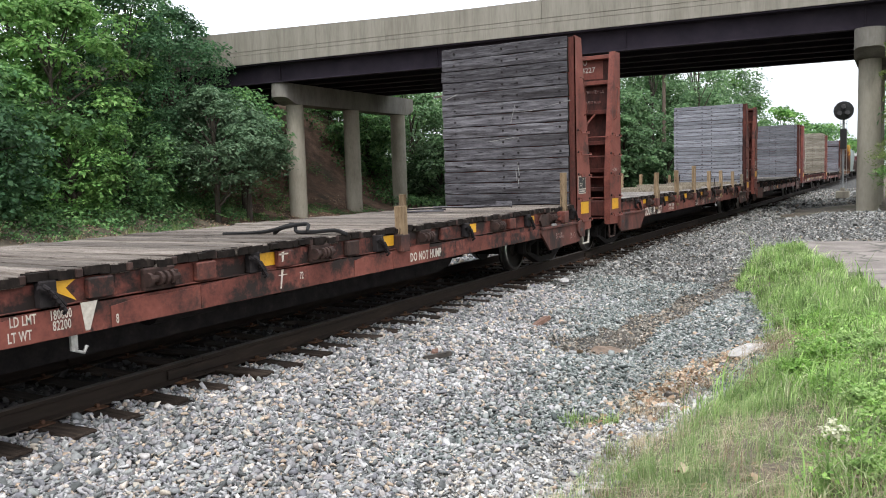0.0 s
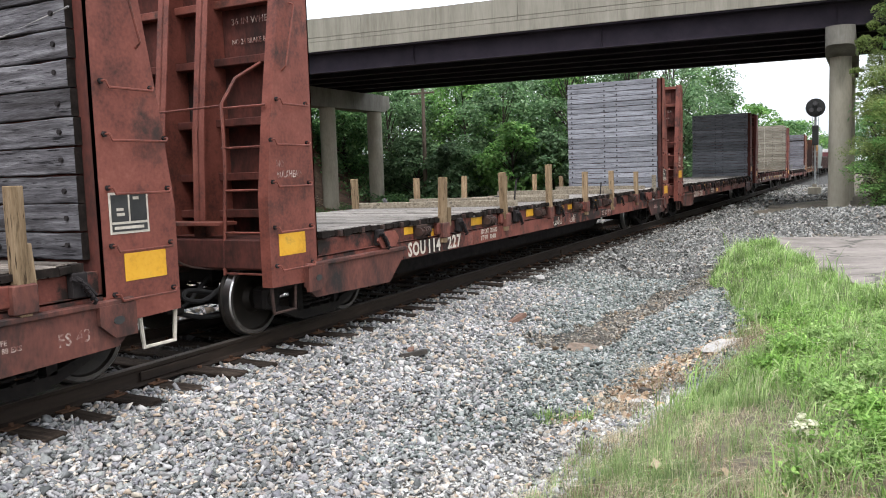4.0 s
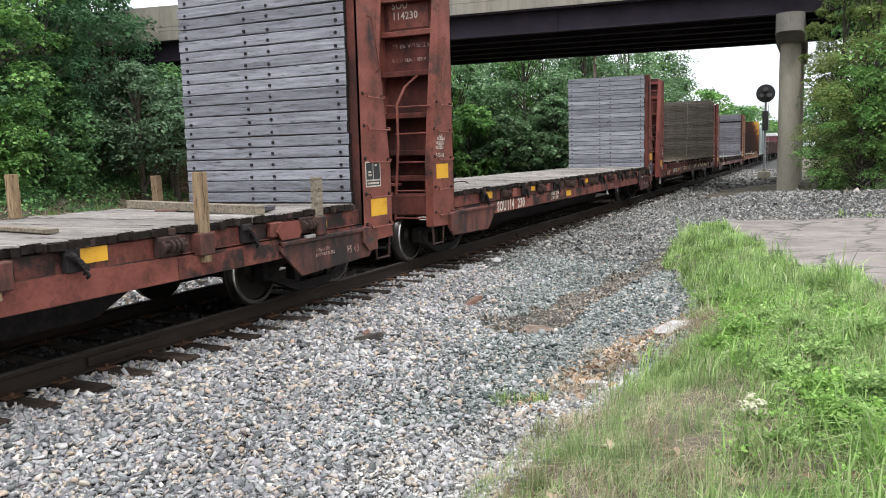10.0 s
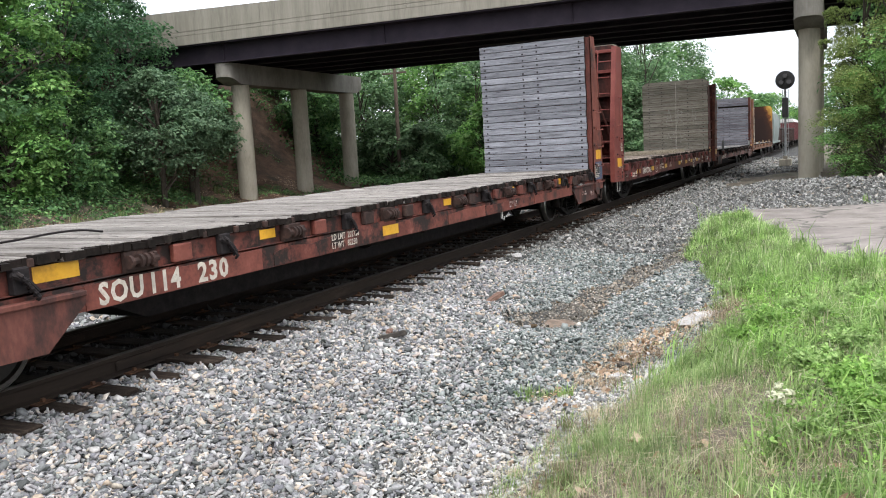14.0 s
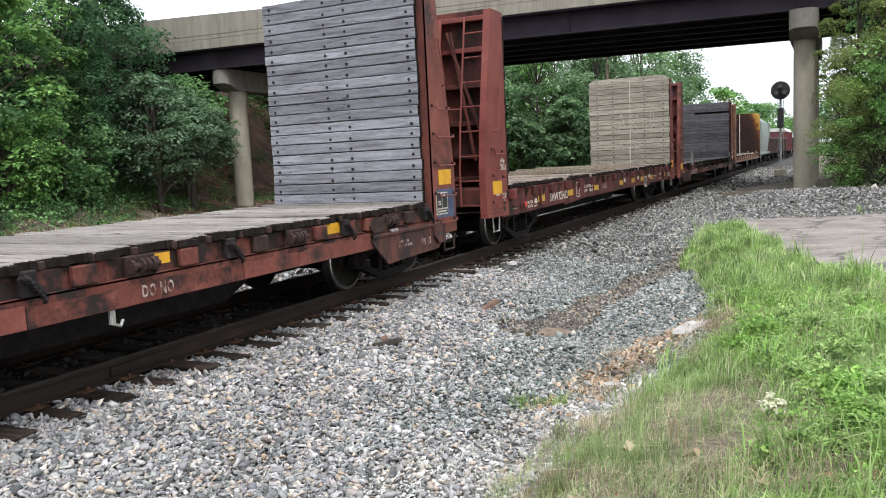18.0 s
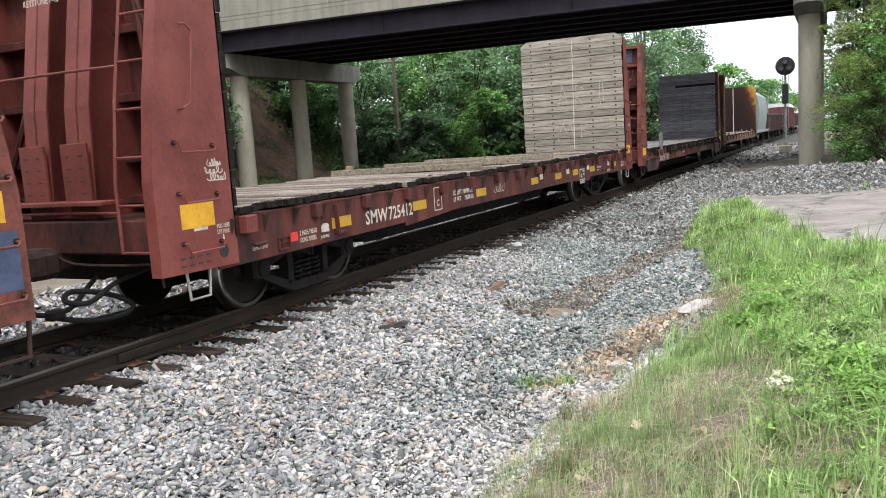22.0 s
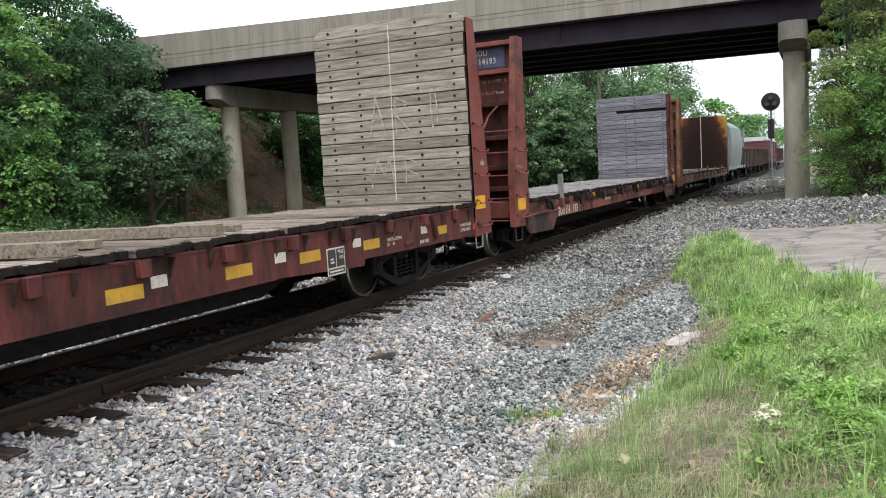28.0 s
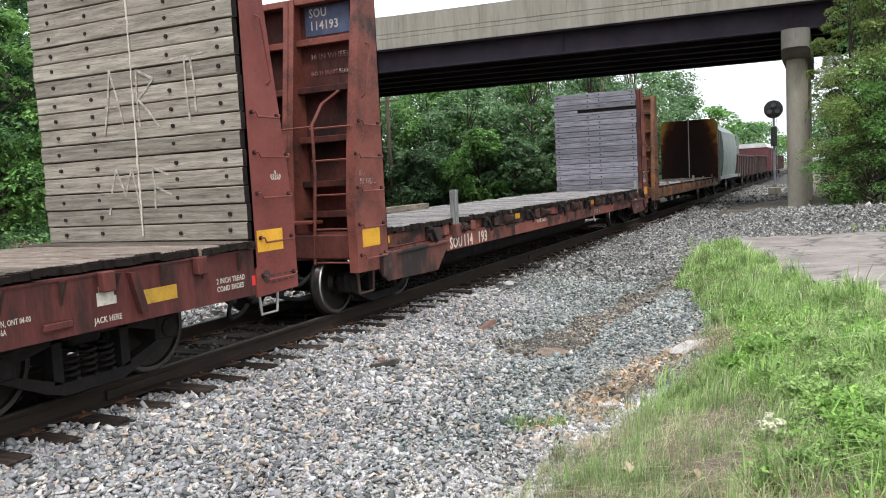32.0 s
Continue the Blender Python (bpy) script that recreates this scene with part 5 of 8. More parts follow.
# fallen leaves and straw washed into the ditch's corner
lr = np.random.default_rng(33)
ly = lr.normal(8.75, 0.75, 700)
lx = -2.08 + 0.22 * (ly - 8.4) + lr.normal(0, 0.2, 700)
lc = np.stack([lx, ly, height(lx, ly) + 0.03], 1)
lv, lf = leaf_cloud(lc, np.full(700, 0.05), 1500, 0.055, 34, flat=0.25)
tagged(new("fallen_leaves", soup("fallen_leaves", lv, lf, M_dead_leaf)), "brown fallen leaves washed against the bank", "leaves", kind="stuff")
lx, ly = lr.uniform(-1.6, 0.9, 160), lr.uniform(3.0, 5.2, 160)
lc = np.stack([lx, ly, height(lx, ly) + 0.03], 1)
lv, lf = leaf_cloud(lc, np.full(160, 0.03), 190, 0.075, 35, flat=0.25)
tagged(new("scattered_leaves", soup("scattered_leaves", lv, lf, M_dead_leaf)), "scattered brown leaves on the grass", "leaves", kind="stuff")

# undergrowth over the foot of the wooded bank
ux = wr.uniform(-34, -19, 3000)
uy = wr.uniform(4, 33, 3000)
ok = (ux < -22.9 - 0.28 * (uy - 12) + 0.9 * fbm(ux, uy, 0.7)) & ((uy < 28.5) | (rng.random(len(ux)) < 0.15))
uc = np.stack([ux[ok], uy[ok], height(ux[ok], uy[ok]) + 0.25], 1)
uv, uf = leaf_cloud(uc, np.full(len(uc), 0.55), 26000, 0.15, 36, flat=0.7)
tagged(new("undergrowth", soup("undergrowth", uv, uf, M_leaf_mid)), "leafy undergrowth at the foot of the trees", "undergrowth", kind="stuff")
# low ground cover running out over the soil, and brown litter beyond it
gr = np.random.default_rng(41)
ux, uy = gr.uniform(-36, -18, 16000), gr.uniform(-2, 42, 16000)
edge = ux + 22.0 + 0.28 * (np.clip(uy, -10, 34) - 12)
ok = (edge < 0.6 * fbm(ux, uy, 0.8)) & (edge > -5.5) & (fbm(ux + 5, uy, 0.45) > -0.25)
uc = np.stack([ux[ok], uy[ok], height(ux[ok], uy[ok]) + 0.08], 1)
uv, uf = leaf_cloud(uc, gr.uniform(0.12, 0.34, len(uc)), 42000, 0.09, 42, flat=0.6)
tagged(new("ground_cover", soup("ground_cover", uv, uf, M_leaf_mid)), "low green ground cover along the foot of the bank", "undergrowth", kind="stuff")
ux, uy = gr.uniform(-34, -17, 9000), gr.uniform(-2, 42, 9000)
edge = ux + 22.0 + 0.28 * (np.clip(uy, -10, 34) - 12)
ok = (edge < 2.4) & (edge > -3.0)
uc = np.stack([ux[ok], uy[ok], height(ux[ok], uy[ok]) + 0.02], 1)
uv, uf = leaf_cloud(uc, np.full(len(uc), 0.16), 15000, 0.075, 43, flat=0.2)
tagged(new("leaf_litter", soup("leaf_litter", uv, uf, M_dead_leaf)), "brown leaf litter on the bare soil", "leaves", kind="stuff")
# creepers on the slope behind the far columns
ux, uy = wr.uniform(-40, -24, 1500), wr.uniform(44, 54, 1500)
uc = np.stack([ux, uy, height(ux, uy) + 0.3], 1)
uv, uf = leaf_cloud(uc, np.full(1500, 0.7), 12000, 0.2, 37, flat=0.7)
tagged(new("bank_creeper", soup("bank_creeper", uv, uf, M_leaf_mid)), "leafy creeper on the slope behind the columns", "undergrowth", kind="stuff")


def rock(name, label, x, y, size, mat, seed, stretch=(1, 0.7, 0.5), turn=0, lift=0.0):
    """A single stone with broken faces."""
    bm = bmesh.new()
    bmesh.ops.create_icosphere(bm, subdivisions=2, radius=1)
    r = random.Random(seed)
    off = Vector((r.uniform(0, 50), r.uniform(0, 50), 0))
    for v in bm.verts:
        v.co *= 1 + 0.45 * noise.noise(v.co * 1.3 + off)
        v.co = Vector([c * s * size for c, s in zip(v.co, stretch)])
    me = bpy.data.meshes.new(name)
    bm.to_mesh(me)
    bm.free()
    me.materials.append(mat)
    ob = new(name, me)
    ob.matrix_basis = pose(x, y, float(height(x, y)) + size * stretch[2] * 0.35 + lift, 0, 0, turn)
    return tagged(ob, label, "stone")


rock("pale_stone", "long pale broken stone at the grass edge", -1.52, 9.7, 0.26, M_pale_stone, 1, (1.5, 0.6, 0.3), 68)
rock("pale_stone", "pale stone among fallen leaves", -2.0, 7.7, 0.10, M_pale_stone, 2, (1, 0.7, 0.45), 20)
rock("pale_stone", "pale stone among fallen leaves", -2.1, 8.5, 0.07, M_pale_stone, 3)
rock("pale_stone", "pale rounded stone by the ties", -5.3, 13.6, 0.10, M_pale_stone, 4, (1, 0.8, 0.7))
rock("pale_stone", "pale rounded stone by the ties", -5.35, 12.1, 0.09, M_pale_stone, 5, (1, 0.8, 0.7))
rock("yellow_stone", "small yellowish stone in the ballast", -3.95, 9.3, 0.05, M_yellow_stone, 6, (1, 0.8, 0.6))
rock("tan_stone", "flat tan stone on the ballast", -4.5, 5.16, 0.05, M_tan_stone, 7, (1.3, 0.7, 0.3), 30)
rock("tan_stone", "tan stone among the leaves", -1.75, 7.5, 0.06, M_tan_stone, 8)
rock("orange_stone", "small orange stone on the gravel", -2.75, 4.3, 0.035, M_tan_stone, 9)


def splinter(x, y, l, w, turn, mat, name, label, tilt=8):
    """A broken piece of timber lying on the stones."""
    b = Build().prism([(-w / 2, 0), (w / 2, 0.006), (w * 0.42, w * 0.55), (-w * 0.36, w * 0.5)], 1, -l / 2, l / 2)
    r = random.Random(l)
    b.v = [(p[0] + r.uniform(-0.012, 0.012), p[1] + r.uniform(-0.03, 0.03), p[2] + r.uniform(-0.006, 0.01)) for p in b.v]
    thing(name, label, "debris", at=pose(x, y, float(height(x, y)) + 0.02, tilt, 0, turn), build=b, mats=mat)


splinter(-4.65, 7.85, 0.30, 0.10, -52, M_char, "charred_splinter", "charred piece of tie on the ballast")
splinter(-4.42, 10.3, 0.36, 0.10, -25, M_tie_brown, "wood_splinter", "reddish brown piece of broken tie on the ballast", 20)
splinter(-4.75, 7.95, 0.12, 0.08, 30, M_tie_brown, "wood_splinter", "small brown piece of broken tie on the ballast")
splinter(-2.0, 8.0, 0.16, 0.09, 70, M_char, "charred_splinter", "dark scrap among the fallen leaves")

# a patch of rusty mud in the ditch
mud_x, mud_y = np.meshgrid(np.linspace(-1, 1, 13), np.linspace(-1, 1, 13), indexing="ij")
rr = np.maximum(np.abs(mud_x), np.abs(mud_y))
mk = rr / np.maximum(np.hypot(mud_x, mud_y), 1e-6)
mud_x, mud_y = -3.42 + mud_x * mk * 0.24 * (1 + 0.3 * fbm(mud_x * 3, mud_y * 3)), 10.35 + mud_y * mk * 0.3 * (1 + 0.3 * fbm(mud_y * 3, mud_x * 3))
mv = np.stack([mud_x, mud_y, height(mud_x, mud_y) + 0.045 - 0.05 * rr ** 4], -1).reshape(-1, 3)
ii, jj = np.meshgrid(np.arange(12), np.arange(12), indexing="ij")
a0 = (ii * 13 + jj).ravel()
tagged(new("mud_patch", soup("mud_patch", mv, np.stack([a0, a0 + 13, a0 + 14, a0 + 1], 1), M_mud, True)), "patch of rusty brown mud in the ditch", "mud", kind="structure")

# a pale flowering weed
fl = thing("flowering_weed", "low weed with a cream flower head in the grass", "flower", at=pose(-0.36, 5.4, float(height(-0.36, 5.4)) - 0.05))
fb = Build()
for k in range(5):
    a = k * 1.25
    fb.tube([(0, 0, 0), (0.02 * math.cos(a), 0.02 * math.sin(a), 0.08), (0.06 * math.cos(a), 0.06 * math.sin(a), 0.14)], 0.003, 4)
part("stem", fb, M_weed, fl)
fr = np.random.default_rng(5)
fc_ = np.stack([fr.normal(0, 0.042, 26), fr.normal(0, 0.04, 26), 0.18 + fr.normal(0, 0.028, 26)], 1)
fv, ff = leaf_cloud(fc_, np.full(26, 0.02), 800, 0.026, 6)
part("flower_head", soup("flower_head", fv, ff, M_blossom), M_blossom, fl, "cream flower head")


# ---- poles ----
def utility_pole(x, y, h, arm=True, lamp=False):
    p = thing("utility_pole", "weathered wooden utility pole behind the bridge", "pole", at=pose(x, y, float(height(x, y))))
    part("shaft", Build().tube([(0, 0, -0.3), (0.05, 0, h)], 0.16, 12, 0.11), M_pole, p)
    if arm:
        part("crossarm", Build().box(-0.9, 0.9, -0.06, 0.06, h - 0.7, h - 0.58, 0.01), M_pole, p)
        for k in (-0.75, -0.25, 0.25, 0.75):
            part("insulator", Build().lathe([(h - 0.58, 0.02), (h - 0.54, 0.04), (h - 0.46, 0.03)], 10, k, 0, 0, axis=2), M_mast, p)
    if lamp:
        part("lamp_arm", Build().tube([(0, 0, h - 0.5), (0.6, 0, h - 0.1), (1.1, 0, h)], 0.03, 8), M_mast, p)
        part("lamp_head", Build().lathe([(-0.1, 0.02), (0.0, 0.16), (0.06, 0.3), (0.08, 0.3)], 18, 1.3, 0, h - 0.05, axis=2), M_mast, p, "pale street lamp head")
    return p


utility_pole(-14.2, 56.0, 8.9, arm=False, lamp=True)
utility_pole(-26.6, 47.6, 8.2)
blades(9000, lambda x, y: in_verge(x, y, 0.35) & (fbm(x * 1.3 + 1, y, 1.2) > -0.1) & (x > -0.55 - 0.8 * smooth01((y - 6.6) / 1.5)), (-1.4, 1.2, 3.4, 10.8), 0.11, 0.015, M_weed, "lance_weeds", "lance-leaved green weeds in the verge", 210, 1.0)
blades(4200, lambda x, y: np.hypot((x + 2.0 - 0.22 * (y - 8.6)) / 0.42, (y - 8.7) / 1.5) < 1, (-2.7, -1.2, 7.0, 10.4), 0.15, 0.0045, M_straw, "ditch_straw", "dry stalks washed into the ditch corner", 211, 0.9, 0.9)


# ---- train: how far it has rolled by t seconds ----
def rolled(t):
    k = t / 32.0
    return 80.377 * k + 9.821 * k ** 2 - 22.745 * k ** 3 - 14.310 * k ** 4 + 14.168 * k ** 5 + surge(t)


SURGE = [-0.05, 0.12, 0.19, 0.16, 0.09, 0.0, -0.04, 0.01, 0.0, -0.1, -0.25, -0.29, -0.25, -0.17, -0.09, 0.0, 0.08]


def surge(t):
    """How far the train runs ahead of the even curve: a value every two seconds, joined smoothly."""
    i = min(int(t / 2), 15)
    u = t / 2 - i
    a, b, c, d = (SURGE[min(max(j, 0), 16)] for j in (i - 1, i, i + 1, i + 2))
    return 0.5 * (2 * b + (c - a) * u + (2 * a - 5 * b + 4 * c - d) * u * u + (3 * b - a - 3 * c + d) * u ** 3)


TRAIN_T = [i * 1.0 for i in range(33)]
WHEEL_T = [i * 0.2 for i in range(161)]
MOVERS, WHEELS = [], []


def wheelset_mesh(r):
    b = Build()
    for s in (-1, 1):
        prof = [(0.685, 0.09), (0.685, r - 0.11), (0.70, r - 0.05), (0.688, r + 0.022), (0.715, r + 0.026), (0.735, r + 0.004), (0.82, r - 0.004), (0.834, r - 0.017), (0.832, r - 0.055), (0.80, r - 0.07),
                (0.775, r - 0.14), (0.79, 0.17), (0.85, 0.13), (0.85, 0.08)]
        k = len(b.f)
        b.lathe([(s * a, q) for a, q in prof], 40)
        n = 40
        for i in range(len(prof) - 1):
            if i in (5, 6):
                for j in range(n):
                    b.m[k + i * n + j] = 1
            if i == 7:
                for j in range(n):
                    b.m[k + i * n + j] = 2
    b.tube([(-1.0, 0, 0), (1.0, 0, 0)], 0.085, 14)
    for k in range(6):
        a = k * math.pi / 3
        b.tube([(0.85, 0.06 * math.cos(a), 0.06 * math.sin(a)), (1.005, 0.06 * math.cos(a), 0.06 * math.sin(a))], 0.014, 6)
    return b.mesh("wheelset", M_wheel, M_bright, M_rim)


M_rim = surface("grey_wheel_rim", [(0.3, (0.03, 0.026, 0.023)), (0.7, (0.075, 0.065, 0.058))], 5, rough=0.6, metal=0.3)


def truck_meshes(r, base):
    """The meshes of a freight truck, shared by all trucks of one wheel size."""
    h = base / 2
    side = []
    for s in (-1, 1):
        b = Build()
        xa, xb = s * 0.93, s * 1.06
        top = [(-h - 0.17, r + 0.11), (-h + 0.16, r + 0.15), (-0.42, r + 0.24), (0.42, r + 0.24), (h - 0.16, r + 0.15), (h + 0.17, r + 0.11)]
        bot = [(h + 0.17, r - 0.05), (h - 0.1, r - 0.1), (0.42, 0.17), (0.3, 0.12), (-0.3, 0.12), (-0.42, 0.17), (-h + 0.1, r - 0.1), (-h - 0.17, r - 0.05)]
        # upper chord, lower chord and columns leave the spring window open
        b.prism([top[0], top[1], top[2], top[3], top[4], top[5], (h - 0.05, r - 0.02), (0.36, r + 0.1), (-0.36, r + 0.1), (-h + 0.05, r - 0.02)], 0, xa, xb)
        b.prism([(-h - 0.02, r), (-h + 0.14, r - 0.1), (-0.42, 0.24), (-0.3, 0.2), (0.3, 0.2), (0.42, 0.24), (h - 0.14, r - 0.1), (h + 0.02, r), (h + 0.0, r - 0.12), (0.46, 0.14), (0.3, 0.09), (-0.3, 0.09), (-0.46, 0.14), (-h, r - 0.12)], 0, xa, xb)
        for q in (-1, 1):
            b.box(min(xa, xb), max(xa, xb), q * 0.36 - 0.05, q * 0.36 + 0.05, 0.2, r + 0.14)
            b.box(min(xa, xb) - 0.02, max(xa, xb) + 0.02, q * h - 0.15, q * h + 0.15, r - 0.12, r + 0.14, 0.03)
            b.lathe([(s * 1.06, 0.1), (s * 1.10, 0.09), (s * 1.115, 0.05)], 18, 0, q * h, r)
        side.append(b.mesh("side_frame", M_truck))
    spring = Build()
    for yy in (-0.19, 0.0, 0.19):
        spring.tube([(0.07 * math.cos(a * 0.7), yy + 0.07 * math.sin(a * 0.7), 0.2 + 0.0062 * a) for a in range(42)], 0.016, 5)
    bol = Build().box(-1.0, 1.0, -0.17, 0.17, r + 0.02, r + 0.17, 0.03).box(-0.3, 0.3, -0.25, 0.25, r + 0.1, r + 0.25, 0.03)
    bol.box(-0.75, 0.75, -h + 0.3, -h + 0.4, 0.25, 0.42).box(-0.75, 0.75, h - 0.4, h - 0.3, 0.25, 0.42)
    return dict(side=side, spring=spring.mesh("spring", M_truck), bolster=bol.mesh("truck", M_truck), wheels=wheelset_mesh(r), r=r, h=h)


TRUCK_33, TRUCK_36 = truck_meshes(0.42, 1.73), truck_meshes(0.457, 1.78)


def truck(car, y, kit, turning=True):
    t = part("truck", kit["bolster"], M_truck, car, "dark freight truck with coil springs", at=pose(0, y, 0))
    for m in kit["side"]:
        part("side_frame", m, M_truck, t)
    for s in (-1, 1):
        part("spring", kit["spring"], M_truck, t, at=pose(s * 0.99, 0, 0))
    for s in (-1, 1):
        w = part("wheelset", kit["wheels"], M_wheel, t, "steel wheels on an axle with bright treads", at=pose(0, s * kit["h"], kit["r"]))
        if turning:
            WHEELS.append((w, s * kit["h"], kit["r"], random.Random(len(WHEELS)).uniform(0, 360)))
    return t


def coupler(car, s, y_end):
    b = Build().box(-0.1, 0.1, min(s * (y_end - 0.4), s * (y_end + 0.38)), max(s * (y_end - 0.4), s * (y_end + 0.38)), 0.72, 0.92, 0.03)
    b.box(-0.19, 0.2, min(s * (y_end + 0.33), s * (y_end + 0.62)), max(s * (y_end + 0.33), s * (y_end + 0.62)), 0.68, 0.97, 0.06)
    b.box(0.05, 0.24, min(s * (y_end + 0.5), s * (y_end + 0.72)), max(s * (y_end + 0.5), s * (y_end + 0.72)), 0.69, 0.96, 0.05)
    part("coupler", b, M_hardware, car, "rusty knuckle coupler")
    part("draft_box", Build().box(-0.36, 0.36, min(s * (y_end - 0.5), s * (y_end + 0.06)), max(s * (y_end - 0.5), s * (y_end + 0.06)), 0.6, 1.02, 0.02), M_truck, car, "rusty draft gear box")
    loop = [(0.62, s * (y_end - 0.3), 0.66), (0.66, s * (y_end + 0.15), 0.6), (0.6, s * (y_end + 0.42), 0.46), (0.5, s * (y_end + 0.6), 0.5), (0.46, s * (y_end + 0.5), 0.57), (0.56, s * (y_end + 0.2), 0.5), (0.66, s * (y_end - 0.02), 0.36),
            (0.62, s * (y_end + 0.05), 0.27), (0.5, s * (y_end + 0.35), 0.26), (0.4, s * (y_end + 0.68), 0.36)]
    part("air_hose", Build().tube(bend(loop), 0.027, 8), M_rubber, car, "looped black rubber brake hose")
    part("gladhand", Build().box(0.38, 0.5, min(s * (y_end + 0.6), s * (y_end + 0.76)), max(s * (y_end + 0.6), s * (y_end + 0.76)), 0.34, 0.44, 0.02), M_truck, car)
    hose = [(0.32, s * (y_end + 0.05), 0.66), (0.32, s * (y_end + 0.2), 0.55), (0.3, s * (y_end + 0.42), 0.38), (0.2, s * (y_end + 0.62), 0.36), (0.12, s * (y_end + 0.74), 0.42)]
    part("air_hose", Build().tube(bend(hose), 0.026, 8), M_rubber, car, "black rubber air brake hose")
    lev = [(0.15, s * (y_end + 0.45), 0.95), (0.3, s * (y_end + 0.3), 0.8), (0.9, s * (y_end + 0.22), 0.78), (1.3, s * (y_end + 0.22), 0.78), (1.38, s * (y_end + 0.24), 0.58)]
    part("uncoupling_lever", Build().tube(bend(lev, 3), 0.014, 6), M_hardware, car)


def rung(x, y0, y1, z, dip=0.05, r=0.011):
    """A bent grab iron on a side plate."""
    b = Build().tube([(x - 0.005, y0, z + dip), (x + 0.06, y0 + 0.01, z + dip), (x + 0.065, y0 + 0.03, z), (x + 0.065, y1 - 0.03, z), (x + 0.06, y1 - 0.01, z + dip * 0.6), (x - 0.005, y1, z + dip * 0.6)], r, 6)
    for y, k in ((y0, 1.0), (y1, 0.6)):
        b.prism([(y + 0.024 * math.cos(a * 1.047), z + dip * k + 0.024 * math.sin(a * 1.047)) for a in range(6)], 0, x - 0.002, x + 0.022, slot=1)
    return b


def winch_mesh():
    b = Build().box(1.44, 1.50, -0.16, 0.16, -0.10, 0.09, 0.01).box(1.50, 1.56, 0.1, 0.15, -0.08, 0.06, 0.008)
    b.tube([(1.54, -0.17, 0), (1.54, 0.16, 0)], 0.032, 10)
    for q in (-0.17, -0.06, 0.0, 0.06):
        b.tube([(1.54, q, 0), (1.54, q + 0.03, 0)], 0.06, 10)
    return b.mesh("winch", M_hardware)


def ratchet_mesh():
    b = Build().box(1.44, 1.52, -0.07, 0.07, -0.1, 0.1, 0.01)
    for k in range(6):
        b.tube([(1.55, -0.06 + 0.025 * k, 0.07 - 0.03 * k), (1.58, -0.04 + 0.025 * k, 0.045 - 0.035 * k), (1.54, -0.03 + 0.025 * k, 0.02 - 0.035 * k)], 0.016, 5)
    b.tube([(1.54, -0.1, 0.06), (1.56, 0.02, 0.0), (1.55, 0.1, -0.09)], 0.02, 6)
    return b.mesh("chain_ratchet", M_dark_steel)


POCKET = Build().box(1.43, 1.565, -0.1, 0.1, -0.16, 0.06, 0.012).mesh("stake_pocket", M_grime)
WINCH, RATCHET = winch_mesh(), ratchet_mesh()
PADS = {m.name: Build().box(1.44, 1.51, -0.115, 0.115, -0.09, 0.075, 0.012).mesh("pad", m) for m in (M_oxide, M_sill, M_hardware)}
STICK = Build().box(0, 0.003, -0.21, 0.21, -0.065, 0.065).mesh("reflective_sticker", M_yellow)
STICK_P = Build().box(0, 0.003, -0.22, 0.22, -0.115, 0.115).mesh("reflective_sticker", M_yellow)
STICK_M = Build().box(0, 0.003, -0.21, 0.21, -0.065, 0.065).mesh("reflective_sticker", M_mustard)
STICK_S = Build().box(0, 0.003, -0.13, 0.13, -0.05, 0.05).mesh("reflective_sticker", M_yellow)


def plank_mesh(name, lx, ly, lz, mat, seed):
    """A worn plank along x with slightly ragged, blackened ends and rounded edges."""
    r = random.Random(seed)
    b = Build()
    b.box(-lx / 2 + r.uniform(0.03, 0.08), lx / 2 - r.uniform(0.03, 0.08), -ly / 2, ly / 2, -lz / 2, lz / 2, min(ly, lz) * 0.13)
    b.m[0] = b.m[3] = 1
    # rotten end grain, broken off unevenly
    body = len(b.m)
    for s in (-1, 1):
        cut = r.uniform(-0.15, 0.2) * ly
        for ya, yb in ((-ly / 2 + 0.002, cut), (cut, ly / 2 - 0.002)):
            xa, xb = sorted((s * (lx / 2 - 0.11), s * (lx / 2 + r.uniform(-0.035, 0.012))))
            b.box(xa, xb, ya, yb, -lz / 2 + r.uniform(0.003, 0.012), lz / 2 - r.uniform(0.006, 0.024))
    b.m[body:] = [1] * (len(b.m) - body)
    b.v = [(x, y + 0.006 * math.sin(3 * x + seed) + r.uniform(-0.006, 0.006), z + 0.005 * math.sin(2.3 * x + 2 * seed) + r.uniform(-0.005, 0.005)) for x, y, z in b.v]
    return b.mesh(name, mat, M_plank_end)


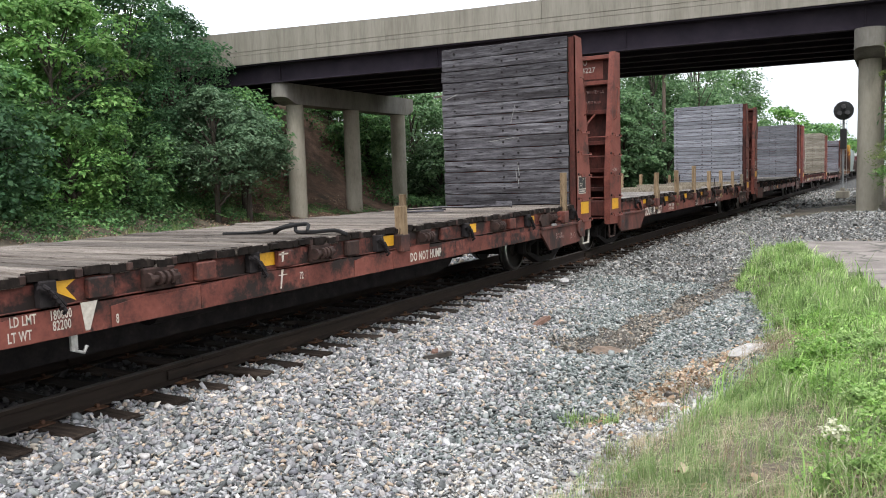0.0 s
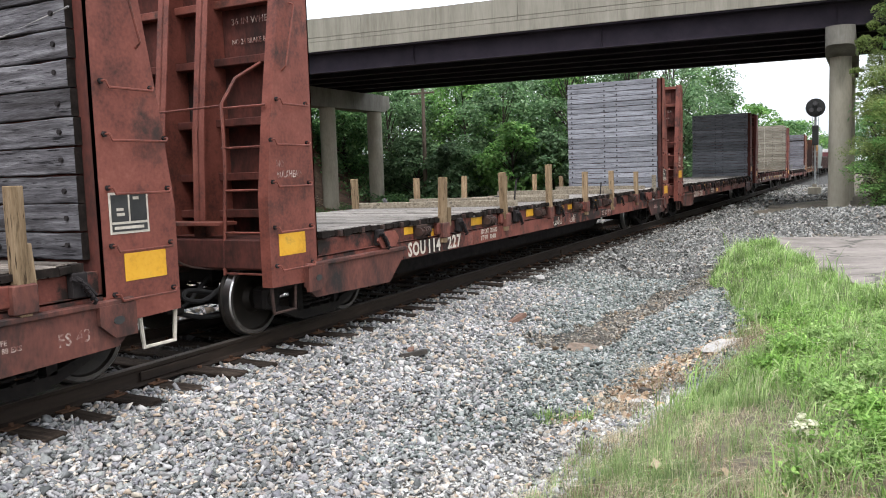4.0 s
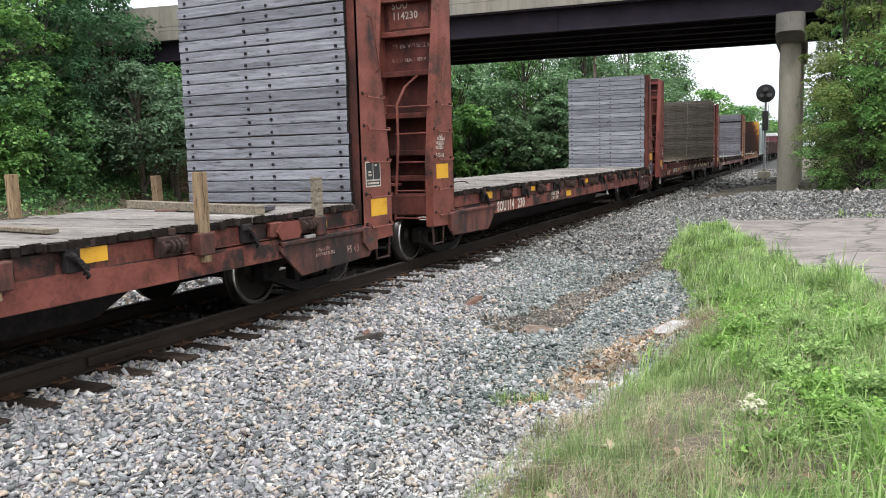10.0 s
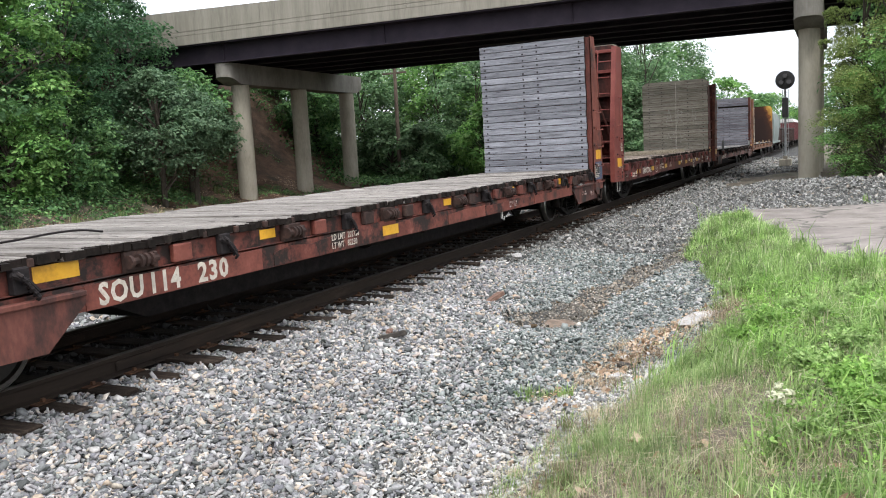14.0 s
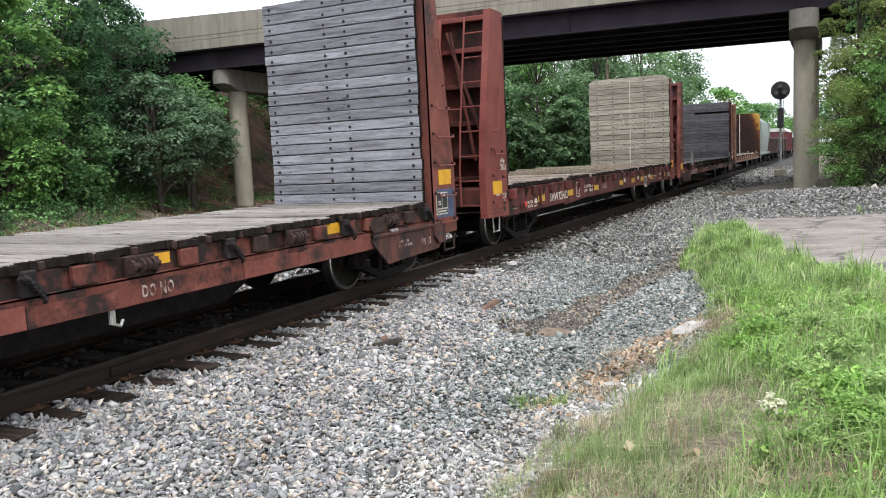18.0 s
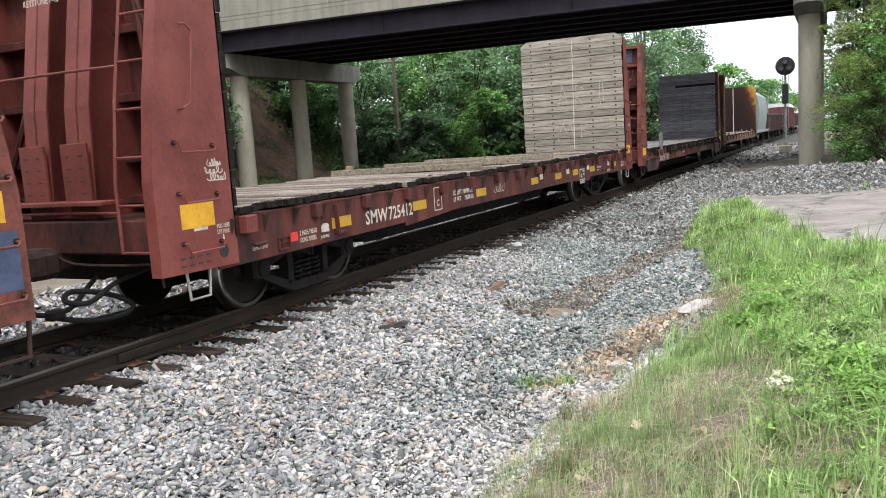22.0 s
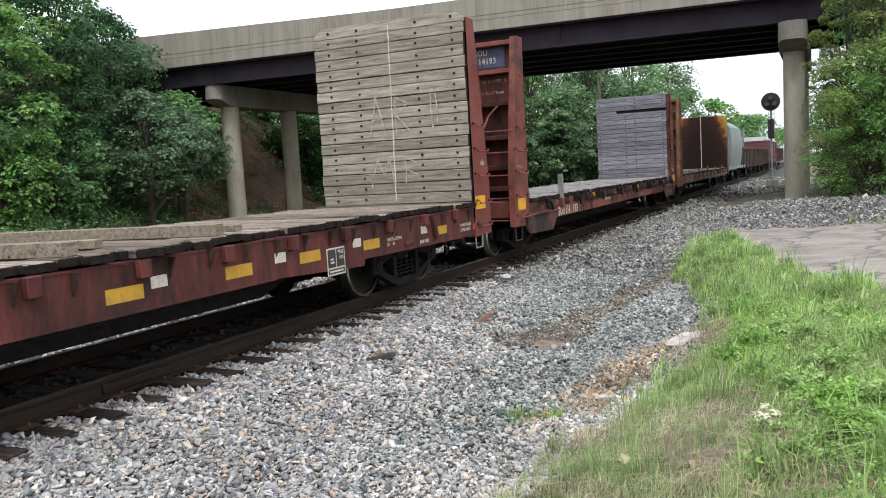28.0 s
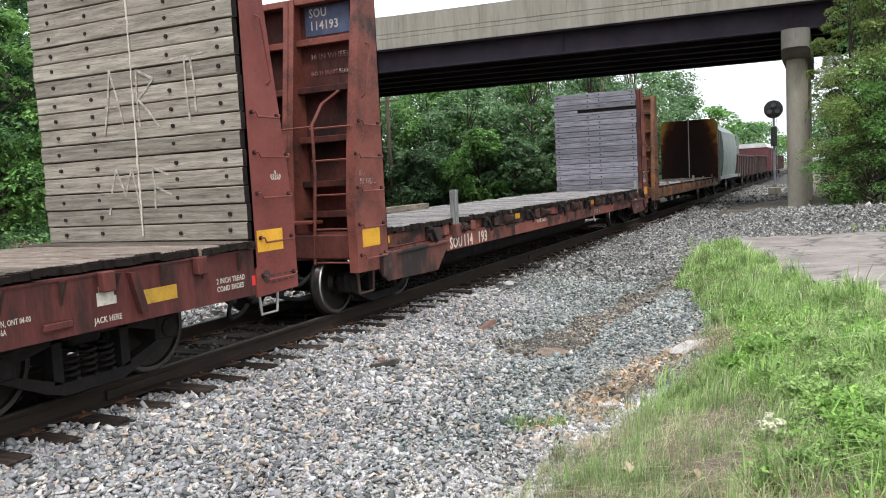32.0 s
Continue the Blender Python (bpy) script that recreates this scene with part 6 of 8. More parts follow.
def deck_planks(car, y0, y1, z, half, width, mat, seed, ragged=0.0, lugs=None):
    """Cross planks; every second joint shows the steel lug that holds it."""
    r = random.Random(seed)
    n = int((y1 - y0) / width)
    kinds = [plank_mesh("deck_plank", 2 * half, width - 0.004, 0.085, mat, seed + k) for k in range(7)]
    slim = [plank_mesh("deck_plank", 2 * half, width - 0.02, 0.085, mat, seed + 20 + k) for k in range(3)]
    lug = Build().box(half - 0.06, half - 0.012, -0.03, 0.03, -0.08, -0.012, 0.008).mesh("deck_lug", lugs) if lugs else None
    for i in range(n):
        y = y0 + (i + 0.5) * width
        odd = i % 2 and lugs
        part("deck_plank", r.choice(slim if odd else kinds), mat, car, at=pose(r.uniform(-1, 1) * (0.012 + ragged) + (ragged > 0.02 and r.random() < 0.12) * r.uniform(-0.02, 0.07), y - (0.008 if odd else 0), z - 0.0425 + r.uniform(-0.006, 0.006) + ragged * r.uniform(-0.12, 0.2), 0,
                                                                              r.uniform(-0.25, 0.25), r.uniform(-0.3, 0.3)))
        if odd:
            part("deck_lug", lug, lugs, car, at=pose(0, y + width / 2 - 0.03, z - 0.005))


BOLT = Build().prism([(0.023 * math.cos(a), 0.023 * math.sin(a)) for a in (0, 1.05, 2.09, 3.14, 4.19, 5.24)], 1, -0.032, 0.0).mesh("bolt", M_dark_steel)


def worn_plank(hw, yf, yb, z0, z1, wear, r):
    """A plank along x whose edges are chipped and wavy; its ends are black end grain."""
    b, n, k = Build(), 26, r.uniform(0, 90)
    x0, x1 = -hw + r.uniform(-0.012, 0.012), hw + r.uniform(-0.012, 0.012)
    d = 0.008 if yf < yb else -0.008
    for i in range(n + 1):
        x = x0 + (x1 - x0) * i / n
        lo = z0 + wear * max(-0.35, noise.noise((x * 2.2, k, 0)) + 0.6 * noise.noise((x * 8, k, 3)))
        hi = z1 - wear * max(-0.35, noise.noise((x * 2.2, k, 7)) + 0.6 * noise.noise((x * 8, k, 9)))
        f = yf + (0.004 if yf < yb else -0.004) * noise.noise((x * 3, k, 5))
        b.v += [(x, yb, lo), (x, f + d, lo), (x, f, lo + 0.008), (x, f, hi - 0.008), (x, f + d, hi), (x, yb, hi)]
    for i in range(n):
        b.f += [(6 * i + j, 6 * i + 6 + j, 6 * i + 6 + (j + 1) % 6, 6 * i + (j + 1) % 6) for j in range(6)]
    b.f += [tuple(range(6)), tuple(6 * n + 5 - j for j in range(6))]
    b.m += [0] * (6 * n) + [1, 1]
    return b


def bulkhead(car, s, y_in, depth, dtop, z0, zdeck, ztop, half, planks, mat_w, steel, seed, rows=(0.08, 0.45, 0.55, 0.95), chamfer=0.0, bolts=True, gap_at=-1, post_w=0.085, step=None, plank_half=None):
    """An end bulkhead: planks on the inner face, tapered steel side plates and posts behind. s: -1 front, 1 rear."""
    r = random.Random(seed)
    far = -(plank_half or half)
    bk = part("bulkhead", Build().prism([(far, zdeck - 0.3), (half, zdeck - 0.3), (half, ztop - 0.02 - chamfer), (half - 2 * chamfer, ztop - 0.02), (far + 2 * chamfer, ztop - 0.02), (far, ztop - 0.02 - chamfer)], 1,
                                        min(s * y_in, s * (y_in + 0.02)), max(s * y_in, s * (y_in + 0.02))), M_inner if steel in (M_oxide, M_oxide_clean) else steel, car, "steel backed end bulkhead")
    taper = [(s * y_in, z0), (s * (y_in + depth), z0 + 0.02), (s * (y_in + depth), 1.55), (s * (y_in + depth - 0.1), 2.3), (s * (y_in + dtop), ztop - chamfer), (s * y_in, ztop - chamfer)]
    for q in (-1, 1):
        side = half if q > 0 else -far
        b = Build().prism(taper, 0, min(q * (side - 0.02), q * side), max(q * (side - 0.02), q * side))
        # the flange along the outer edge
        for (ya, za), (yb, zb) in zip(taper[1:5], taper[2:5]):
            b.prism([(ya, za), (yb, zb), (yb - s * 0.03, zb), (ya - s * 0.03, za)], 0, min(q * (side - 0.13), q * (side - 0.021)), max(q * (side - 0.13), q * (side - 0.021)))
        part("side_plate", b, steel, bk, "tapered oxide red side plate")
    for px in (-0.3, 0.3):
        post = [(s * (y_in + 0.02), z0 + 0.25), (s * (y_in + depth - 0.22), z0 + 0.25), (s * (y_in + depth - 0.3), 2.3), (s * (y_in + dtop * 0.7), ztop - chamfer - 0.05), (s * (y_in + 0.02), ztop - chamfer - 0.05)]
        b = Build().prism(post, 0, px - 0.012, px + 0.012)
        for (ya, za), (yb, zb) in zip(post[1:4], post[2:4]):
            b.prism([(ya, za), (yb, zb), (yb - s * 0.02, zb), (ya - s * 0.02, za)], 0, px - post_w, px + post_w)
        part("post", b, steel, bk, "tapered steel post")
        if post_w > 0.1 and s < 0:
            foot = part("post_foot", Build().box(px - post_w - 0.01, px + post_w + 0.01, -y_in - depth + 0.2, -y_in - depth + 0.23, 1.35, 1.95, 0.004), steel, bk, "slotted plate at the post's foot")
            for q in range(4):
                for u in (-0.09, 0.09):
                    part("slot", Build().box(px + u - 0.028, px + u + 0.028, -y_in - depth + 0.196, -y_in - depth + 0.2, 1.46 + 0.12 * q, 1.475 + 0.12 * q), M_black, foot)
    for i, z in enumerate((ztop - 0.07 - chamfer, 3.72, 3.07, 2.39, 1.78, 1.36)):
        dd = (0.2, 0.16, 0.2, 0.22, 0.22, 0.25)[i]
        b = Build().box(far + 0.02, half - 0.02, min(s * (y_in + 0.02), s * (y_in + dd)), max(s * (y_in + 0.02), s * (y_in + dd)), z - 0.045, z + 0.045, 0.008)
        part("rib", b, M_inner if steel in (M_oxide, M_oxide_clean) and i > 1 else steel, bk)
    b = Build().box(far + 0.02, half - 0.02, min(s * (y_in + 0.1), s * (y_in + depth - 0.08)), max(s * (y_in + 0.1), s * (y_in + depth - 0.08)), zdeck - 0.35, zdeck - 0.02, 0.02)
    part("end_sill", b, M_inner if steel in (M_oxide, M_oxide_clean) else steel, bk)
    # planks
    ph = (ztop - zdeck) / planks
    for i in range(planks):
        hw = plank_half or half - 0.01
        z = zdeck + (i + 0.5) * ph
        b = Build()
        if i == gap_at:
            # a plank with a long piece broken out of its upper half
            ya, yb = sorted((s * (y_in - 0.07), s * (y_in - 0.004)))
            part("plank", Build().box(-hw, hw, ya, yb, z - ph / 2 + 0.007, z - 0.02, 0.006), mat_w, bk, "split plank")
            part("plank", Build().box(-hw, -hw + 0.8, ya, yb, z - 0.016, z + ph / 2 - 0.006, 0.006), mat_w, bk)
            # a near-black strip over the backing paints in the gap's shade
            ya, yb = sorted((s * (y_in - 0.02), s * (y_in - 0.002)))
            part("plank_stub", Build().box(-hw + 0.8, hw, ya, yb, z - 0.02, z + ph / 2), M_plank_end, bk, "dark strip painting in the shade of the plank gap")
            continue
        if chamfer and i == planks - 1:
            b.prism([(-hw, z - ph / 2 + 0.004), (hw, z - ph / 2 + 0.004), (hw, z + ph / 2 - chamfer), (hw - 1.6 * chamfer, z + ph / 2), (-hw + 1.6 * chamfer, z + ph / 2), (-hw, z + ph / 2 - chamfer)], 1,
                    min(s * (y_in - 0.07), s * (y_in - 0.003)), max(s * (y_in - 0.07), s * (y_in - 0.003)))
        else:
            b = worn_plank(hw, s * (y_in - 0.075 + r.uniform(-0.012, 0.006)), s * (y_in - 0.003), z - ph / 2 + 0.006, z + ph / 2 - 0.004 - r.uniform(0, 0.005), 0.012 if mat_w is M_wood_dark else 0.005, r)
        part("plank", b, (mat_w, M_plank_end), bk)
    if bolts and s > 0:
        for i in range(planks):
            if i == gap_at:
                continue
            for u in rows:
                z = zdeck + (i + 0.5) * ph + r.uniform(-0.015, 0.015) - 0.02 * (planks > 19)
                x = far + 0.02 - 2 * (far + 0.02) * u + r.uniform(-0.008, 0.008)
                part("bolt", BOLT, M_dark_steel, bk, at=pose(x, y_in - 0.06, z))
    # grab irons and ladder on the viewer's side
    short = chamfer and s < 0
    for z in (0.87, 1.335, 1.80) if short else (0.79, 1.19, 1.66, 2.09, 2.51):
        w = depth - 0.08 if z < 2.3 else depth - 0.2
        ya, yb = sorted((s * (y_in + (0.1 if s > 0 else 0.12)), s * (y_in + w)))
        if short:
            ya, yb = -8.97, -8.47
        part("grab_iron", rung(half, ya, yb, z, 0.09 if short else 0.05), (steel, M_dark_steel), bk, "bent grab iron with dark bolts")
    ya = s * (y_in + depth - 0.1)
    if chamfer:
        # a straight ladder that follows the sloping edge of the plate
        def edge_y(z):
            return s * (y_in - 0.06 + float(np.interp(z, [0.6, 1.55, 2.3, ztop - chamfer], [depth, depth, depth - 0.1, dtop])))
        for xs in (0.98, 1.4):
            part("ladder_rail", Build().tube([(xs, edge_y(z), z) for z in (0.9, 1.55, 2.3, ztop - 0.2)], 0.019, 6), steel, bk)
        for k in range(8):
            z = 0.91 + 0.435 * k
            part("ladder_rung", Build().tube([(0.97, edge_y(z), z), (1.41, edge_y(z), z)], 0.014, 6), steel, bk)
        for z in (1.28, 2.62):
            part("crossover_rail", Build().tube([(-1.3, edge_y(z), z), (0.3, edge_y(z) - s * 0.02, z + 0.01), (0.97, edge_y(z), z)], 0.014, 6), steel, bk)
        for xa, xb in ((-0.13, -1.35), (0.47, 1.3), (0.55, 1.0)):
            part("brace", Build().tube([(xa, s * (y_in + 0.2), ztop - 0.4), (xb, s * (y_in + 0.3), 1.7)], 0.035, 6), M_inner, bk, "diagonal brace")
    else:
        lad = Build()
        lad.tube([(0.77, ya, 0.72), (0.80, ya, 1.2), (0.86, ya, 1.9), (0.86, ya, 2.55), (0.93, ya - s * 0.15, 2.82), (0.98, s * (y_in + 0.15), 3.04)], 0.022, 6)
        part("ladder_rail", lad, steel, bk)
        for z in (0.74, 1.18, 1.63, 2.08, 2.5):
            x1 = half - 0.05
            part("ladder_rung", Build().tube([(0.77 + 0.05 * (z > 1.1), ya, z), (x1, ya, z)], 0.013, 6), steel, bk)
        part("crossover_rail", Build().tube([(-0.55, ya, 2.55), (0.0, ya + s * 0.02, 2.51), (0.86, ya, 2.53)], 0.012, 6), steel, bk)
    if short:
        part("handhold", Build().tube([(half, -8.74, 2.97), (half + 0.065, -8.73, 2.96), (half + 0.065, -8.66, 2.9), (half + 0.065, -8.76, 2.25), (half + 0.065, -8.85, 2.2), (half, -8.86, 2.19)], 0.011, 6), steel, bk)
    else:
        part("handhold", Build().tube([(half, s * (y_in + dtop - 0.06), 3.58), (half + 0.06, s * (y_in + dtop - 0.06), 3.55), (half + 0.06, s * (y_in + depth - 0.32), 2.9), (half, s * (y_in + depth - 0.32), 2.86)], 0.011, 6), steel, bk)
    ya, yb = sorted((s * (y_in + depth - 0.3), s * (y_in + depth - 0.03)))
    part("crossover_platform", Build().box(-0.8, 0.8, ya, yb, zdeck + 0.12, zdeck + 0.16, 0.006), steel, bk, "narrow steel end platform")
    # stirrup step under the plate
    st, low = Build(), 0.42 if chamfer else 0.34
    y_a, y_b = (s * (y_in + depth - 0.06), s * (y_in + depth - 0.4)) if step is None or chamfer == 0 else (s * (y_in + depth - 0.36), s * (y_in + depth - 0.62))
    st.tube([(half - 0.04, y_a + s * 0.03, z0 + 0.04), (half - 0.04, y_a, low), (half - 0.04, y_b, low), (half - 0.04, y_b - s * 0.03, z0 + 0.04)], 0.015 if chamfer else 0.02, 6)
    part("stirrup", st, step or M_hardware, bk, "bent steel stirrup step")
    return bk


def sticker(car, x, y, z, small=False):
    part("reflective_sticker", STICK_S if small else STICK, M_yellow, car, "faded yellow reflective sheet", at=pose(x, y, z))


def stencil_panel(parent, x, y, z, k=1.0):
    """A black inspection panel with white borders and unreadable lines."""
    b = Build().box(x, x + 0.003, y - 0.2 * k, y + 0.2 * k, z - 0.17 * k, z + 0.17 * k)
    p = part("inspection_panel", b, M_white, parent, "black inspection panel with white border")
    for ya, yb, za, zb in ((-0.18, -0.01, -0.07, 0.15), (0.01, 0.18, -0.07, 0.15), (-0.18, 0.18, -0.15, -0.09)):
        part("panel_field", Build().box(x + 0.003, x + 0.006, y + ya * k, y + yb * k, z + za * k, z + zb * k), M_black, p)
    for ya, yb, zz in ((-0.13, -0.06, 0.03), (-0.13, -0.05, -0.01), (0.04, 0.1, 0.12), (-0.16, 0.14, -0.12)):
        part("panel_bar", Build().box(x + 0.006, x + 0.008, y + ya * k, y + yb * k, z + (zz - 0.012) * k, z + (zz + 0.012) * k), M_white, p)


def scribble(parent, x, y, z, w, h, seed, mat=None):
    """A loose hand-drawn chalk mark that nobody can read."""
    r = random.Random(seed)
    b = Build()
    p, a, k = [], r.uniform(0, 6), r.uniform(1.5, 2.1)
    for i in range(18):
        tall = (0.5 if r.random() < 0.7 else 1.0) * h
        p.append(Vector((x, y + w * (i / 18 + 0.11 * math.cos(k * i + a)), z + tall * (0.5 + 0.5 * math.sin(k * i + a)))))
    b.tube(bend(p, 3), 0.0055, 4)
    b.v = [(x + (q[0] - x) * 0.2, q[1], q[2]) for q in b.v]
    part("chalk_mark", b, mat or M_white, parent, "white chalk scribble")


M_faded_chalk = surface("faint_chalk", [(0.3, (0.33, 0.31, 0.27)), (0.6, (0.43, 0.41, 0.37))], 20, rough=0.95, bump=0, dirt=(0.24, 0.215, 0.178), dirt_scale=16, dirt_range=(0.42, 0.56))
M_scratch = surface("pale_scratches", [(0.3, (0.2, 0.19, 0.18)), (0.6, (0.3, 0.29, 0.28))], 20, rough=0.95, bump=0, dirt=(0.13, 0.125, 0.12), dirt_scale=18, dirt_range=(0.45, 0.6))
M_handle = surface("scuffed_bare_metal", [(0.3, (0.25, 0.24, 0.22)), (0.7, (0.45, 0.44, 0.42))], 8, rough=0.5, metal=0.4)


def sou_flatcar(name_no, y0, wood, seed, load_lines=None, panel_blue=False, end_no=True, high=False, gap_at=-1, num_z=3.97, hump="DO NOT HUMP", hump_y=2.34, hump_mat=None, load_wide=0.8, hook_y=2.4, tag=False, step=None, rows=(0.04, 0.42, 0.56, 0.96), planks=18, stencils=True, stickers=(), pockets=(-5.47, -3.21, -1.1, 1.15, 3.2, 5.4, 7.4), deck=None):
    """A bulkhead flatcar with winches along its sills."""
    car = thing("bulkhead_flatcar", "empty oxide red bulkhead flatcar with " + wood[1] + " end planks", "railway car", "freight train", at=pose(TRACK_X, y0, 0))
    MOVERS.append((car, y0, TRACK_X, 0.0, (0, 0, 0)))
    half, Y = 1.5, 8.46
    r = random.Random(seed)
    for s in (-1, 1):
        up = Build().box(min(s * 1.36, s * 1.44), max(s * 1.36, s * 1.44), -8.5, 8.5, 0.84, 1.045, 0.006)
        part("upper_sill", up, M_sill, car, "worn oxide red sill")
        lo = Build()
        lo.prism([(-8.5, 0.86), (8.5, 0.86), (8.5, 0.66), (6.4, 0.62), (-6.4, 0.62), (-8.5, 0.66)], 0, min(s * 1.455, s * 1.485), max(s * 1.455, s * 1.485))
        lo.box(min(s * 1.36, s * 1.485), max(s * 1.36, s * 1.485), -8.5, 8.5, 0.845, 0.865)
        part("lower_sill", lo, M_sill, car, "worn oxide red lower sill plate")
        for e in (-1, 1):
            ep = Build()
            poly = [(e * 8.72, 0.80), (e * 8.72, 0.56), (e * 8.55, 0.42), (e * 7.0, 0.38), (e * 6.62, 0.70), (e * 6.62, 0.80)]
            ep.prism(poly, 0, min(s * 1.487, s * 1.52), max(s * 1.487, s * 1.52))
            ep.box(min(s * 1.4, s * 1.55), max(s * 1.4, s * 1.55), min(e * 6.62, e * 8.72), max(e * 6.62, e * 8.72), 0.76, 0.81, 0.01)
            ep.prism([(e * 8.72, 0.77), (e * 8.72, 0.5), (e * 8.5, 0.5), (e * 8.36, 0.62), (e * 8.36, 0.77)], 0, min(s * 1.52, s * 1.56), max(s * 1.52, s * 1.56))
            plate = part("bolster_plate", ep, M_grime, car, "grimy oxide red plate over the truck")
            if s > 0:
                part("jacking_hole", Build().prism([(e * 8.54 + 0.055 * math.cos(a * 0.524), 0.64 + 0.035 * math.sin(a * 0.524)) for a in range(12)], 0, 1.555, 1.563), M_black, plate)
    under = Build().box(-0.35, 0.35, -8.6, 8.6, 0.62, 0.98, 0.02)
    under.prism([(-6.1, 0.7), (-5.0, 0.2), (5.0, 0.2), (6.1, 0.7)], 0, -0.42, 0.42)
    for k in range(9):
        yy = -6.8 + 1.7 * k
        part("crossbearer", Build().box(-1.36, 1.36, yy - 0.06, yy + 0.06, 0.66, 1.04), M_dark_steel, car)
    part("underframe", under, M_dark_steel, car, "dark steel underframe")
    part("brake_cylinder", Build().tube([(0.75, 0.6, 0.62), (0.75, 1.3, 0.62)], 0.17, 14), M_dark_steel, car)
    part("air_reservoir", Build().tube([(0.75, -1.2, 0.62), (0.75, -0.4, 0.62)], 0.2, 14), M_dark_steel, car)
    part("brake_rod", Build().tube([(0.5, -6.5, 0.5), (0.5, 6.5, 0.5)], 0.02, 6), M_dark_steel, car)
    part("train_pipe", Build().tube([(-0.5, -8.8, 0.68), (-0.5, 8.8, 0.68)], 0.025, 6), M_dark_steel, car)
    part("side_bracket", Build().tube([(1.46, hook_y, 0.64), (1.47, hook_y, 0.5), (1.47, hook_y + 0.08, 0.47), (1.47, hook_y + 0.11, 0.52)], 0.015, 6).box(1.45, 1.475, hook_y - 0.025, hook_y + 0.03, 0.5, 0.64), M_handle, car, "pale hook bracket")
    deck_planks(car, -Y + 0.06, Y - 0.06, 1.135, 1.5, 0.232, deck or M_deck, seed, 0.024, M_hardware)
    for s in (-1, 1):
        bh = bulkhead(car, s, 8.46, 0.80, 0.36, 0.6, 1.135, 4.34, half, planks, wood[0], M_oxide, seed + 10 * s, plank_half=1.37, rows=rows, gap_at=gap_at if s > 0 else -1, step=step if s > 0 else None)
        part("reflective_sticker", STICK_P, M_yellow, bh, "yellow reflective sheet", at=pose(half + 0.001, s * 8.9, 1.48 if high else 1.05))
        coupler(car, s, 8.9)
        truck(car, s * 7.9, TRUCK_33)
        if s > 0:
            if high:
                part("blue_patch", Build().box(half, half + 0.002, 8.6, 9.2, 0.86, 1.3), M_blue, bh, "blue painted patch")
            stencil_panel(bh, half + 0.0025, 8.76, 1.08 if high else 1.5)
        else:
            part("number_panel", Build().box(0.4, 1.12, -8.49, -8.481, 3.82, 4.22), M_blue if panel_blue else M_oxide, bh, "painted number panel")
            letters("reporting_mark", "SOU", 0.12, M_white, bh, on_end(0.47, -8.492, num_z + 0.17), 0.85)
            letters("car_number", name_no.replace(" ", ""), 0.12, M_white, bh, on_end(0.47, -8.492, num_z), 0.9)
            letters("stencil", "36 IN WHEELS", 0.075, M_faded, bh, on_end(0.45, -8.492, 3.5))
            letters("stencil", "NO 24 BRAKE BEAM", 0.06, M_faded, bh, on_end(0.45, -8.492, 3.28), 0.8)
            if tag:
                for k in range(3):
                    scribble(bh, half + 0.002, -9.12 + 0.03 * k, 1.83 + 0.07 * k, 0.28, 0.09, seed + 40 + k)
                letters("chalk_date", "5-23-18", 0.07, M_white, bh, on_side(half + 0.001, -9.12, 1.7), 0.9)
            else:
                stencil("NO\nBULKHEAD", 0.075, M_faded, bh, on_side(half + 0.001, -9.1, 1.86), 0.75)
    # winches and chain ratchets in turn, with square pads between
    for k in range(7):
        part("winch", WINCH, M_hardware, car, "rusted strap winch", at=pose(0, -6.05 + 2.2 * k + r.uniform(-0.04, 0.04), 0.96))
        if k < 6 + (seed % 2):
            part("chain_ratchet", RATCHET, M_dark_steel, car, "dark chain ratchet", at=pose(0, -4.93 + 2.2 * k + r.uniform(-0.05, 0.05), 0.965))
    part("chain_ratchet", RATCHET, M_dark_steel, car, "dark chain ratchet", at=pose(0, -7.15, 0.965))
    for k in range(14):
        m, yp = (M_oxide, M_sill, M_hardware)[r.randrange(3)], -6.62 + 1.1 * k + r.uniform(-0.05, 0.05)
        if any(abs(yp - sy) < 0.3 and sz > 0.9 for sy, sz, _ in stickers):
            continue
        part("pad", PADS[m.name], m, car, "square steel pad", at=pose(0, yp, 0.965))
    for y in (6.8, -7.0):
        if any(abs(y - sy) < 0.4 for sy, _, _ in stickers):
            continue
        hexa = [(y - 0.25, 0.93), (y - 0.16, 1.03), (y + 0.16, 1.03), (y + 0.25, 0.93), (y + 0.16, 0.83), (y - 0.16, 0.83)]
        part("hexagonal_pad", Build().prism(hexa, 0, 1.5, 1.53), M_hardware if seed % 2 else M_oxide, car, "six-sided steel pad")
    part("ratchet_handle", Build().box(1.50, 1.545, 7.08, 7.28, 0.79, 0.845, 0.01), M_handle, car, "pale metal ratchet handle")
    part("handle_chain", Build().tube([(1.53, 7.2, 0.845), (1.53, 7.23, 0.9), (1.52, 7.3, 0.97)], 0.009, 5), M_dark_steel, car)
    for y in pockets:
        part("stake_pocket", POCKET, M_grime, car, at=pose(0, y, 0.98))
    # the lower plate is patched with overlapping pieces
    yy = -6.6
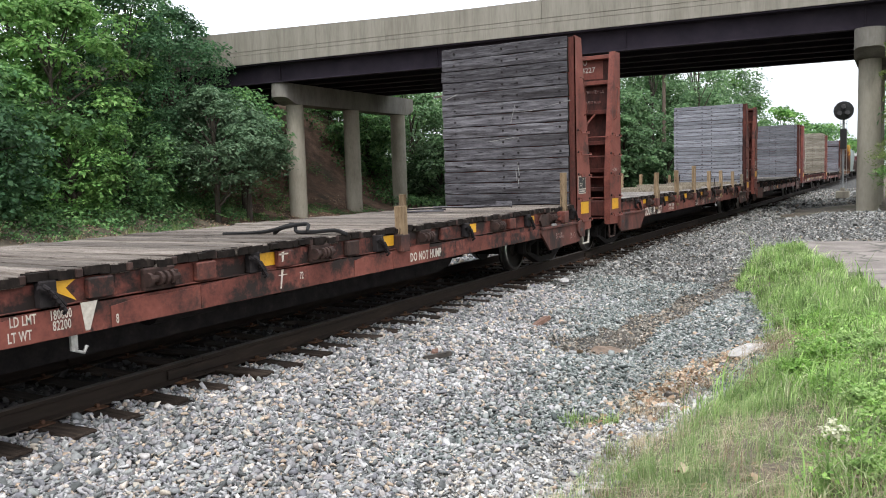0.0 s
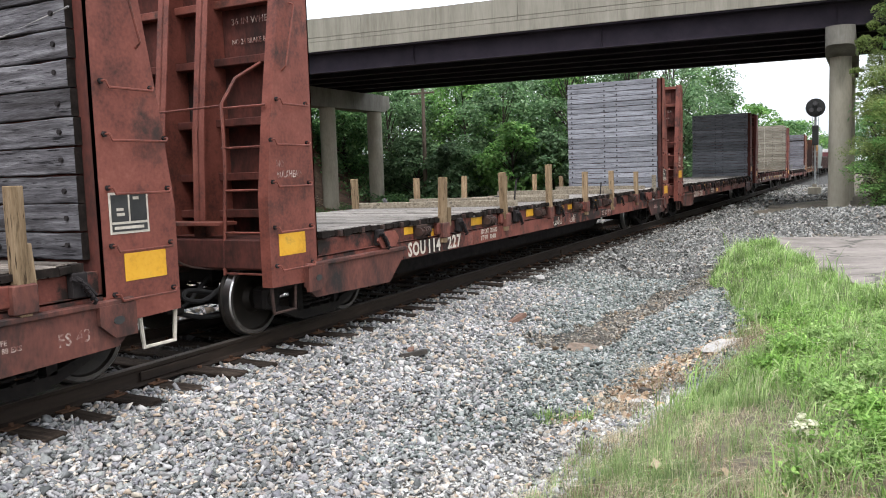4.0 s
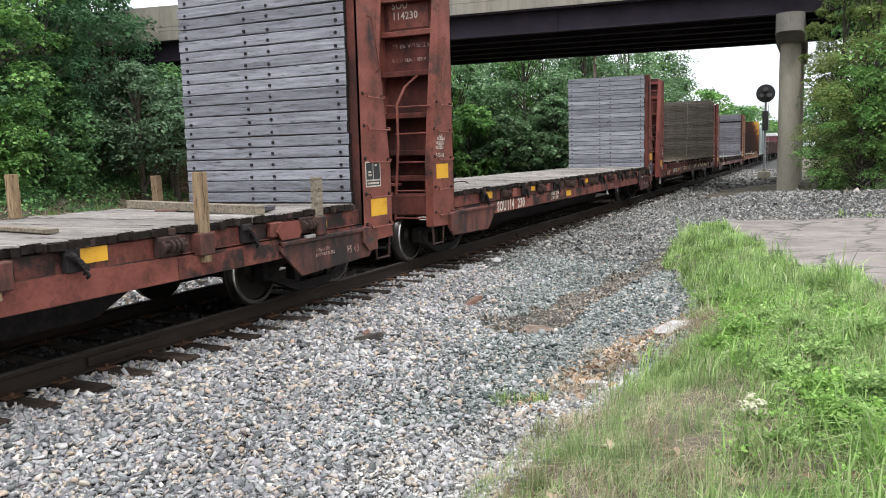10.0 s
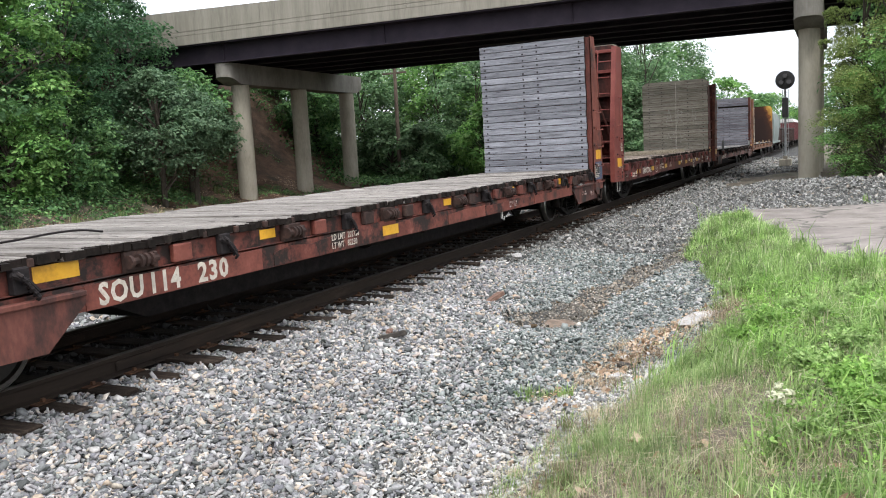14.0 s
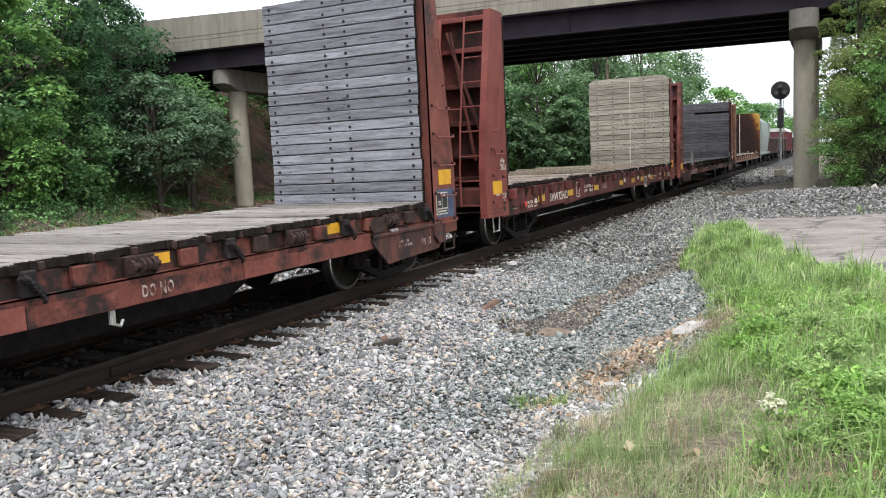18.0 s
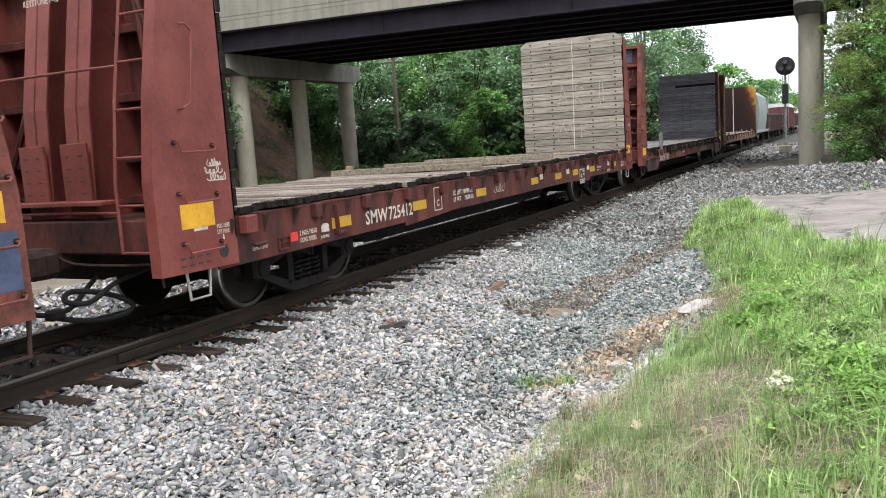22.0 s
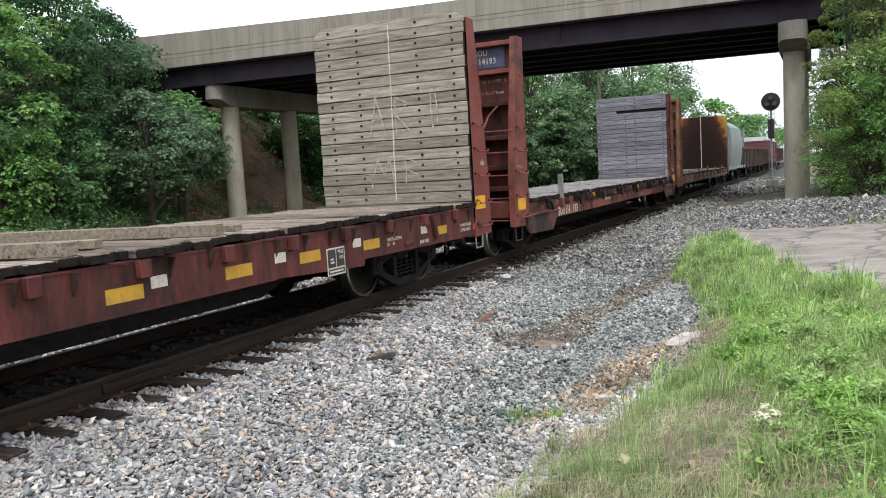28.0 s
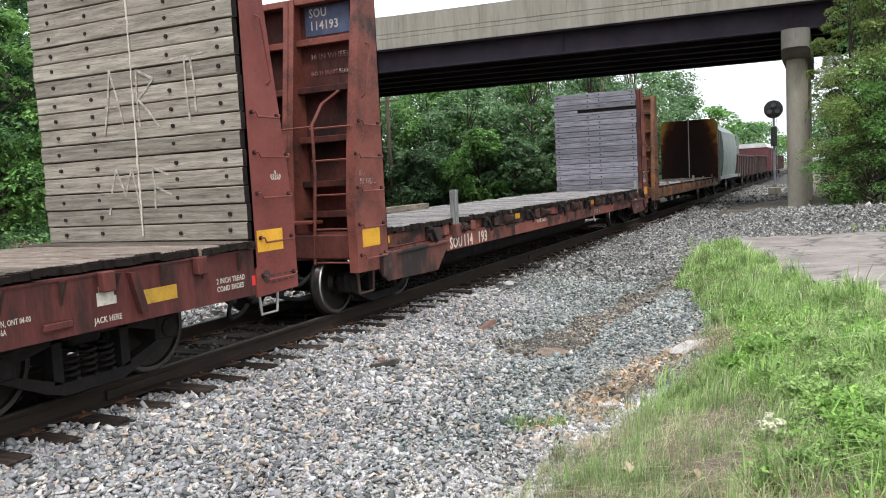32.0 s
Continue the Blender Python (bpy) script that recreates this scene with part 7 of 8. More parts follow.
    while yy < 6.4:
        l = min(r.uniform(0.7, 2.4), 6.6 - yy)
        zt = r.uniform(0.80, 0.875)
        poly = [(yy, 0.625), (yy + l, 0.625), (yy + l, zt + r.uniform(-0.03, 0.02)), (yy + l * 0.6, zt + r.uniform(-0.03, 0.015)), (yy + l * 0.3, zt + r.uniform(-0.03, 0.015)), (yy, zt - r.uniform(0, 0.05))]
        part("sill_plate", Build().prism(poly, 0, 1.4855, 1.4925), (M_sill, M_oxide, M_sill, M_oxide)[r.randrange(4)], car, "patched oxide red sill plate")
        yy += l + r.choice((0.008, 0.008, 0.2))
    for y, z, sm in stickers:
        sticker(car, 1.4935 if z < 0.86 else 1.4415, y, z, sm)
    if stencils and name_no:
        letters("reporting_mark", "SOU", 0.185, M_white, car, on_side(1.4935, -6.47, 0.65), 0.88, bold=0.045)
        a, c = name_no.split(" ")
        letters("car_number", a, 0.185, M_white, car, on_side(1.4935, -5.94, 0.65), 0.92, bold=0.045)
        letters("car_number", c, 0.185, M_white, car, on_side(1.4935, -5.33, 0.65), 1.0, bold=0.045)
    if load_lines:
        for text, y, z in load_lines:
            letters("stencil", text, 0.075, M_white, car, on_side(1.4935, y, z), load_wide)
    letters("stencil", hump, 0.11, hump_mat or M_faded, car, on_side(1.4935, hump_y, 0.67), 0.68, bold=0.04)
    letters("stencil", "FS 43", 0.1, M_faded, car, on_side(1.5215, 8.0, 0.52), 0.9)
    stencil("50 YEAR LIFE\nAAR RULE 88 EXS", 0.04, M_faded, car, on_side(1.5215, 7.3, 0.62), 0.9)
    return car


carA = sou_flatcar("114 201", 6.22, (M_wood_dark, "dark weathered"), 101, [("LD LMT", -2.99, 0.765), ("180800", -2.68, 0.765), ("82200", -2.66, 0.685), ("LT WT", -3.01, 0.655), ("8", -2.11, 0.65), ("72", 0.16, 0.72)],
                   rows=(0.1, 0.5, 0.62, 0.95), planks=14, hump_mat=M_white, load_wide=0.56, hook_y=-2.48,
                   stickers=[(-0.36, 0.97, False), (1.86, 0.97, False), (4.08, 0.97, False), (6.28, 0.96, False)], stencils=False, pockets=(2.14, 7.75), deck=M_deck_brown, step=M_white)
part("torn_sheet", Build().prism([(-2.70, 0.965), (-2.70, 1.04), (-2.55, 1.042), (-2.41, 1.042), (-2.5, 0.985), (-2.41, 0.875), (-2.56, 0.95)], 0, 1.4415, 1.4445), M_yellow, carA, "torn yellow reflective sheet")
part("white_flag_mark", Build().prism([(-2.42, 0.86), (-2.27, 0.86), (-2.35, 0.64), (-2.39, 0.64)], 0, 1.4935, 1.495), M_white, carA, "white paint wedge")
part("chalk_mark", Build().prism([(-0.13, 0.93), (-0.11, 0.93), (-0.09, 1.03), (-0.13, 1.03)], 0, 1.513, 1.5145).box(1.513, 1.5145, -0.17, -0.03, 1.0, 1.015), M_white, carA, "white chalk tick")
part("chalk_mark", Build().prism([(-0.15, 0.66), (-0.13, 0.66), (-0.09, 0.85), (-0.12, 0.85)], 0, 1.4935, 1.495).box(1.4935, 1.495, -0.16, -0.04, 0.79, 0.8), M_white, carA, "white chalk arrow")
marks = [c for c in carA.children if c.name.startswith("bulkhead")][-1]
for line in ([(0.27, 3.12), (0.22, 2.95), (0.17, 2.75)], [(0.22, 2.98), (0.6, 2.98), (1.0, 3.05), (1.42, 3.12)], [(0.3, 1.98), (0.33, 1.75), (0.31, 1.55)], [(0.26, 1.85), (0.28, 1.62)], [(-0.3, 2.42), (0.2, 2.47), (0.34, 2.46)], [(-1.3, 3.32), (-1.0, 3.42)]):
    mk = Build().tube([(a, 8.388, c) for a, c in line], 0.009, 5)
    mk.v = [(a, 8.388 + (q - 8.388) * 0.9, c) for a, q, c in mk.v]
    part("chalk_mark", mk, M_scratch, marks, "faint chalk scratch")
carB = sou_flatcar("114 227", 25.99, (M_wood_grey, "silver grey"), 102, [("LD LMT  203600", -4.18, 0.765), ("LT WT   82400", -4.18, 0.665)], planks=21,
                   stickers=[(-6.35, 0.99, True), (-5.82, 0.90, False), (-4.22, 0.98, False), (-1.94, 0.98, False), (-0.27, 0.97, True), (0.26, 0.97, True), (1.87, 0.98, False), (4.07, 0.98, False), (7.55, 0.92, True)], deck=M_deck_pale)
scribble(carB, 1.4945, -0.85, 0.66, 0.45, 0.18, 3)
scribble(carB, 1.4945, 0.1, 0.66, 0.36, 0.19, 7)
carC = sou_flatcar("114 230", 45.87, (M_wood_grey, "silver grey"), 103, high=True, tag=True, hump="DO NO", hump_y=2.72, load_lines=[("LD LMT  202750", -3.08, 0.765), ("LT WT   82250", -3.08, 0.665)], planks=20,
                   stickers=[(-6.8, 0.98, False), (-4.2, 0.98, True), (-1.67, 0.745, False), (0.22, 0.97, True), (3.0, 0.98, True), (5.82, 0.98, False)], pockets=(), deck=M_deck_pale)
carE = sou_flatcar("114 193", 85.35, (M_wood_purple, "purplish grey"), 105, [("LD LMT  203000", -2.2, 0.765)], panel_blue=True, planks=18, gap_at=14, num_z=3.9,
                   stickers=[(-8.45, 0.97, True), (-3.2, 0.97, True), (2.4, 0.97, True), (5.0, 0.97, True)], pockets=(-6.25, 7.4))


def smw_flatcar(y0, seed):
    """A bulkhead flatcar with deep plain sills and ragged deck boards."""
    car = thing("bulkhead_flatcar", "empty red bulkhead flatcar with deep plain sills and ragged deck boards", "railway car", "freight train", at=pose(TRACK_X, y0, 0))
    MOVERS.append((car, y0, TRACK_X, 0.0, (0, 0, 0)))
    half = 1.5
    r = random.Random(seed)
    for s in (-1, 1):
        b = Build()
        b.prism([(-8.5, 1.13), (8.5, 1.13), (8.5, 0.65), (4.7, 0.68), (4.68, 0.595), (2.8, 0.69), (-2.8, 0.69), (-4.68, 0.61), (-4.7, 0.665), (-8.5, 0.64)], 0, min(s * 1.455, s * 1.48), max(s * 1.455, s * 1.48))
        b.box(min(s * 1.36, s * 1.49), max(s * 1.36, s * 1.49), -2.8, 2.8, 0.678, 0.696)
        b.box(min(s * 1.36, s * 1.49), max(s * 1.36, s * 1.49), -8.5, 8.5, 1.12, 1.14)
        part("side_sill", b, M_sill_plain, car, "plain oxide red side sill with dark streaks")
        for k in range(14):
            yy = -6.85 + 1.107 * k
            part("stake_pocket", Build().box(min(s * 1.48, s * 1.56), max(s * 1.48, s * 1.56), yy - 0.065, yy + 0.065, 0.975, 1.145, 0.01), M_sill_plain, car, "oxide red stake pocket")
    under = Build().box(-0.3, 0.3, -8.6, 8.6, 0.60, 1.05, 0.02)
    under.prism([(-5.0, 0.62), (-3.95, 0.28), (3.95, 0.28), (5.0, 0.62)], 0, -0.36, 0.36)
    for k in range(16):
        yy = -8.25 + 1.1 * k
        part("crossbearer", Build().box(-1.42, 1.42, yy - 0.04, yy + 0.04, 0.95, 1.12), M_dark_steel, car)
    part("underframe", under, M_dark_steel, car, "dark steel underframe")
    gus = Build().prism([(1.48, 0.92), (1.48, 1.12), (1.565, 1.12)], 1, -0.01, 0.01).mesh("gusset", M_hardware)
    for k in range(32):
        part("gusset", gus, M_hardware, car, at=pose(0, -8.3 + 0.53 * k, 0))
    part("brake_pipe", Build().tube([(0.9, -4.8, 0.62), (0.9, 0, 0.55), (0.9, 4.8, 0.62)], 0.03, 6), M_dark_steel, car)
    deck_planks(car, -8.17, 8.36, 1.235, 1.5, 0.25, M_deck_tan, seed, ragged=0.06)
    for s in (-1, 1):
        bh = bulkhead(car, s, 8.38 if s > 0 else 8.23, 0.72 if s > 0 else 1.03, 0.34 if s > 0 else 0.53, 0.62 if s > 0 else 0.67, 1.235, 4.46, half, 17, M_wood_tan, M_oxide_clean, seed + s, rows=(0.1, 0.3, 0.7, 0.93), chamfer=0.12, post_w=0.17, step=M_handle)
        coupler(car, s, 8.9)
        truck(car, s * 6.37 + (0.25 if s > 0 else -0.1), TRUCK_36)
        part("reflective_sticker", STICK_P, M_yellow, bh, "yellow reflective sheet", at=pose(half + 0.001, 8.65 if s > 0 else -8.747, 1.205))
        part("poling_hole", Build().prism([((8.55 if s > 0 else -8.435) + 0.062 * math.cos(a * 0.524), 0.825 + 0.07 * math.sin(a * 0.524)) for a in range(12)], 0, half, half + 0.006), M_black, bh)
        for k in range(4):
            for q in (0, 1):
                part("slot", Build().box(half, half + 0.004, s * (8.66 + 0.11 * k) - 0.03, s * (8.66 + 0.11 * k) + 0.03, 0.745 + 0.07 * q, 0.762 + 0.07 * q), M_black, bh)
        for k in range(3 if s < 0 else 1):
            scribble(bh, half + 0.002, 8.73 if s > 0 else -8.6 + 0.05 * (k != 1), 1.85 if s > 0 else 1.655 - 0.07 * k, 0.25 - 0.06 * (k == 0), 0.12 if s > 0 else 0.075, seed + 5 + s + 7 * k)
        if s < 0:
            stencil("36 IN STL WHLS\nSPRG 9 OC D5\n7 C D5\nKEYSTONE F-15", 0.06, M_white, bh, on_end(0.0, -9.165, 3.5), 0.8)
            stencil("PULL HERE\nLIFT HERE", 0.04, M_white, bh, on_side(half + 0.001, -8.505, 1.052), 0.66)
            part("paint_arrow", Build().prism([(-8.43, 0.985), (-8.415, 0.985), (-8.415, 0.955), (-8.405, 0.955), (-8.4225, 0.93), (-8.44, 0.955), (-8.43, 0.955)], 0, half, half + 0.002), M_white, bh, "small white arrow")
            part("pale_strip", Build().box(half, half + 0.002, -8.815, -8.63, 1.06, 1.088), M_white, bh, "cream tape strip")
    x = 1.4815
    letters("reporting_mark", "SMW", 0.175, M_white, car, on_side(x, -5.55, 0.755), 1.0)
    letters("car_number", "725412", 0.175, M_white, car, on_side(x, -4.95, 0.755), 0.88)
    stencil("LD LMT 189400 LB\nLT WT     78600 LB", 0.075, M_white, car, on_side(x, -3.1, 0.90), 0.85)
    stencil("2 INCH TREAD\nCOND SHOES", 0.055, M_white, car, on_side(x, -6.96, 0.80), 0.62)
    stencil("2 INCH TREAD\nCOND SHOES", 0.055, M_white, car, on_side(x, 7.62, 0.84), 0.8)
    letters("stencil", "DEFECT CARD", 0.045, M_white, car, on_side(x, -7.79, 0.752), 0.58)
    letters("stencil", "JACK HERE", 0.05, M_white, car, on_side(x, 6.14, 0.72), 0.8)
    letters("stencil", "IL 60-6", 0.055, M_white, car, on_side(x, 6.2, 0.97), 0.8)
    for y in (-7.07, 8.22):
        part("red_label", Build().box(x, x + 0.003, y - 0.065, y + 0.065, 0.755, 0.855), M_red_sticker, car, "small red warning label")
    for y in (4.35, 2.9, 6.28, 1.1):
        part("pale_label", Build().box(x, x + 0.003, y - 0.1, y + 0.1, 0.86, 0.97), M_white, car, "cream paint patch")
    part("pale_label", Build().prism([(-6.54, 0.785), (-6.38, 0.78), (-6.38, 0.85), (-6.415, 0.882), (-6.5, 0.882), (-6.54, 0.85)], 0, x, x + 0.003), M_white, car, "cream paint patch with clipped corners")
    letters("stencil", "JACK HERE", 0.035, M_white, car, on_side(x, -6.56, 0.715), 0.7)
    holder = Build()
    for ya, yb, za, zb in ((-7.565, -7.36, 0.82, 0.832), (-7.565, -7.36, 0.69, 0.702), (-7.565, -7.553, 0.69, 0.832), (-7.372, -7.36, 0.69, 0.832), (-7.5, -7.488, 0.69, 0.832), (-7.565, -7.36, 0.765, 0.775)):
        holder.box(x, x + 0.02, ya, yb, za, zb)
    part("card_frame", holder, M_sill_plain, car, "riveted card frame")
    part("corner_pocket", Build().box(1.48, 1.6, -8.17, -8.0, 0.95, 1.135, 0.012), M_oxide_clean, car, "oxide red corner pocket")
    bx = Build()
    for ya, yb, za, zb in ((-0.13, 0.13, 0.16, 0.175), (-0.13, 0.13, -0.175, -0.16), (-0.13, -0.115, -0.175, 0.175), (0.115, 0.13, -0.175, 0.175)):
        bx.box(x, x + 0.003, -3.45 + ya, -3.45 + yb, 0.9 + za, 0.9 + zb)
    part("boxed_mark", bx, M_white, car, "white outlined box")
    letters("stencil", "C", 0.1, M_white, car, on_side(x, -3.5, 0.79), 1.0)
    part("card_holder", Build().box(x, x + 0.02, 5.65, 5.93, 0.735, 0.81, 0.015), M_sill_plain, car, "raised oval card holder")
    part("diagonal_brace", Build().prism([(6.5, 1.1), (6.58, 1.1), (6.68, 0.74), (6.6, 0.74)], 0, x, x + 0.06), M_sill_plain, car)
    for y in (-6.1, -4.05, -2.0, 0.7, 2.2, 3.3, 4.72, 6.87):
        part("reflective_sticker", STICK_M, M_mustard, car, "dull mustard reflective sheet", at=pose(x, y, 0.86))
    stencil_panel(car, x + 0.001, 3.84, 0.74, 1.0)
    letters("stencil", "LUB", 0.045, M_white, car, on_side(x + 0.0085, 3.9, 0.83), 0.9)
    letters("stencil", "NO", 0.045, M_white, car, on_side(x + 0.0085, 3.91, 0.76), 0.9)
    stencil("HAMILTON, ONT 04-00\nLOT      16A", 0.045, M_white, car, on_side(x, 5.14, 0.85), 0.62)
    card = Build().box(x, x + 0.035, -7.785, -7.565, 0.79, 0.835, 0.016)
    part("card_board", card, M_sill_plain, car, "rounded defect card holder")
    part("diagonal_brace", Build().prism([(-6.26, 1.08), (-6.23, 1.08), (-6.21, 0.75), (-6.02, 0.76), (-6.02, 0.735), (-6.24, 0.725)], 0, x, x + 0.05), M_sill_plain, car)
    scribble(car, x + 0.002, -1.4, 0.8, 0.45, 0.2, 9)
    # chalk letters and a paint drip on the tan planks
    bh = [c for c in car.children if c.name.startswith("bulkhead")][-1]
    yb = 8.298
    strokes = [((-0.42, 2.45), (-0.28, 3.15)), ((-0.28, 3.15), (-0.12, 2.5)), ((-0.38, 2.75), (-0.17, 2.75)),
               ((0.12, 2.5), (0.12, 3.12)), ((0.12, 3.12), (0.36, 3.0)), ((0.36, 3.0), (0.12, 2.8)), ((0.12, 2.8), (0.4, 2.48)),
               ((0.62, 3.18), (1.1, 3.2)), ((0.82, 3.18), (0.84, 2.5)), ((0.9, 3.18), (0.93, 2.6)),
               ((-0.45, 1.55), (-0.3, 2.05)), ((-0.3, 2.05), (-0.18, 1.75)), ((-0.18, 1.75), (-0.06, 2.05)), ((-0.06, 2.05), (0.03, 1.55)),
               ((0.25, 1.6), (0.25, 2.05)), ((0.25, 2.05), (0.5, 1.95)), ((0.25, 1.85), (0.5, 1.75))]
    for a, c in ((0, 3), (3, 7), (7, 10), (10, 14), (14, 17)):
        ch = Build()
        for (xa, za), (xb, zb) in strokes[a:c]:
            ch.tube([(xa, yb, za), ((xa + xb) / 2 + r.uniform(-0.02, 0.02), yb, (za + zb) / 2), (xb, yb, zb)], 0.016, 4)
        ch.v = [(p, yb + (q - yb) * 0.3, d) for p, q, d in ch.v]
        part("chalk_letter", ch, M_faded_chalk, bh, "faint chalk letter")
    dr = Build()
    z = 1.3
    edge = []
    while z < 4.4:
        edge.append((0.052 - (3 - z) * 0.01 + r.uniform(-0.007, 0.007), z, r.uniform(0.004, 0.014)))
        z += r.uniform(0.03, 0.1)
    for xx, zz, ww in edge:
        dr.v += [(xx - ww, yb - 0.008, zz), (xx + ww, yb - 0.008, zz), (xx + ww, yb + 0.003, zz), (xx - ww, yb + 0.003, zz)]
    for i in range(len(edge) - 1):
        dr.f += [(4 * i + j, 4 * i + (j + 1) % 4, 4 * i + 4 + (j + 1) % 4, 4 * i + 4 + j) for j in range(4)]
    dr.m = [0] * len(dr.f)
    part("paint_drip", dr, M_white, bh, "long white paint drip")
    return car


carD = smw_flatcar(65.68, 104)
# the markings stand a little nearer the ends than the pockets do
for ob in carD.children:
    if ob.name.split(".")[0] in ("reporting_mark", "car_number", "stencil", "reflective_sticker", "pale_label", "boxed_mark", "red_label", "inspection_panel", "card_holder", "card_board", "diagonal_brace", "chalk_mark"):
        middle = ob.matrix_basis.translation.y + sum(v.co.y for v in ob.data.vertices) / len(ob.data.vertices) * (ob.name[:3] not in ("rep", "car", "ste") or ob.matrix_basis.translation.y == 0)
        ob.matrix_basis = Matrix.Translation((0, -0.2 if middle < -3.3 else 0.17 if middle > 3.2 else 0.0, 0)) @ ob.matrix_basis


# ---- the cars behind ----
M_orange = surface("rusty_orange_paint", [(0.25, (0.045, 0.02, 0.012)), (0.5, (0.13, 0.05, 0.022)), (0.8, (0.33, 0.155, 0.04))], 1.8, rough=0.75, bump=0.3, dirt=(0.05, 0.025, 0.015), dirt_scale=1.2, dirt_range=(0.5, 0.66))
M_rust = surface("deep_rust", [(0.25, (0.022, 0.014, 0.012)), (0.5, (0.05, 0.027, 0.02)), (0.8, (0.11, 0.055, 0.032))], 1.5, rough=0.85, bump=0.4, dirt=(0.42, 0.2, 0.04), dirt_scale=0.9, dirt_range=(0.56, 0.66))


def arched_rust(name):
    """Old yellow paint with a dark rusted arch that has eaten up from the middle."""
    m, n, l, b = nodes_of(name)
    tc = n.new("ShaderNodeTexCoord")
    mp = n.new("ShaderNodeMapping")
    mp.inputs["Location"].default_value, mp.inputs["Scale"].default_value = (0.0, 0.0, -0.31), (0.72, 0.0, 0.31)
    ln = n.new("ShaderNodeVectorMath")
    ln.operation = "LENGTH"
    ns = n.new("ShaderNodeTexNoise")
    ns.inputs["Scale"].default_value, ns.inputs["Detail"].default_value, ns.inputs["Roughness"].default_value = 2.2, 7, 0.7
    l.new(tc.outputs["Object"], mp.inputs["Vector"])
    l.new(tc.outputs["Object"], ns.inputs["Vector"])
    l.new(mp.outputs[0], ln.inputs[0])
    ad = n.new("ShaderNodeMath")
    ad.operation = "MULTIPLY_ADD"
    ad.inputs[1].default_value = 0.55
    l.new(ns.outputs["Fac"], ad.inputs[0])
    l.new(ln.outputs["Value"], ad.inputs[2])
    r = ramp(n, [(0.0, (0.016, 0.010, 0.009)), (0.62, (0.024, 0.013, 0.011)), (0.82, (0.04, 0.018, 0.012)), (0.89, (0.14, 0.052, 0.02)), (0.94, (0.34, 0.17, 0.035)), (1.0, (0.45, 0.29, 0.07))])
    dim = n.new("ShaderNodeMath")
    dim.operation = "MULTIPLY"
    dim.inputs[1].default_value = 0.61
    l.new(ad.outputs[0], dim.inputs[0])
    l.new(dim.outputs[0], r.inputs[0])
    l.new(r.outputs[0], b.inputs["Base Color"])
    b.inputs["Roughness"].default_value = 0.85
    b.inputs["Specular IOR Level"].default_value = 0.2
    return m


M_rust_arch = arched_rust("yellow_paint_with_rust_arch")
M_hopper = surface("pale_green_grey_paint", [(0.25, (0.11, 0.13, 0.122)), (0.5, (0.17, 0.205, 0.19)), (0.8, (0.24, 0.275, 0.255))], 1.2, rough=0.6, bump=0.1, dirt=(0.10, 0.09, 0.08), dirt_scale=0.8, dirt_range=(0.55, 0.8))
M_gon = surface("dark_brown_gondola_paint", [(0.25, (0.018, 0.011, 0.01)), (0.5, (0.045, 0.024, 0.02)), (0.8, (0.085, 0.046, 0.037))], 1.6, rough=0.8, bump=0.3)
M_maroon = surface("maroon_car_paint", [(0.25, (0.06, 0.015, 0.017)), (0.5, (0.11, 0.028, 0.031)), (0.8, (0.15, 0.045, 0.046))], 1.6, rough=0.7, bump=0.2)
M_roof = surface("pale_roof_paint", [(0.3, (0.45, 0.45, 0.44)), (0.7, (0.62, 0.62, 0.6))], 2, rough=0.6)


def orange_flatcar(y0, seed):
    car = thing("bulkhead_flatcar", "rusty orange bulkhead flatcar with a dark steel end", "railway car", "freight train", at=pose(TRACK_X, y0, 0))
    MOVERS.append((car, y0, TRACK_X, 0.0, (0, 0, 0)))
    for s in (-1, 1):
        part("side_sill", Build().box(min(s * 1.42, s * 1.48), max(s * 1.42, s * 1.48), -8.6, 8.6, 0.7, 1.05, 0.01), M_orange, car, "rusty orange side sill")
        for k in range(12):
            part("stake_pocket", Build().box(min(s * 1.48, s * 1.54), max(s * 1.48, s * 1.54), -7.9 + 1.42 * k, -7.76 + 1.42 * k, 0.86, 1.06, 0.01), M_orange, car)
    part("underframe", Build().box(-0.35, 0.35, -8.7, 8.7, 0.45, 1.0, 0.02), M_dark_steel, car)
    deck_planks(car, -8.5, 8.6, 1.12, 1.48, 0.25, M_deck, seed)
    fr = bulkhead(car, -1, 8.5, 0.75, 0.4, 0.62, 1.12, 4.3, 1.48, 18, M_wood_dark, M_orange, seed, bolts=False)
    panel = [(-1.52, 0.9), (1.52, 0.9), (1.52, 4.1), (1.36, 4.3), (-1.36, 4.3), (-1.52, 4.1)]
    bk = part("bulkhead", Build().prism(panel, 1, 8.62, 8.7), M_rust_arch, car, "yellow steel bulkhead with a dark rusted arch")
    part("white_stripe", Build().box(-0.03, 0.02, 8.612, 8.62, 1.15, 4.26), M_white, bk, "white centre stripe")
    for q in (-1, 1):
        part("side_plate", Build().prism([(8.7, 0.7), (9.25, 0.7), (9.25, 1.6), (8.95, 4.1), (8.7, 4.1)], 0, min(q * 1.5, q * 1.52), max(q * 1.5, q * 1.52)), M_rust, bk)
    for k in range(5):
        part("stub_stake", Build().box(1.3, 1.4, -6 + 3.3 * k, -5.92 + 3.3 * k, 1.12, 1.12 + 0.12 + 0.05 * (k % 3), 0.01), M_stake, car)
    for s in (-1, 1):
        coupler(car, s, 8.9)
        truck(car, s * 7.2, TRUCK_33)
    return car


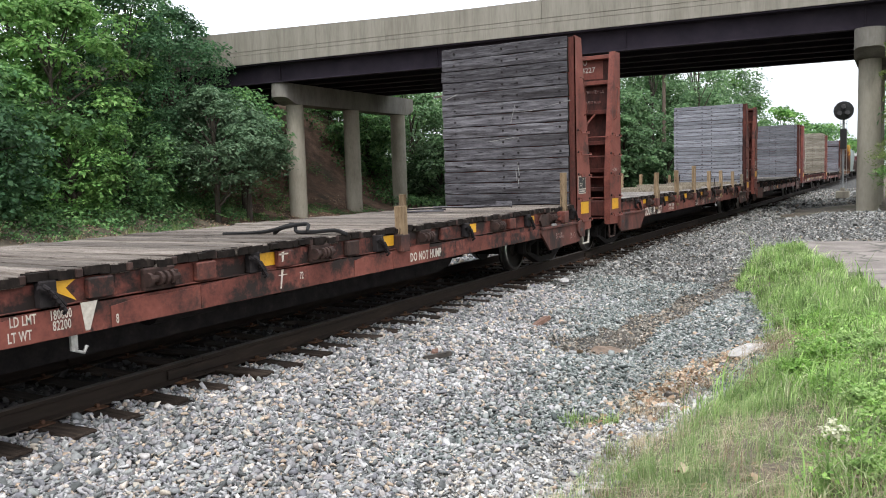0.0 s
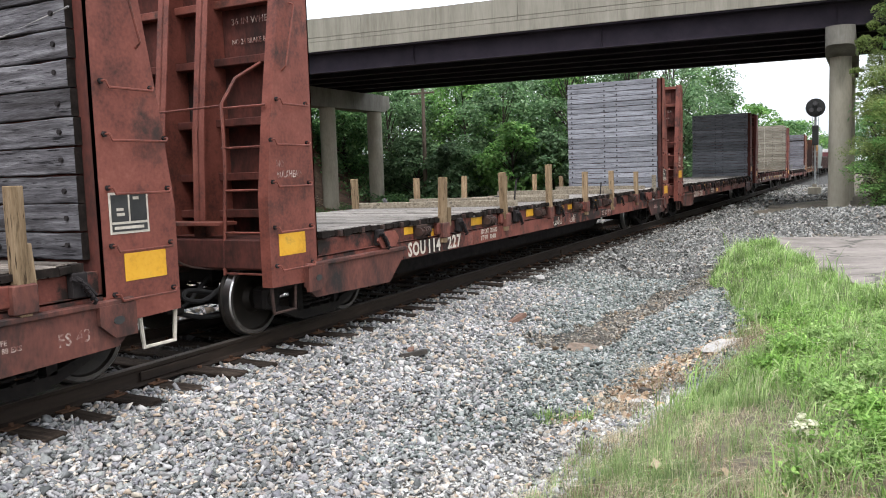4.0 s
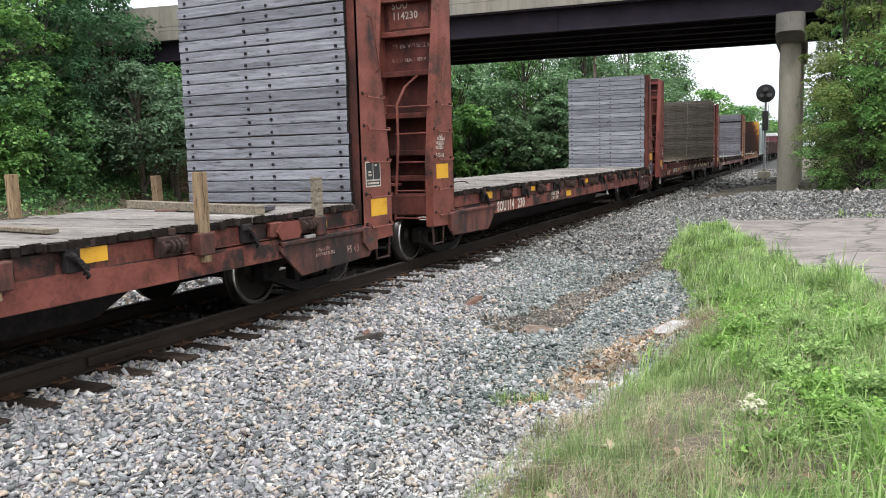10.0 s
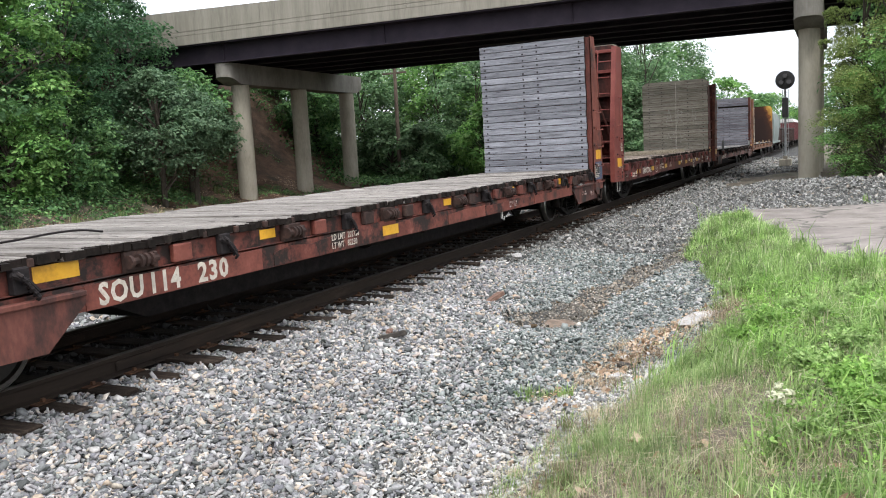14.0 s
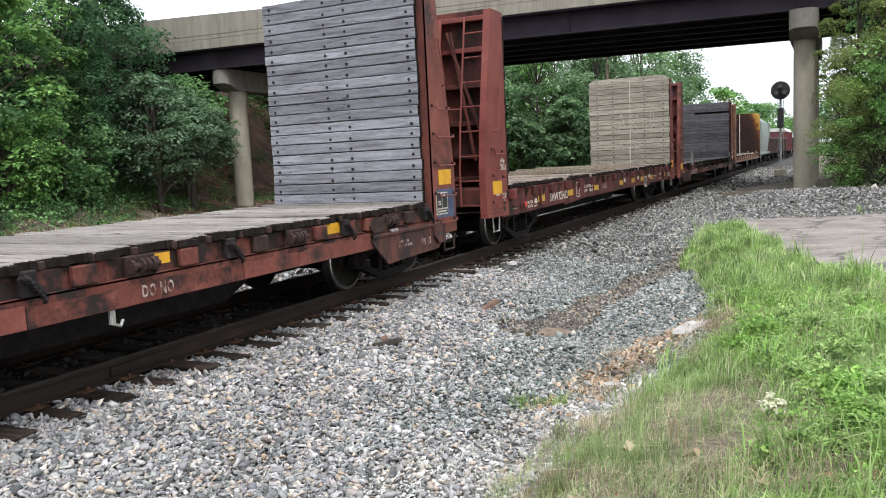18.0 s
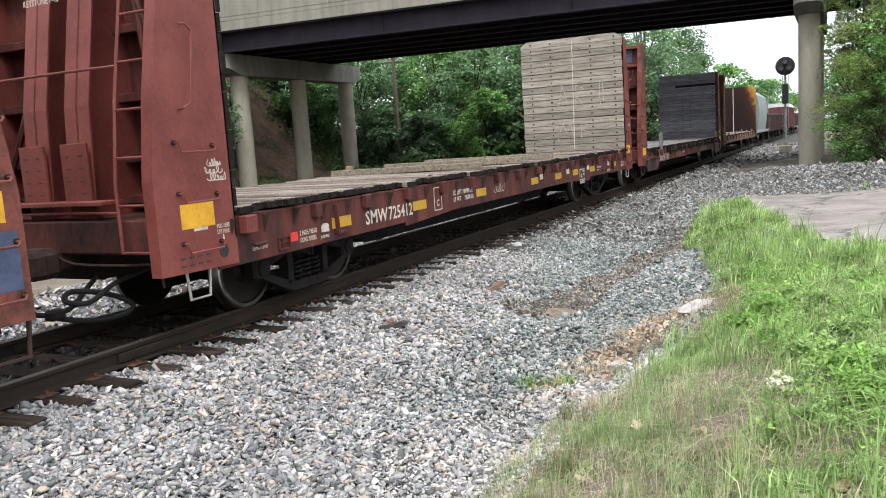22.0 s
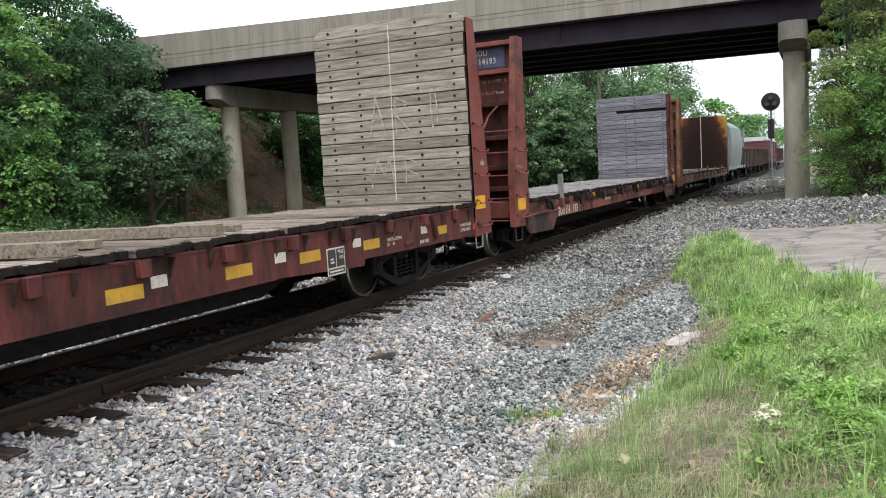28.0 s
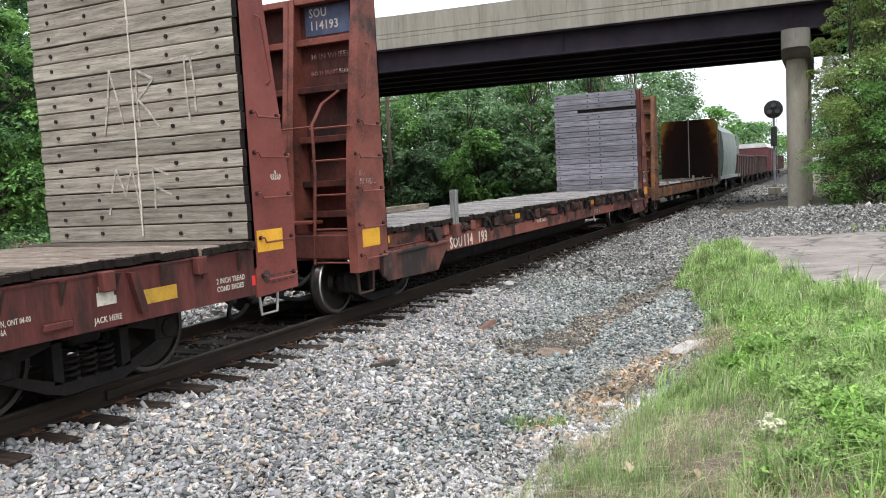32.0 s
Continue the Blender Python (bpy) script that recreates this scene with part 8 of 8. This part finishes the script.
def covered_hopper(y0):
    car = thing("covered_hopper", "pale grey-green covered hopper car with rounded sides", "railway car", "freight train", at=pose(TRACK_X, y0, 0))
    MOVERS.append((car, y0, TRACK_X, 0.0, (0, 0, 0)))
    sec = [(-1.35, 1.1)] + [(-1.35 - 0.12 * math.sin(math.pi * k / 8), 1.1 + 2.6 * k / 8) for k in range(1, 8)] + [(-1.35, 3.7), (-0.8, 4.15), (0.8, 4.15), (1.35, 3.7)] + \
          [(1.35 + 0.12 * math.sin(math.pi * k / 8), 1.1 + 2.6 * k / 8) for k in range(7, 0, -1)] + [(1.35, 1.1)]
    part("body", Build().prism(sec, 1, -3.8, 3.8), M_hopper, car, "rounded pale hopper body")
    part("slope_sheet", Build().prism([(-3.8, 2.4), (-5.6, 1.15), (5.6, 1.15), (3.8, 2.4)], 0, -1.2, 1.2), M_hopper, car)
    for s in (-1, 1):
        part("sill", Build().box(min(s * 1.38, s * 1.5), max(s * 1.38, s * 1.5), -5.9, 5.9, 0.92, 1.12, 0.01), M_hopper, car)
        for q in (-1, 1):
            part("end_post", Build().box(min(s * 1.3, s * 1.45), max(s * 1.3, s * 1.45), q * 5.5 - 0.05, q * 5.5 + 0.05, 1.12, 3.7, 0.01), M_hopper, car)
    part("roof_walk", Build().box(-0.3, 0.3, -4.5, 4.5, 4.3, 4.34).box(-0.05, 0.05, -4.2, 4.2, 4.15, 4.3), M_roof, car)
    for k in (-2.4, 0, 2.4):
        part("hatch", Build().lathe([(4.15, 0.42), (4.27, 0.42), (4.3, 0.2)], 20, 0.0, k, axis=2), M_hopper, car)
        part("outlet", Build().prism([(-0.9, 1.1), (0.9, 1.1), (0.3, 0.45), (-0.3, 0.45)], 1, k - 0.6, k + 0.6), M_hopper, car)
    for s in (-1, 1):
        coupler(car, s, 6.0)
        truck(car, s * 4.6, TRUCK_36)
    return car


def gondola(y0, length, top, mat, label, roof=None):
    car = thing("gondola_car", label, "railway car", "freight train", at=pose(TRACK_X, y0, 0))
    MOVERS.append((car, y0, TRACK_X, 0.0, (0, 0, 0)))
    L = length / 2 - 0.5
    for s in (-1, 1):
        part("side_wall", Build().box(min(s * 1.42, s * 1.47), max(s * 1.42, s * 1.47), -L, L, 0.85, top, 0.005), mat, car)
        part("end_wall", Build().box(-1.42, 1.42, min(s * (L - 0.06), s * L), max(s * (L - 0.06), s * L), 0.85, top, 0.005), mat, car)
        part("top_chord", Build().box(min(s * 1.40, s * 1.53), max(s * 1.40, s * 1.53), -L, L, top - 0.02, top + 0.1, 0.01), mat, car)
        n = int(length / 1.3)
        for k in range(n):
            yy = -L + 0.4 + (2 * L - 0.8) * k / (n - 1)
            part("side_post", Build().box(min(s * 1.47, s * 1.54), max(s * 1.47, s * 1.54), yy - 0.06, yy + 0.06, 0.85, top - 0.02, 0.01), mat, car)
        for k in range(3):
            part("end_rib", Build().box(-1.4, 1.4, min(s * L, s * (L + 0.08)), max(s * L, s * (L + 0.08)), 1.2 + 0.5 * k, 1.3 + 0.5 * k, 0.01), mat, car)
        coupler(car, s, L + 0.05)
        truck(car, s * (L - 1.9), TRUCK_33, turning=False)
    part("floor", Build().box(-1.42, 1.42, -L, L, 0.85, 0.95), M_dark_steel, car)
    part("underframe", Build().box(-0.35, 0.35, -L - 0.3, L + 0.3, 0.5, 0.86, 0.02), M_dark_steel, car)
    if roof:
        part("cover", Build().prism([(-1.5, top + 0.1), (1.5, top + 0.1), (1.2, top + 0.55), (-1.2, top + 0.55)], 1, -L, L), roof, car, "pale rounded cover")
    return car


orange_flatcar(105.2, 106)
covered_hopper(120.9)
gondola(131.6, 15.2, 2.3, M_gon, "dark brown empty gondola car")
gondola(147.2, 15.2, 2.35, M_gon, "dark brown gondola car behind the first")
gondola(163.0, 15.5, 3.2, M_maroon, "maroon gondola car with a pale cover", roof=M_roof)
gondola(180.0, 17.5, 2.5, M_gon, "brown gondola car far down the line")


# ---- stakes and loose timber that ride on the cars ----
def loose(name, label, category, build, mat, car_y, x, y, z, turn=(0, 0, 0), group=""):
    """A loose thing at car coordinates x, y, z, carried by the car whose middle starts at car_y."""
    ob = thing(name, label, category, group, at=pose(TRACK_X + x, car_y + y, z, *turn), build=build, mats=mat)
    MOVERS.append((ob, car_y + y, TRACK_X + x, z, turn))
    return ob


M_wood_upright = old_wood("grey_upright_wood", (0.09, 0.09, 0.085), (0.2, 0.2, 0.19), (0.31, 0.31, 0.3), stretch=(9, 9, 0.7))


def stake(car_y, x, y, h, lean=(0, 0), low=0.75, w=0.105, mat=None):
    b = Build().box(-w / 2, w / 2, -w / 2, w / 2, 0, h + 1.13 - low, 0.006)
    loose("stake", "sawn wooden stake standing in a side pocket of the flatcar", "stake", b, mat or M_stake, car_y, x, y, low, (lean[0], lean[1], 0), "stakes on the flatcar")


def board(car_y, x, y, lx, ly, h, turn=0, z=1.14, mat=None, label="loose sawn board lying on the flatcar deck"):
    b = Build().box(-lx / 2, lx / 2, -ly / 2, ly / 2, 0, h, 0.005)
    loose("board", label, "board", b, mat or M_board, car_y, x, y, z, (0, 0, turn), "loose boards on the flatcar")


stake(25.99, 1.5, -5.5, 0.56, (-4, 0))
stake(25.99, 1.5, -3.24, 0.60, (5, 0))
stake(25.99, 1.5, -1.1, 0.72, (1, 0), low=0.9)
stake(25.99, 1.5, 1.12, 0.55, (1, 0))
stake(25.99, 1.5, 3.15, 0.55, (3, 0))
stake(25.99, 1.5, 5.4, 0.5, (0, 0))
stake(25.99, 1.5, 7.4, 0.38, (0, 0), low=0.96, mat=M_board)
stake(25.99, 1.5, -5.36, 0.12, (-2, 0), low=0.98)
for y, h in ((-5.6, 0.5), (-3.37, 0.56), (-1.09, 0.53), (1.12, 0.54), (3.5, 0.5), (5.6, 0.51), (7.82, 0.42)):
    stake(25.99, -1.42, y, h, (random.Random(y).uniform(-3, 3), 0), low=1.135)
for ya, yb, lx, h in ((-2.72, -3.29, 3.0, 0.105), (-0.96, -1.32, 3.0, 0.10), (3.04, 3.1, 2.95, 0.11), (6.34, 7.31, 3.0, 0.10)):
    # cross timbers, each a little askew
    board(25.99, 0.04, (ya + yb) / 2, lx, 0.13, h, math.degrees(math.atan2(ya - yb, 2.92)), label="grey squared timber lying across the flatcar deck")
board(25.99, 0.75, 0.12, 1.4, 0.12, 0.09, 5, label="short squared timber lying across the flatcar deck")
board(25.99, -0.35, -0.55, 1.9, 0.11, 0.05, -9)
board(25.99, 0.1, 0.75, 2.2, 0.13, 0.05, 4)
board(25.99, -0.3, 1.9, 1.6, 0.10, 0.04, 16)
board(25.99, -0.1, 4.4, 2.0, 0.12, 0.04, -11)
stake(25.99, -0.95, -3.0, 0.2, (0, -28), low=1.14, w=0.06, mat=M_wood_dark)
board(25.99, 1.0, 6.95, 0.28, 0.3, 0.05, 20, mat=M_wood_dark, label="short dark block of wood on the flatcar deck")
board(25.99, -0.2, 6.7, 0.3, 0.05, 0.03, 10, mat=M_tie_brown, label="brown splinter of wood on the flatcar deck")
stake(6.22, 1.5, 7.75, 0.62, (0, 0), low=0.8, w=0.1)
stake(6.22, 1.5, 2.14, 0.26, (0, 0), low=0.98, w=0.12)
stake(6.22, 1.5, 7.84, 0.2, (4, 0), low=0.98, w=0.06)
stake(6.22, -1.3, 6.6, 0.3, (0, 0), low=1.135)
board(6.22, 0.3, 7.7, 0.3, 0.12, 0.1, 30, mat=M_wood_dark, label="short dark block of wood on the flatcar deck")
stake(85.35, 1.5, -6.25, 0.45, (0, 0), low=0.9, mat=M_wood_upright)
stake(85.35, 1.5, 7.4, 0.3, (0, 0), low=0.9, mat=M_wood_upright)
stake(65.68, -1.3, -1.72, 0.27, (0, 0), low=1.24)
stake(65.68, 1.28, -3.45, 0.13, (6, 0), low=1.24, w=0.06, mat=M_wood_dark)
for ya, yb, xa, xb, h in ((-1.31, -2.24, 1.25, -1.35, 0.10), (0.24, -0.4, 1.45, -1.3, 0.12), (0.9, -0.13, 1.0, -1.35, 0.08), (2.0, 1.5, 1.45, -1.35, 0.12), (2.6, 1.75, 1.2, -1.3, 0.07)):
    board(65.68, (xa + xb) / 2, (ya + yb) / 2, math.hypot(xa - xb, ya - yb), 0.15, h, math.degrees(math.atan2(ya - yb, xa - xb)), 1.245, mat=M_board, label="weathered squared timber lying across the ragged deck")
board(85.35, -1.0, -4.0, 0.12, 3.5, 0.12, 0.5, 1.14)


def strap(car_y, pts, name="chain", label="dark tie-down chain lying slack on the flatcar deck", r=0.014, mat=None):
    x, y, z = pts[0]
    b = Build().tube(bend([(p[0] - x, p[1] - y, p[2] - z) for p in pts], 4), r, 6)
    loose(name, label, name, b, mat or M_dark_steel, car_y, x, y, z)


for y, lean, tall in ((-2.5, 0.09, 1.6), (2.67, 0.02, 1.42)):
    strap(25.99, [(1.36, y, 1.14), (1.37, y + lean * 0.3, 1.14 + 0.45 * (tall - 1.14)), (1.38, y + lean, tall)], "iron_bar", "dark bent iron bar standing at the deck's edge", 0.017)
for y in (-1.2, 0.3, 3.2):
    # slack chain heaped beside the timbers
    strap(25.99, [(-0.5, y + 0.2, 1.16), (-0.3, y + 0.28, 1.19), (-0.15, y + 0.18, 1.15), (0.05, y + 0.3, 1.18), (0.2, y + 0.2, 1.155), (0.4, y + 0.27, 1.15)], r=0.018)
strap(45.87, [(-0.3, -6.95, 1.155), (-0.04, -6.74, 1.155), (0.29, -6.44, 1.16), (0.5, -6.1, 1.2), (0.53, -5.8, 1.2), (0.48, -5.5, 1.155)], r=0.011)
strap(6.22, [(-0.6, 6.5, 1.155), (-0.45, 6.75, 1.17), (0.0, 6.9, 1.155), (0.35, 7.0, 1.165), (0.7, 7.1, 1.17), (0.78, 7.0, 1.155)], r=0.012)
strap(6.22, [(-1.0, 6.2, 1.155), (-0.6, 6.35, 1.165), (-0.2, 6.3, 1.155)], "strap", "dark webbing strap on the flatcar deck", 0.014, M_rubber)
for pts in ([(0.1, 0.5, 1.15), (0.5, 0.62, 1.16), (0.8, 0.6, 1.2), (0.95, 0.75, 1.25), (1.05, 0.68, 1.17), (1.2, 0.85, 1.16)], [(0.7, 0.7, 1.15), (0.9, 0.62, 1.22), (1.1, 0.8, 1.25), (1.2, 0.7, 1.17), (1.36, 0.95, 1.17), (1.49, 1.02, 1.12)]):
    strap(6.22, pts, "strap", "dark webbing strap crumpled on the flatcar deck", 0.022, M_rubber)
board(6.22, 0.0, 7.55, 0.9, 0.1, 0.035, 12, mat=M_wood_dark, label="dark broken board lying on the flatcar deck")
board(6.22, -0.5, 7.2, 1.1, 0.08, 0.03, -14, mat=M_wood_dark, label="dark broken board lying on the flatcar deck")
board(6.22, -0.3, 5.6, 0.8, 0.09, 0.03, 35, mat=M_wood_dark, label="dark broken board lying on the flatcar deck")


# ---- what moves ----
def motions():
    for ob, y0, x, z, turn in MOVERS:
        walk(ob, [(t, pose(x, y0 - rolled(t), z, *turn)) for t in TRAIN_T])
    for w, y, r, start in WHEELS:
        walk(w, [(t, pose(0, y, r, start + math.degrees(rolled(t) / r), 0, 0)) for t in WHEEL_T])


motions()
